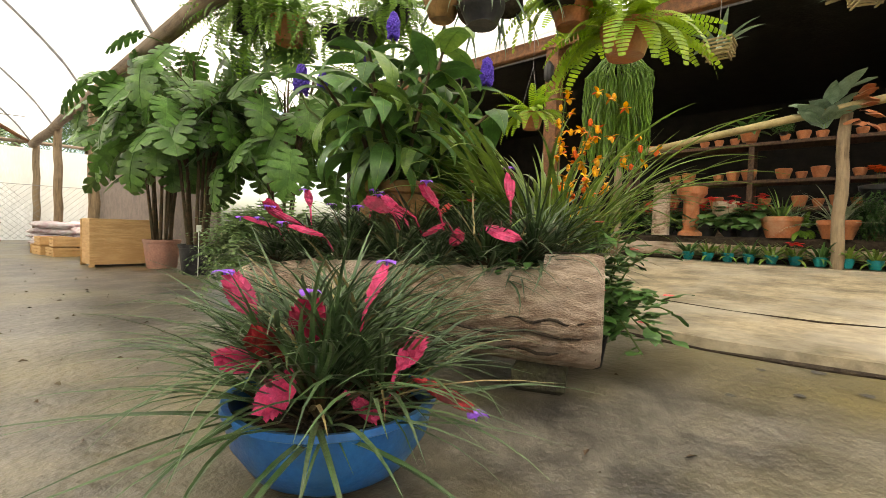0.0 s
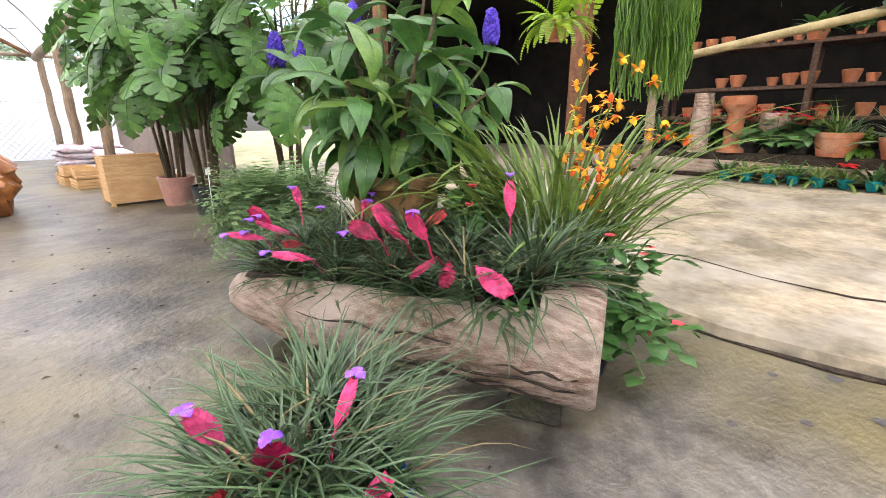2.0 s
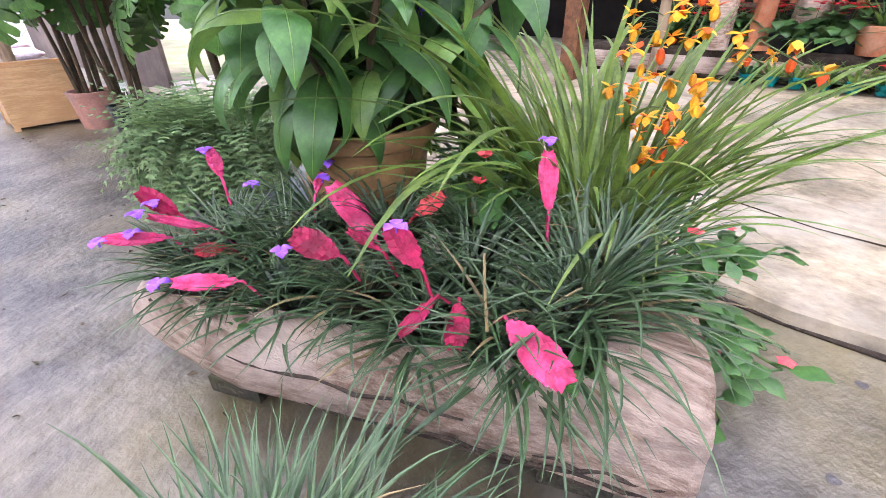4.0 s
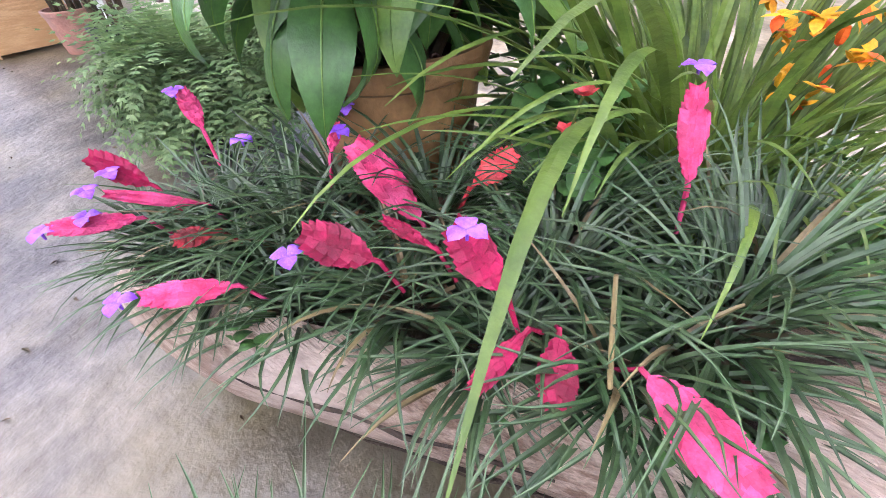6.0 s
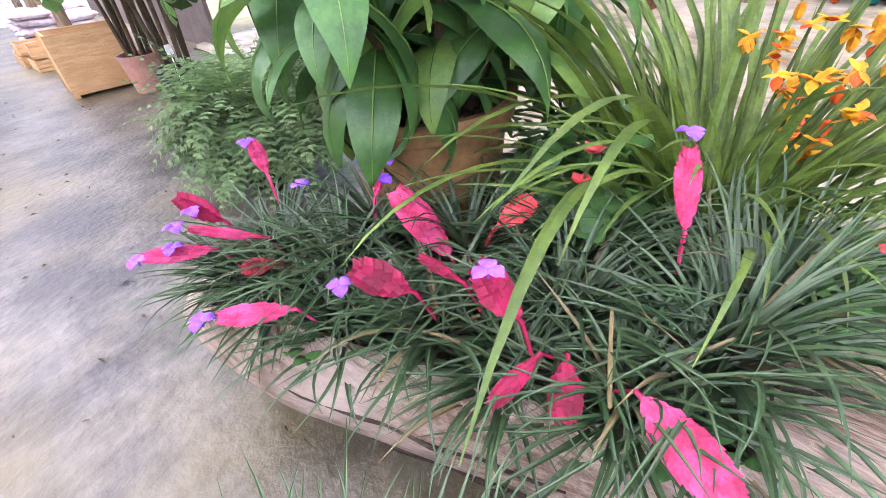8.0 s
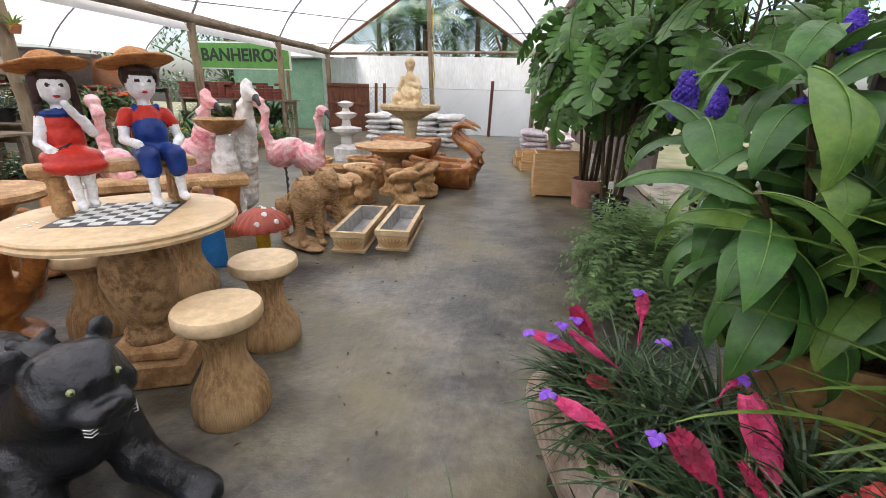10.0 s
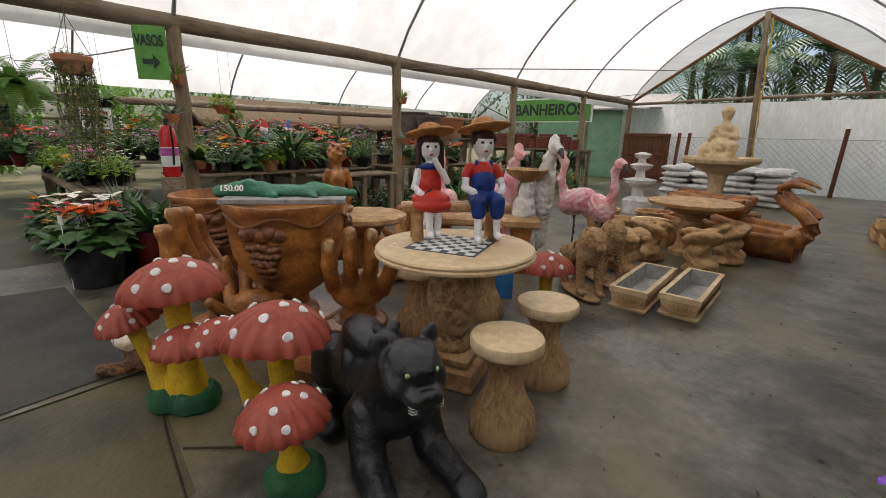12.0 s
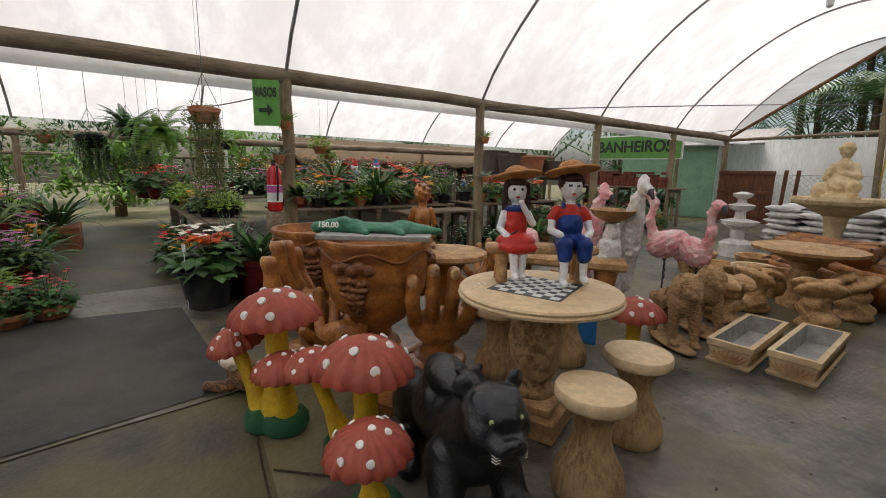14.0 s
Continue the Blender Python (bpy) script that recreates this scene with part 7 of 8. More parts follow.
F = dict(
    boston=fern_mesh("fronds", 60, 0.62, "fern", seed=2), boston2=fern_mesh("fronds", 46, 0.55, "lime", (0.8, 1.8), 0.045, 3),
    small_fern=fern_mesh("fronds", 40, 0.36, "fern", (0.8, 1.8), 0.035, 4), dark_fern=fern_mesh("fronds", 40, 0.5, "deep", (0.6, 1.6), 0.045, 6),
    brom=rosette_mesh("leaves", 24, 0.28, 0.035, "strap", seed=1), brom_dark=rosette_mesh("leaves", 26, 0.32, 0.035, "deep", seed=2), big_strap=rosette_mesh("leaves", 44, 0.62, 0.055, "deep", "strap", (0.35, 1.4), (0.6, 1.5), 3, 9),
    stripe=rosette_mesh("leaves", 34, 0.42, 0.04, "stripe", "taper", (0.1, 1.3), (0.4, 1.2), 4, 8), lilies=rosette_mesh("leaves", 26, 0.34, 0.1, "ginger", "leaf", (0.3, 1.3), (0.6, 1.4), 5), orchid=rosette_mesh("leaves", 12, 0.3, 0.05, "grey", "strap", (0.2, 1.2), (0.4, 1.2), 6),
    dragon=rosette_mesh("leaves", 40, 0.4, 0.028, ["ginger_pale", "deep"], "taper", (0.1, 1.4), (0.2, 1.2), 7), cactus=rosette_mesh("leaves", 40, 0.36, 0.03, "grey", "taper", (0.4, 1.5), (0.0, 0.5), 9),
    bush=bushy_mesh("leaves", 240, 0.22, 0.3, 0.08, 0.045, "ginger", 1), bush_dark=bushy_mesh("leaves", 260, 0.24, 0.32, 0.09, 0.05, "deep", 2), bush_lime=bushy_mesh("leaves", 240, 0.22, 0.26, 0.07, 0.04, "lime", 3), bush_mix=bushy_mesh("leaves", 260, 0.26, 0.3, 0.08, 0.04, ["ginger", "strap", "deep"], 4), heart=bushy_mesh("leaves", 70, 0.26, 0.34, 0.17, 0.12, "deep", 5),
    trail=drape_mesh("strands", 46, 0.15, 1.0, "trail", 1, True, 0.035), curtain=drape_mesh("strands", 330, 0.32, 1.15, "fern", 2, False), drape_green=drape_mesh("strands", 60, 0.2, 0.6, "ginger", 3, True, 0.035), bushy_hang=bushy_mesh("leaves", 420, 0.34, 0.3, 0.09, 0.035, ["ginger", "fern", "deep"], 7, 0.35))
B = {k: bloom_mesh("blossom", 26, 0.22, 0.16, 0.36, 0.03, k, i) for i, k in enumerate(("yellow", "orange", "red", "pink", "white", "mauve", "coral"))}
B["red_big"] = bloom_mesh("blossom", 9, 0.26, 0.25, 0.42, 0.09, "red", 21, 3)
B["white_big"] = bloom_mesh("blossom", 7, 0.2, 0.36, 0.46, 0.1, "white", 22, 3)
B["orange_star"] = bloom_mesh("blossom", 4, 0.1, 0.25, 0.36, 0.12, "orange", 23, 9)
B["red_star"] = bloom_mesh("blossom", 1, 0.02, 0.16, 0.2, 0.1, "red", 24, 10)
B["mauve_big"] = bloom_mesh("blossom", 12, 0.2, 0.2, 0.34, 0.06, "mauve", 25, 4)
B["yellow_star"] = bloom_mesh("blossom", 3, 0.06, 0.22, 0.34, 0.09, "yellow", 26, 8)

plant("hanging_fern", "bright green fern hanging in a clay pot", (3.5, 1.25, 1.95), "terracotta", 0.13, 0.16, F["boston2"], hang=0.9, lift=-0.02, s=1.45)
plant("hanging_fern", "bright green fern hanging in a clay pot", (3.3, 1.6, 2.2), "terracotta", 0.13, 0.16, F["boston2"], s=1.2, rz=50, hang=0.8, lift=-0.02)
plant("hanging_curtain_plant", "curtain of long pale green hanging strands", (4.6, 1.7, 2.2), "blackpot", 0.16, 0.14, F["curtain"], hang=0.8, lift=0.0)
for x, y, z, k in ((4.1, 0.75, 2.02, 0), (3.3, 0.05, 1.95, 70), (4.4, -0.1, 2.3, 20)):
    t = thing("orchid_basket", "orchid with bare roots in a hanging slatted wood basket", "orchid", "orchid baskets", (x, y, z), k)
    for m in range(5):
        for sg in (-1, 1):
            Shape().box((0, sg * (0.07 + 0.008 * m), m * 0.025), (0.2, 0.012, 0.014)).ob("slat", "bamboo", t, "", False)
            Shape().box((sg * (0.07 + 0.008 * m), 0, m * 0.025 + 0.0125), (0.012, 0.2, 0.014)).ob("slat", "bamboo", t, "", False)
    f = new("foliage", F["orchid"])
    f.parent, f.location = t, (0, 0, 0.08)
    Shape().tube([(0, 0, 0.1), (0, 0, roof_z(x) - z)], 0.003, 4).ob("hanger", "wire", t)
def feathery_mesh(name, count, L, mk, seed, el=(-0.6, 1.3), droop=(0.8, 2.4)):
    keep = rnd.getstate()
    rnd.seed(seed)
    sh = Shape()
    for i in range(count):
        a = rnd.uniform(0, 6.283)
        feather(sh, (0.08 * math.cos(a), 0.08 * math.sin(a), 0), a, rnd.uniform(*el), L * rnd.uniform(0.5, 1.1), rnd.uniform(*droop), 0, 16, 0.035)
    rnd.setstate(keep)
    return sh.data(name, mk, False)


F["feathery"] = feathery_mesh("sprays", 150, 0.6, "fern", 31)
F["feathery_long"] = feathery_mesh("sprays", 70, 0.8, "fern", 32, (-0.3, 1.0), (1.6, 2.6))
plant("hanging_fern", "feathery asparagus fern trailing over its hanging basket", (2.52, 3.55, 2.3), "blackpot", 0.13, 0.14, F["feathery_long"], hang=0.8, lift=0.0)
plant("hanging_fern", "feathery green plant hanging over the split-leaf plants", (2.1, 4.4, 2.5), "blackpot", 0.13, 0.14, F["feathery"], hang=0.6, lift=0.0, s=1.2)
plant("hanging_fern", "feathery asparagus fern in a hanging basket", (2.75, 3.0, 2.4), "blackpot", 0.13, 0.14, F["feathery"], hang=0.7, lift=0.0)
for x, y, z, n0 in ((2.72, 2.1, 2.2, 0), (2.95, 1.95, 2.3, 5)):
    st2 = thing("staghorn_fern", "grey-green staghorn fern with long forked hanging fronds", "plant", "hanging staghorn ferns", (x, y, z))
    Shape().ball((0, 0, 0.05), 0.12, 0, 16, (1, 1, 0.9)).ob("root_ball", "soil", st2, "dark fibrous root ball")
    for k in range(9):
        fr = Shape()
        a = (k + n0) * 0.7
        fr.blade((0.06 * math.cos(a), 0.06 * math.sin(a), 0.06), a, 0.7, 0.36, 0.05, 1.8, 8, "strap", 0, 0.2)
        q = Vector(fr.v[-5])
        for da in (-0.5, 0.45):
            fr.blade(q, a + da, -0.9, rnd.uniform(0.18, 0.3), 0.03, 0.5, 5, "taper", 0, 0.2)
        fr.ob("frond", "grey", st2)
    Shape().tube([(0, 0, 0.1), (0, 0, roof_z(x) - z)], 0.003, 4).ob("hanger", "wire", st2)
plant("hanging_bush", "orange hexagonal pot with a wiry hanging bush", (2.28, 3.95, 2.33), "terracotta", 0.17, 0.22, F["feathery"], hang=0.7, lift=0.0)
plant("hanging_bush", "leafy plant in a black hanging basket", (2.57, 3.23, 2.25), "blackpot", 0.16, 0.16, F["small_fern"], hang=0.8, s=1.0)
solid(Shape().lathe([(0.08, 0), (0.1, 0.02), (0.15, 0.16), (0.165, 0.26), (0.18, 0.27), (0.18, 0.3), (0.15, 0.3)], 30, wob=lambda a, s: 1 + 0.015 * math.sin(a * 16)), "hanging_pot", "ochre_pot", "ribbed ochre clay pot hanging above the ginger", "flower pot", "", (2.62, 2.32, 2.2))
solid(Shape().tube([(0, 0, 0), (0, 0, roof_z(2.62) - 2.2)], 0.005, 5), "hanging_wire", "wire", "wire that carries the ochre pot", "wire", "", (2.62, 2.32, 2.2))
for x, y, z, k in ((2.7, 2.0, 2.1, 0), (3.1, 1.6, 2.3, 120)):
    plant("staghorn_fern", "grey-green staghorn fern hanging on a mount", (x, y, z), "blackpot", 0.12, 0.12, F["orchid"], rz=k, hang=0.7, s=1.3)
plant("lime_shrub", "bright lime-green leafy plant", (4.9, 2.85, 1.9), "terracotta", 0.15, 0.2, F["boston2"], s=0.95, lift=0.0, hang=1.2)

# planting before the shed
for i in range(13):
    plant("teal_pot_plant", "small dark bromeliad in a teal plastic pot", (7.02 + 0.03 * (i % 2), 1.5 - i * 0.235, 0.315), "tealpot", 0.06, 0.1, F["brom" if i % 3 else "brom_dark"], (B["red_star"],) if i in (5, 9) else (), rz=i * 47, s=1.15, group="teal pots in a row")
for (x, y, z, pk, r, h, fk, bk, s, lab) in (
        (7.3, 0.5, 0.65, "terracotta", 0.18, 0.22, "dragon", (), 1.25, "yellow-green striped dracaena in a wide clay pot"),
        (7.25, -0.05, 0.65, "terracotta", 0.14, 0.16, "stripe", (), 1.45, "white-striped bromeliad in a clay pot"),
        (7.7, 0.4, 0.65, "blackpot", 0.18, 0.2, "cactus", (), 1.0, "grey spiky succulent among the pots"),
        (7.5, 1.6, 0.65, "blackpot", 0.18, 0.16, "heart", ("red_big",), 1.0, "anthurium with glossy red flowers"),
        (7.45, 1.1, 0.65, "blackpot", 0.18, 0.16, "heart", ("red_big",), 0.95, "anthurium with glossy red flowers"),
        (7.5, 2.1, 0.65, "blackpot", 0.18, 0.16, "heart", ("red_big",), 0.9, "anthurium with glossy red flowers"),
        (7.7, -0.45, 1.15, "terracotta", 0.14, 0.16, "brom", ("orange_star",), 0.9, "orange bromeliad in a clay pot"),
        (7.6, -0.95, 0.65, "blackpot", 0.2, 0.3, "small_fern", (), 1.2, "leafy fern by the shed"),
        (7.6, -1.5, 0.65, "blackpot", 0.2, 0.3, "dark_fern", (), 1.1, "leafy fern by the shed"),
        (7.0, -0.75, 1.45, "blackpot", 0.15, 0.2, "drape_green", (), 1.3, "trailing fern on a stump by the shed"),
        (7.35, 0.9, 1.95, "terracotta", 0.13, 0.18, "lilies", (), 0.9, "broad-leaved orchid in a clay pot on the rail"),
        (7.55, 0.55, 2.03, "blackpot", 0.1, 0.12, "bush", ("pink",), 0.5, "small pink-flowered plant on the rack"),
        (7.45, -0.2, 0.65, "blackpot", 0.16, 0.16, "bush_dark", (), 1.0, "dark leafy filler plant by the shed"),
        (7.45, 0.3, 0.65, "blackpot", 0.16, 0.16, "small_fern", (), 1.0, "green fern by the shed"),
        (7.4, 0.85, 0.65, "blackpot", 0.16, 0.16, "heart", ("red_big",), 1.1, "anthurium with glossy red flowers"),
        (7.4, 1.35, 0.65, "blackpot", 0.16, 0.16, "heart", ("red_big",), 1.05, "anthurium with glossy red flowers"),
        (7.4, 1.95, 0.65, "blackpot", 0.16, 0.16, "bush", ("red",), 1.1, "red-flowered plant by the shed"),
        (7.4, 2.5, 0.65, "blackpot", 0.16, 0.16, "big_strap", (), 0.9, "strap-leaved plant by the shed"),
        (7.45, -0.7, 0.65, "blackpot", 0.16, 0.16, "stripe", (), 1.2, "white-striped bromeliad by the shed"),
        (7.3, -0.4, 1.1, "blackpot", 0.16, 0.16, "drape_green", (), 1.2, "trailing fern by the shed"),
        (7.4, -1.2, 0.65, "blackpot", 0.16, 0.16, "bush_mix", ("orange",), 1.2, "orange-flowered plant by the shed"),
        (7.5, 1.85, 1.2, "terracotta", 0.14, 0.1, "brom", (), 0.7, "striped plant on a stone stump")):
    plant("potted_plant", lab, (x, y, z), pk, r, h, F[fk], [B[k] for k in bk], rz=x * 300 + y * 111, s=s, group="plants by the shed")
cl = solid(Shape().lathe([(0.16, 0), (0.16, 0.05), (0.11, 0.08), (0.1, 0.5), (0.13, 0.54), (0.19, 0.6), (0.2, 0.7), (0.17, 0.71)], 32, wob=lambda a, s: 1 + 0.03 * math.sin(a * 12) * (0.2 < s < 0.75)), "fluted_pedestal", "terracotta", "fluted clay pedestal before the shed", "pedestal", "", (7.3, 1.55, 0.65))
for x, y, h, r in ((7.5, 1.15, 0.5, 0.17), (7.1, 1.9, 0.75, 0.12), (7.75, -0.45, 0.5, 0.16), (7.0, -0.75, 0.8, 0.2)):
    solid(Shape().lathe([(r, 0), (r * 0.97, h * 0.5), (r * 0.95, h), (0.002, h)], 20, wob=lambda a, s: 1 + 0.04 * math.sin(a * 5)), "wood_stump", "logbark", "upright weathered wood stump", "stump", "stumps by the shed", (x, y, 0.65 if x > 7.2 else 0.65))
sg = thing("staghorn_fern", "large blue-green staghorn fern mounted on the rail", "plant", "", (6.95, 0.12, 2.05))
sgl = leaf_data("leaf", 0.5, 0.2, 0.8, "grey", 0.2, 6)
for k in range(16):
    put_leaf(sgl, sg, (0, 0.03 * math.sin(k), -0.1 + 0.02 * k), k * 0.8, 0.9 - 0.12 * (k % 6), rnd.uniform(-0.6, 0.6), rnd.uniform(0.7, 1.1))
dfs = thing("dried_fern_shield", "layers of brown dried fern shields on the rail", "plant", "", (6.97, -0.2, 2.15))
dsl = leaf_data("leaf", 0.19, 0.17, 1.0, "terracotta", 0.3, 6)
for k in range(11):
    put_leaf(dsl, dfs, (-0.03 + 0.004 * k, 0.05 * math.sin(k * 1.7), 0.16 - 0.035 * k), math.pi + 0.9 * math.sin(k * 2.1), 0.5 - 0.09 * k, rnd.uniform(-0.5, 0.5), rnd.uniform(0.8, 1.2))

cp = solid(Shape().box((0, 0, 0), (0.004, 0.004, 0.004)), "price_mark", "dot", "white hand-painted price on the crocodile", "lettering", "", (-2.4, 1.79, 1.098))
writing("150,00", 0.058, "dot", cp, pose(0.06, -0.055, 0.0, 70, 0, 52))
# ---- side bay: pots, benches, hanging baskets ----
plant("anthurium_pot", "white anthuriums and red bromeliads in a black pot", (-4.42, 1.2, 0.016), "blackpot", 0.24, 0.36, F["heart"], (B["white_big"], B["orange_star"]), s=1.15)
plant("anthurium_pot", "red bromeliads in a dark pot on the floor", (-4.75, 1.35, 0.016), "blackpot", 0.22, 0.36, F["bush_dark"], (B["orange_star"], B["mauve_big"]), s=1.1, rz=70)
plant("strap_plant_pot", "dark strap-leaved plant in a red glazed pot", (-4.5, 1.75, 0.008), "redpot", 0.22, 0.42, F["big_strap"], s=1.1)
plant("strap_plant_pot", "dark strap-leaved plant in a black pot", (-4.9, 2.1, 0.008), "blackpot", 0.2, 0.4, F["big_strap"], rz=40)
plant("spiky_plant_pot", "upright grey spiky plant in a black pot", (-4.95, 1.6, 0.008), "blackpot", 0.2, 0.42, F["cactus"], s=1.4)
for x, y, fk, bk in ((-4.85, -0.12, "bush", "coral"), (-4.7, -0.42, "bush_dark", "red")):
    plant("low_bowl_plant", "red-flowered plant in a shallow clay bowl", (x, y, 0.016), "terracotta", 0.2, 0.13, F[fk], (B[bk],), s=1.0)
# fire extinguisher on the post
ex = thing("fire_extinguisher", "red fire extinguisher with a pink flower label on the post", "fire extinguisher", "", (-5.0, 2.12, 0.95), 0, 1.2)
solid(Shape().lathe([(0.13, 0), (0.12, 0.4), (0.12, 0.94), (0.002, 0.942)], 18, wob=lambda a, s: 1 + 0.04 * math.sin(a * 5)), "wood_stump", "logbark", "upright wood stump under the fire extinguisher", "stump", "", (-5.0, 2.12, 0.008))
Shape().lathe([(0.06, 0), (0.075, 0.015), (0.075, 0.4), (0.06, 0.45), (0.025, 0.48)], 24).ob("cylinder", "ext_red", ex)
Shape().box((0, 0, 0.51), (0.05, 0.03, 0.06), 0, 0, 0.005).ob("valve", "black", ex)
Shape().tube([(0.03, 0, 0.5), (0.12, 0, 0.47), (0.13, 0, 0.3), (0.09, 0, 0.12)], 0.01, 8).ob("hose", "black", ex)
Shape().lathe([(0.0765, 0.1), (0.0765, 0.28)], 24, close=False).ob("label_band", "signwhite", ex, "white paper label")
Shape().lathe([(0.0775, 0.2), (0.0775, 0.27)], 24, close=False).ob("label_band", "mauve", ex, "pink flower print")
# VASOS sign
vs = thing("vasos_sign", "curved green hanging sign with an arrow", "sign", "", (-5.2, 2.12, 2.02), 57)
cv = Shape()
for i in range(11):
    a = -0.5 + i * 0.1
    cv.v += [(0.26 * math.sin(a) * 2, 0.3 - 0.3 * math.cos(a) * 1.0, 0), (0.26 * math.sin(a) * 2, 0.3 - 0.3 * math.cos(a), 0.5)]
cv.f = [(i * 2, i * 2 + 2, i * 2 + 3, i * 2 + 1) for i in range(10)]
cv.m = [0] * 10
cv.ob("board", "signgreen", vs)
vs.matrix_world = vs.matrix_world @ Matrix.Diagonal((0.66, 0.66, 1.12, 1))
writing("VASOS", 0.14, "signtext", vs, pose(0, -0.012, 0.36, 90, 0, 0))
Shape().box((-0.05, -0.012, 0.17), (0.16, 0.006, 0.045)).ob("arrow", "signtext", vs, "", False)
ar = Shape()
ar.add([(0.03, -0.013, 0.1), (0.03, -0.013, 0.24), (0.13, -0.013, 0.17)], [(0, 2, 1)])
ar.ob("arrow", "signtext", vs, "", False)
bs = thing("banheiros_sign", "long green sign board with dark lettering", "sign", "", (-7.68, 15.0, 2.4))
Shape().box((0, 0, 0), (3.35, 0.05, 0.82), 0, 0, 0.005).ob("frame", "signwhite", bs, "", False)
Shape().box((0, -0.02, 0), (3.25, 0.05, 0.74), 0, 0, 0.005).ob("board", "signgreen", bs, "", False)
for x in (-1.5, 1.5):
    Shape().tube([(x, 0.06, -2.4), (x, 0.06, 0.4)], 0.05, 8).ob("stake", "post", bs)
writing("BANHEIROS", 0.52, "signtext", bs, pose(0, -0.05, 0.0, 90, 0, 0) @ Matrix.Diagonal((0.98, 1, 1, 1)), extrude=0.004)

hung = [(-5.9, 1.02, 1.78, "boston", "blackpot", 0.95), (-5.0, 1.39, 1.98, "trail", "terracotta", 1.15), (-5.05, 1.36, 2.0, "bushy_hang", "terracotta", 0.55), (-6.2, 0.7, 1.85, "dark_fern", "blackpot", 0.9), (-6.8, 0.3, 1.7, "drape_green", "blackpot", 1.2), (-5.0, -0.6, 1.75, "drape_green", "blackpot", 1.5), (-5.05, -0.75, 1.8, "bushy_hang", "terracotta", 0.9), (-7.4, 1.0, 1.75, "bushy_hang", "terracotta", 0.8),
        (-8.3, 2.2, 1.8, "small_fern", "blackpot", 0.9), (-7.2, 3.6, 1.75, "bush_lime", "terracotta", 0.9), (-8.8, -0.3, 1.8, "bushy_hang", "terracotta", 0.9), (-9.6, 1.0, 1.7, "drape_green", "blackpot", 1.2), (-7.0, -1.2, 1.8, "bushy_hang", "blackpot", 1.1), (-6.3, -1.8, 1.7, "boston", "blackpot", 0.9), (-10.5, 2.5, 1.6, "bushy_hang", "terracotta", 0.8), (-9.0, 4.5, 1.7, "small_fern", "terracotta", 0.9)]
for i, (x, y, z, fk, pk, s) in enumerate(hung):
    plant("hanging_plant", "leafy plant hanging in a %s basket" % ("clay" if pk == "terracotta" else "black"), (x, y, z), pk, 0.14, 0.15, F[fk], rz=i * 61, s=s, group="hanging baskets", hang=0.55 if z < 1.9 else 0.65, lift=-0.02)
for y, z, fk in ((2.3, 1.55, "orchid"), (2.4, 2.0, "brom"), (2.55, 1.0, "lilies"), (6.05, 1.3, "orchid"), (6.0, 2.0, "brom")):
    plant("post_plant", "small plant in a clay pot tied to the post", (-5.36, y, z), "terracotta", 0.09, 0.13, F[fk], rz=y * 90, s=0.85, group="plants on posts", lift=-0.02)


def bench(at, rz, L, W, H):
    t = thing("plant_bench", "grey slatted wooden plant bench", "bench", "plant benches", at, rz)
    n = 5
    for i in range(n):
        Shape().box((0, -W / 2 + W * (i + 0.5) / n, H - 0.02), (L, W / n * 0.86, 0.035), 0, 0, 0.004).ob("slat", "timber", t, "", False)
    for x in (-L / 2 + 0.15, 0, L / 2 - 0.15):
        for y in (-W / 2 + 0.06, W / 2 - 0.06):
            Shape().box((x, y, (H - 0.04) / 2), (0.08, 0.08, H - 0.04), 0, 0, 0.004).ob("leg", "timber", t, "", False)
        Shape().box((x, 0, H - 0.09), (0.06, W, 0.08), 0, 0, 0.004).ob("crossbar", "timber", t, "", False)
    return t


kinds = [("bush", ("yellow",), "yellow-flowered"), ("bush_mix", ("orange",), "orange-flowered"), ("bush_dark", ("red",), "red-flowered"), ("lilies", ("white",), "white-flowered"), ("brom", ("yellow_star",), "yellow bromeliad"), ("brom_dark", ("orange_star",), "orange bromeliad"), ("small_fern", (), "green fern"), ("bush_lime", (), "lime-leaved"), ("dragon", (), "striped-leaf"), ("bush_mix", ("mauve_big",), "mauve-flowered"), ("heart", ("red_big",), "red anthurium"), ("big_strap", (), "strap-leaved"), ("bush", ("pink",), "pink-flowered"), ("orchid", ("white",), "pale orchid")]


def fill(x0, x1, y0, y1, z, count, lab, smin=0.7, smax=1.15, seed=1, pick=None, kindname="bench_plant"):
    rg = random.Random(seed)
    nx = max(1, int((x1 - x0) / 0.36))
    for i in range(count):
        x = x0 + (x1 - x0) * ((i * 0.618) % 1)
        y = y0 + (y1 - y0) * (i + 0.5) / count
        fk, bk, w = (pick or kinds)[rg.randrange(len(pick or kinds))]
        s = rg.uniform(smin, smax)
        pk = rg.choice(("blackpot", "blackpot", "terracotta", "redpot"))
        plant(kindname, "%s plant in a %s pot on %s" % (w, {"blackpot": "black", "terracotta": "clay", "redpot": "red"}[pk], lab), (x, y, z), pk, 0.12, 0.17, F[fk], [B[k] for k in bk], rz=rg.uniform(0, 360), s=s, group="plants on " + lab)


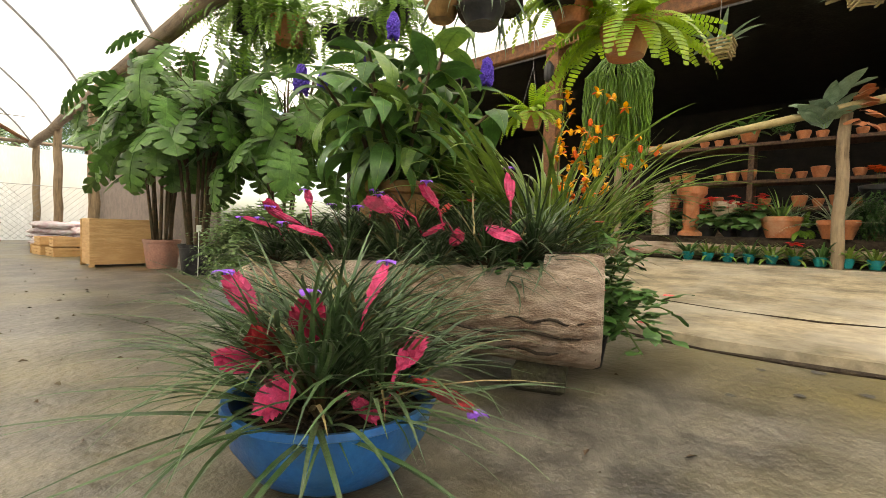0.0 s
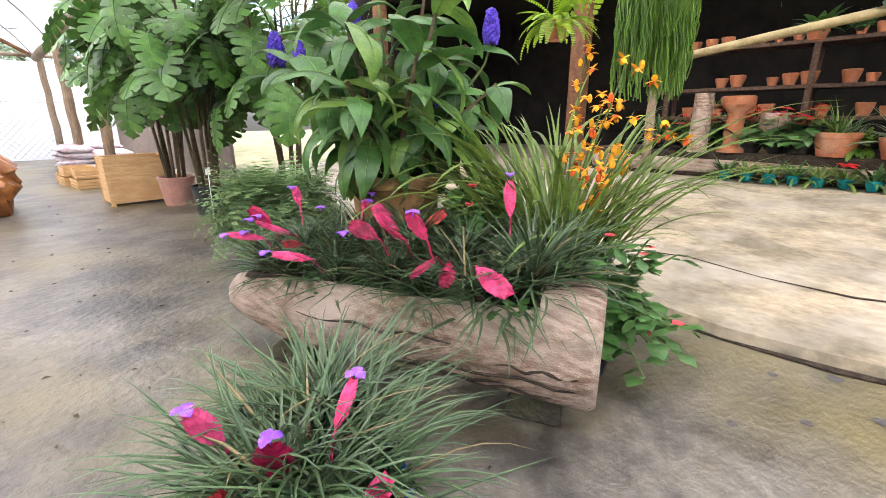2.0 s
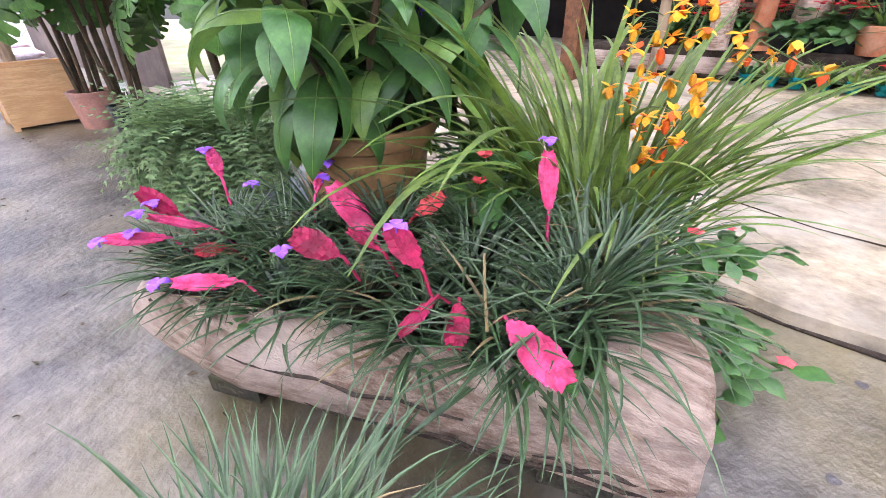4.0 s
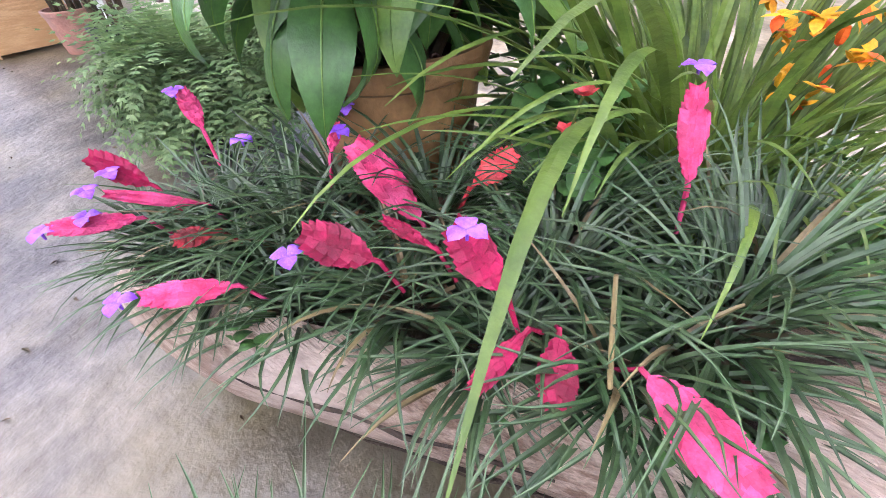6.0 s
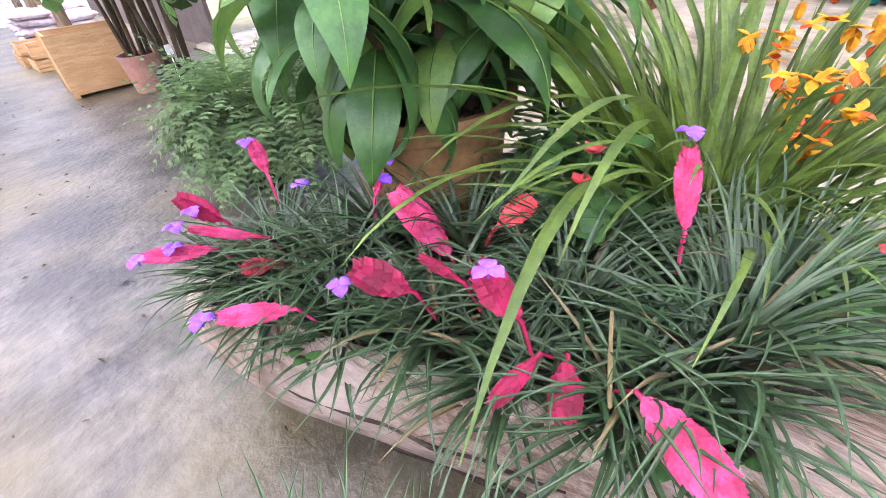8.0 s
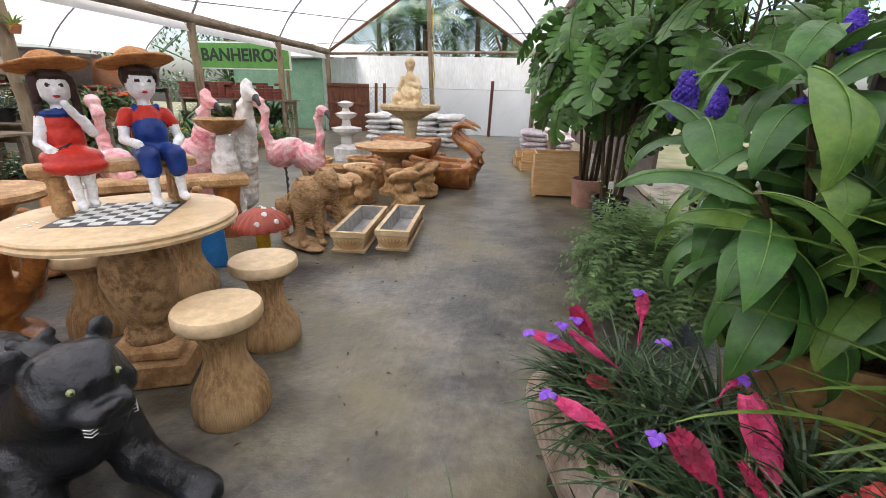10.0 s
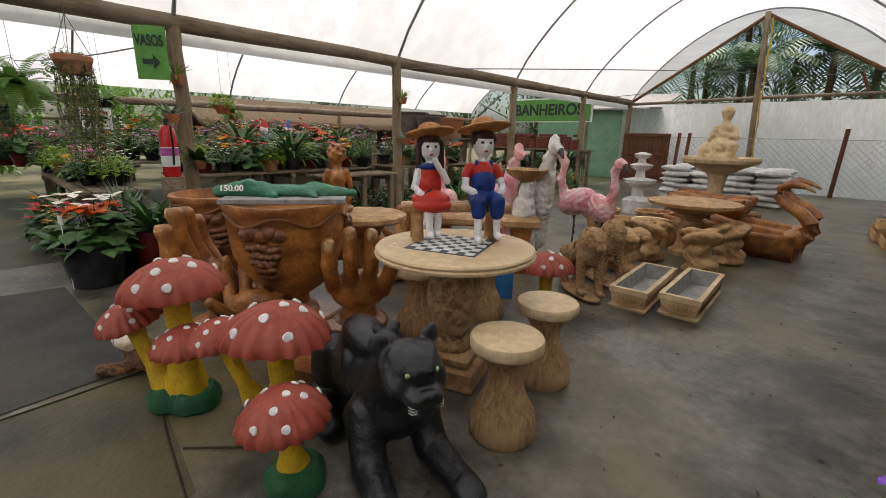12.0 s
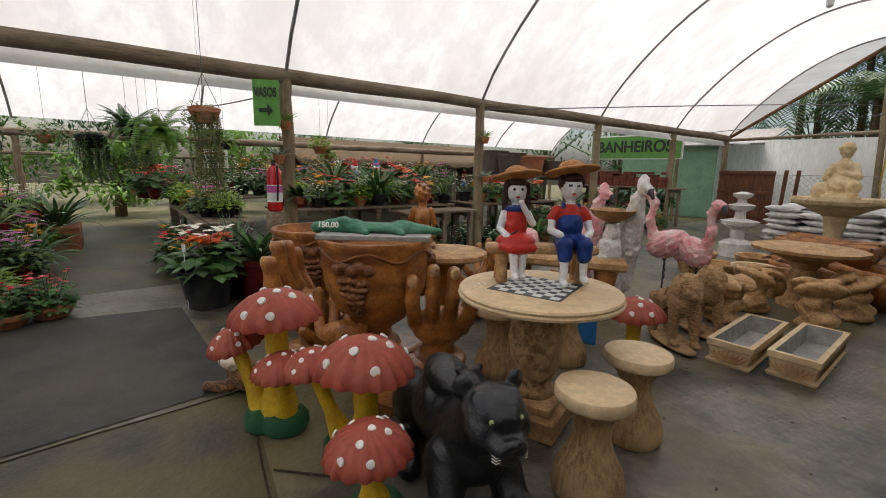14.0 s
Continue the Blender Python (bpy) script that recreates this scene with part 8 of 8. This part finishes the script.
for at, rz, L, W, H in (((-6.5, 4.2, 0.006), 90, 3.4, 0.9, 0.85), ((-6.3, 7.6, 0.006), 90, 2.6, 0.9, 0.85), ((-5.6, 5.1, 0.006), 90, 1.5, 0.6, 0.8), ((-8.2, 4.6, 0.006), 90, 5.0, 0.9, 0.95), ((-9.9, 5.2, 0.006), 90, 6.5, 0.9, 1.0), ((-7.6, 9.3, 0.006), 90, 3.2, 1.0, 1.4), ((-6.9, 13.3, 0.006), 0, 3.4, 0.8, 1.12), ((-11.6, 6.0, 0.006), 90, 8, 0.9, 1.0), ((-7.9, 1.75, 0.006), 0, 3.6, 0.8, 0.7), ((-11.5, 2.0, 0.006), 0, 2.6, 0.8, 0.75)):
    bench(at, rz, L, W, H)
fill(-6.85, -6.2, 2.7, 5.8, 0.856, 22, "the bench", 0.8, 1.25, 1)
fill(-6.6, -6.0, 6.5, 8.7, 0.856, 14, "the bench", 0.8, 1.2, 2)
fill(-8.5, -7.9, 2.4, 7.0, 0.956, 22, "the bench", 0.9, 1.3, 3)
fill(-10.2, -9.6, 2.2, 8.3, 1.006, 22, "the bench", 1.0, 1.5, 4)
fill(-11.9, -11.3, 2.4, 9.8, 1.006, 20, "the bench", 1.0, 1.7, 5)
fill(-9.4, -6.6, 1.45, 2.05, 0.706, 12, "the low bench", 0.8, 1.3, 6)
fill(-8.0, -5.0, 9.2, 12.6, 0.008, 26, "the floor", 1.0, 1.6, 7, [k for k in kinds if k[0] in ("bush", "big_strap", "lilies", "small_fern", "dragon")], "floor_plant")
fill(-8.4, -5.4, 12.9, 13.7, 0.45, 16, "the floor", 0.9, 1.4, 8, [k for k in kinds if k[0] in ("bush_dark", "big_strap", "lilies", "dragon")], "floor_plant")
fill(-6.9, -5.3, 3.2, 8.4, 0.008, 26, "the floor", 0.8, 1.15, 9, kinds, "floor_plant")
fill(-12.5, -5.2, -2.6, -0.9, 0.35, 36, "the side bed", 1.1, 1.9, 10, kinds, "bed_plant")
fill(-10.5, -5.6, -0.9, -0.45, 0.016, 16, "the path edge", 0.9, 1.5, 11, kinds, "floor_plant")
fill(-7.5, -4.9, -2.2, -0.7, 0.016, 22, "the side path", 1.2, 2.0, 21, [k for k in kinds if k[0] in ("bush", "bush_mix", "bush_dark", "small_fern", "big_strap", "bush_lime")], "floor_plant")
fill(-12.6, -10.2, 0.9, 1.8, 0.756, 10, "the far bench", 1.0, 1.6, 12)
fill(-7.6, -5.6, 1.1, 1.4, 0.016, 8, "the floor", 1.0, 1.4, 13, kinds, "floor_plant")
pb = thing("brick_planter", "square clay planter with dark strap leaves beside the path", "planter", "", (-9.4, -0.35, 0.008))
Shape().box((0, 0, 0.2), (0.8, 0.6, 0.4), 0, 0, 0.01).ob("box", "terracotta", pb)
f = new("foliage", F["big_strap"])
f.parent, f.location, f.scale = pb, (0, 0, 0.36), (1.6, 1.6, 1.5)
# large grey pots on the shelf
for x, y, r, h, mk in ((-7.9, 8.6, 0.42, 0.62, "greypot"), (-7.5, 9.6, 0.4, 0.5, "terracotta"), (-8.1, 9.5, 0.42, 0.6, "greypot"), (-7.4, 10.4, 0.34, 0.4, "greypot"), (-7.2, 8.5, 0.3, 0.5, "greypot")):
    solid(Shape().lathe(pot_profile(r, h, 0.78, 0.03, 0.03), 36), "large_pot", mk, "large empty %s pot on the high bench" % ("clay" if mk == "terracotta" else "grey"), "flower pot", "large pots", (x, y, 1.407))
# stacked red bricks
sb_me = Shape().box((0, 0, 0), (0.22, 0.11, 0.07), 0, 0, 0.004).data("brick", "brickred", False)
bst = thing("brick_stack", "stack of dark red clay bricks on a bench", "brick stack", "", (-7.0, 13.3, 1.126))
for i in range(13):
    for k in range(6):
        for j in range(2):
            if k > 3 and rnd.random() < 0.3:
                continue
            o = new("brick", sb_me)
            o.parent = bst
            o.matrix_local = pose(-1.5 + i * 0.24 + rnd.uniform(-0.012, 0.012), -0.15 + j * 0.14, 0.04 + k * 0.073, 0, 0, rnd.uniform(-5, 5))
# green building and thatched stall
gb = thing("green_outbuilding", "pale green plastered outbuilding behind the sign", "building", "", (-7.2, 18.2, 0))
Shape().box((0, 0, 1.3), (4.6, 1.6, 2.6), 0, 0, 0.02).ob("wall", "greenwall", gb, "", False)
rf = Shape()
rf.add([(-2.7, -1.1, 2.5), (2.7, -1.1, 2.5), (2.7, 0.9, 3.1), (-2.7, 0.9, 3.1), (-2.7, -1.1, 2.56), (2.7, -1.1, 2.56), (2.7, 0.9, 3.16), (-2.7, 0.9, 3.16)], [(0, 3, 2, 1), (4, 5, 6, 7), (0, 1, 5, 4), (1, 2, 6, 5), (2, 3, 7, 6), (3, 0, 4, 7)])
rf.ob("roof", "cement", gb, "", False)
thp = thing("thatched_stall", "straw-thatched stall with wooden shelves of figures", "stall", "", (-13.4, 9.6, 0))
rf = Shape()
for i in range(41):
    y = -4.5 + 9 * i / 40
    dz = 0.05 * math.sin(i * 2.1) + 0.03 * math.sin(i * 5.3)
    rf.v += [(0.9, y, 1.62 + dz), (0.2, y, 1.95 + 0.3 * dz), (-1.2, y, 2.5), (-1.2, y, 2.42), (0.85, y, 1.56 + dz)]
rf.f = [(i * 5 + j, i * 5 + (j + 1) % 5, i * 5 + 5 + (j + 1) % 5, i * 5 + 5 + j) for i in range(40) for j in range(5)]
rf.m = [0] * len(rf.f)
rf.ob("thatch_roof", "thatch", thp)
Shape().box((-1.2, 0, 1.2), (0.1, 9, 2.4)).ob("back_wall", "shelfwood", thp, "", False)
for y in (-4.3, -1.4, 1.5, 4.3):
    Shape().lathe([(0.06, 0), (0.055, 0.8), (0.06, 1.62)], 10, (0.75, y, 0)).ob("post", "post", thp)
for z in (0.8, 1.2):
    Shape().box((-0.3, 0, z), (0.9, 8.6, 0.05)).ob("shelf", "shelfwood", thp, "", False)
gn = [sculpt([("b", (0, 0, 0.12), (0.1, 0.09, 0.13), None, 0), ("b", (0, 0, 0.3), (0.075, 0.07, 0.08), None, 1), ("l", (0, 0, 0.36), (0, 0, 0.47), 0.065, 0.02, 2)], 0.016, 0.02).data("garden_figure", m3) for m3 in (["paint_blue", "skin", "cloth_red"], ["cloth_red", "skin", "signwhite"], ["yellow", "skin", "paint_blue"], ["skin", "skin", "hair"])]
for i in range(26):
    o = new("garden_figure", gn[i % 4])
    o.matrix_world = pose(-13.3 + 0.15 * (i % 3), 5.6 + i * 0.31, 1.225 if i % 2 else 0.825, 0, 0, 40 * i)
    tagged(o, "small painted garden figure on the stall shelf", "garden figure", "garden figures")
for x, y, z, k in ((-6.6, 3.6, 1.05, 0), (-6.5, 4.1, 1.05, 2)):
    o = new("garden_figure", gn[k])
    o.matrix_world = pose(x - 1.9, y + 1.3, z + 0.1, 0, 0, -60) @ Matrix.Scale(1.2, 4)
    tagged(o, "small painted garden figure among the flowers", "garden figure", "garden figures")
ns = thing("notice_board", "small white notice board with red heading bar", "sign", "", (-10.4, 2.4, 1.65), 70)
Shape().box((0, 0, 0), (0.5, 0.02, 0.4), 0, 0, 0.003).ob("board", "signwhite", ns, "", False)
for z, w, mk in ((0.12, 0.4, "ext_red"), (0.02, 0.36, "signtext"), (-0.06, 0.3, "signtext")):
    Shape().box((0, -0.013, z), (w, 0.004, 0.05), 0, 0, 0).ob("text_bar", mk, ns, "", False)
Shape().tube([(0, 0.015, -1.65), (0, 0.015, 0.15)], 0.02, 8).ob("stake", "timber", ns)
# white price stakes
for x, y, h in ((2.0, 5.38, 0.5), (-4.35, 1.0, 0.62), (-8.6, -0.55, 0.5), (-8.9, -0.7, 0.45)):
    t = thing("plant_label", "white plastic plant label on a thin stake", "label", "plant labels", (x, y, 0.016))
    Shape().tube([(0, 0, 0), (0.01, 0, h)], 0.005, 5).ob("stake", "signwhite", t)
    Shape().box((0.01, 0, h + 0.04), (0.06, 0.006, 0.08), 0.4, 0, 0.001).ob("tag", "signwhite", t, "", False)

# ---- trees and palms outside ----
structure(Shape().box((3.3, 12.6, 1.4), (0.06, 9.0, 2.8)), "wall_side", "greypot", "dull grey-brown side wall behind the stored goods", "wall")


def palm(at, H, seed):
    rg = random.Random(seed)
    t = thing("palm_tree", "tall palm with long feathery fronds behind the hall", "tree", "palms behind the hall", at)
    Shape().tube([(0, 0, 0), (0.1, 0, H * 0.5), (0.05, 0, H)], [0.16, 0.12, 0.1], 10).ob("trunk", "stalk", t)
    sh = Shape()
    for i in range(20):
        az, el, L = i * 2.4, rg.uniform(-0.2, 1.2), rg.uniform(2.0, 3.0)
        p = Vector((0.05, 0, H))
        dr = rg.uniform(1.2, 2.0)
        for k in range(22):
            s = k / 22
            e = el - dr * s
            d = Vector((math.cos(az) * math.cos(e), math.sin(az) * math.cos(e), math.sin(e)))
            side = Vector((-math.sin(az), math.cos(az), 0))
            w = 0.65 * math.sin(math.pi * (0.2 + 0.75 * s))
            for sg in (1, -1):
                tip = p + side * sg * w + d * 0.25 + Vector((0, 0, -0.35 * w))
                sh.add([p, p + d * 0.05, tip, (p + tip) / 2 - d * 0.03], [(0, 1, 2, 3)])
            p = p + d * L / 22
    sh.ob("crown", "far", t, "", False)


for i, (x, y, H) in enumerate(((-2.6, 20.0, 4.0), (-0.5, 20.6, 4.4), (1.6, 20.2, 3.9), (-4.8, 21, 4.5), (-7.5, 21.5, 4.4), (0.6, 22.5, 5.8), (-3.4, 22.5, 6.0), (3.6, 21, 4.6), (-10.5, 22, 4.6))):
    palm((x, y, 0), H, i)


def leafy_tree(at, H, R, seed, mk="far"):
    rg = random.Random(seed)
    t = thing("tree", "leafy tree at the edge of the nursery", "tree", "trees round the nursery", at)
    Shape().tube([(0, 0, 0), (0.1, 0.05, H * 0.4), (0, 0, H * 0.7)], [0.16, 0.12, 0.06], 8).ob("trunk", "stalk", t)
    sh = Shape()
    cl = [(rg.gauss(0, R * 0.45), rg.gauss(0, R * 0.45), H * rg.uniform(0.25, 1.0), R * rg.uniform(0.2, 0.42)) for _ in range(20)]
    for c in cl:
        sh.tube([(0, 0, H * 0.35), c[:3]], 0.025, 4)
        for k in range(75):
            v = Vector((rg.gauss(0, 1), rg.gauss(0, 1), rg.gauss(0, 0.8))).normalized() * c[3] * rg.random() ** 0.4
            sh.blade((c[0] + v.x, c[1] + v.y, c[2] + v.z), rg.uniform(0, 6.28), rg.uniform(-0.9, 0.7), rg.uniform(0.14, 0.3), rg.uniform(0.07, 0.13), 0.6, 2, "leaf")
    sh.ob("crown", mk, t)


for i, (x, y, H, R, mk) in enumerate(((-20, -3, 4, 2.2, "fern"), (-20.5, 1, 4.5, 2.4, "far"), (-20, 5, 4, 2.2, "fern"), (-20.5, 9, 4.4, 2.4, "far"), (-19, 13, 4, 2.2, "far"), (-16, -4.5, 3.4, 2.0, "far"), (-13.8, -4, 3, 1.8, "fern"), (-14.5, 3.6, 2.6, 1.4, "fern"), (-14.8, 0.6, 2.4, 1.3, "fern"), (-15, 19, 5, 2.6, "far"), (-11, 19.5, 5, 2.6, "far"), (4.5, 19, 5, 2.4, "far"), (-5, 24, 7.5, 3.4, "far"), (1, 25, 8, 3.6, "far"), (-1.8, 23.5, 7, 3.2, "far"), (5, 24, 7, 3.2, "far"), (-10, 24, 7, 3.2, "far"), (-16.5, 7, 3.2, 1.8, "far"))):
    leafy_tree((x, y, 0), H, R, 40 + i, mk)
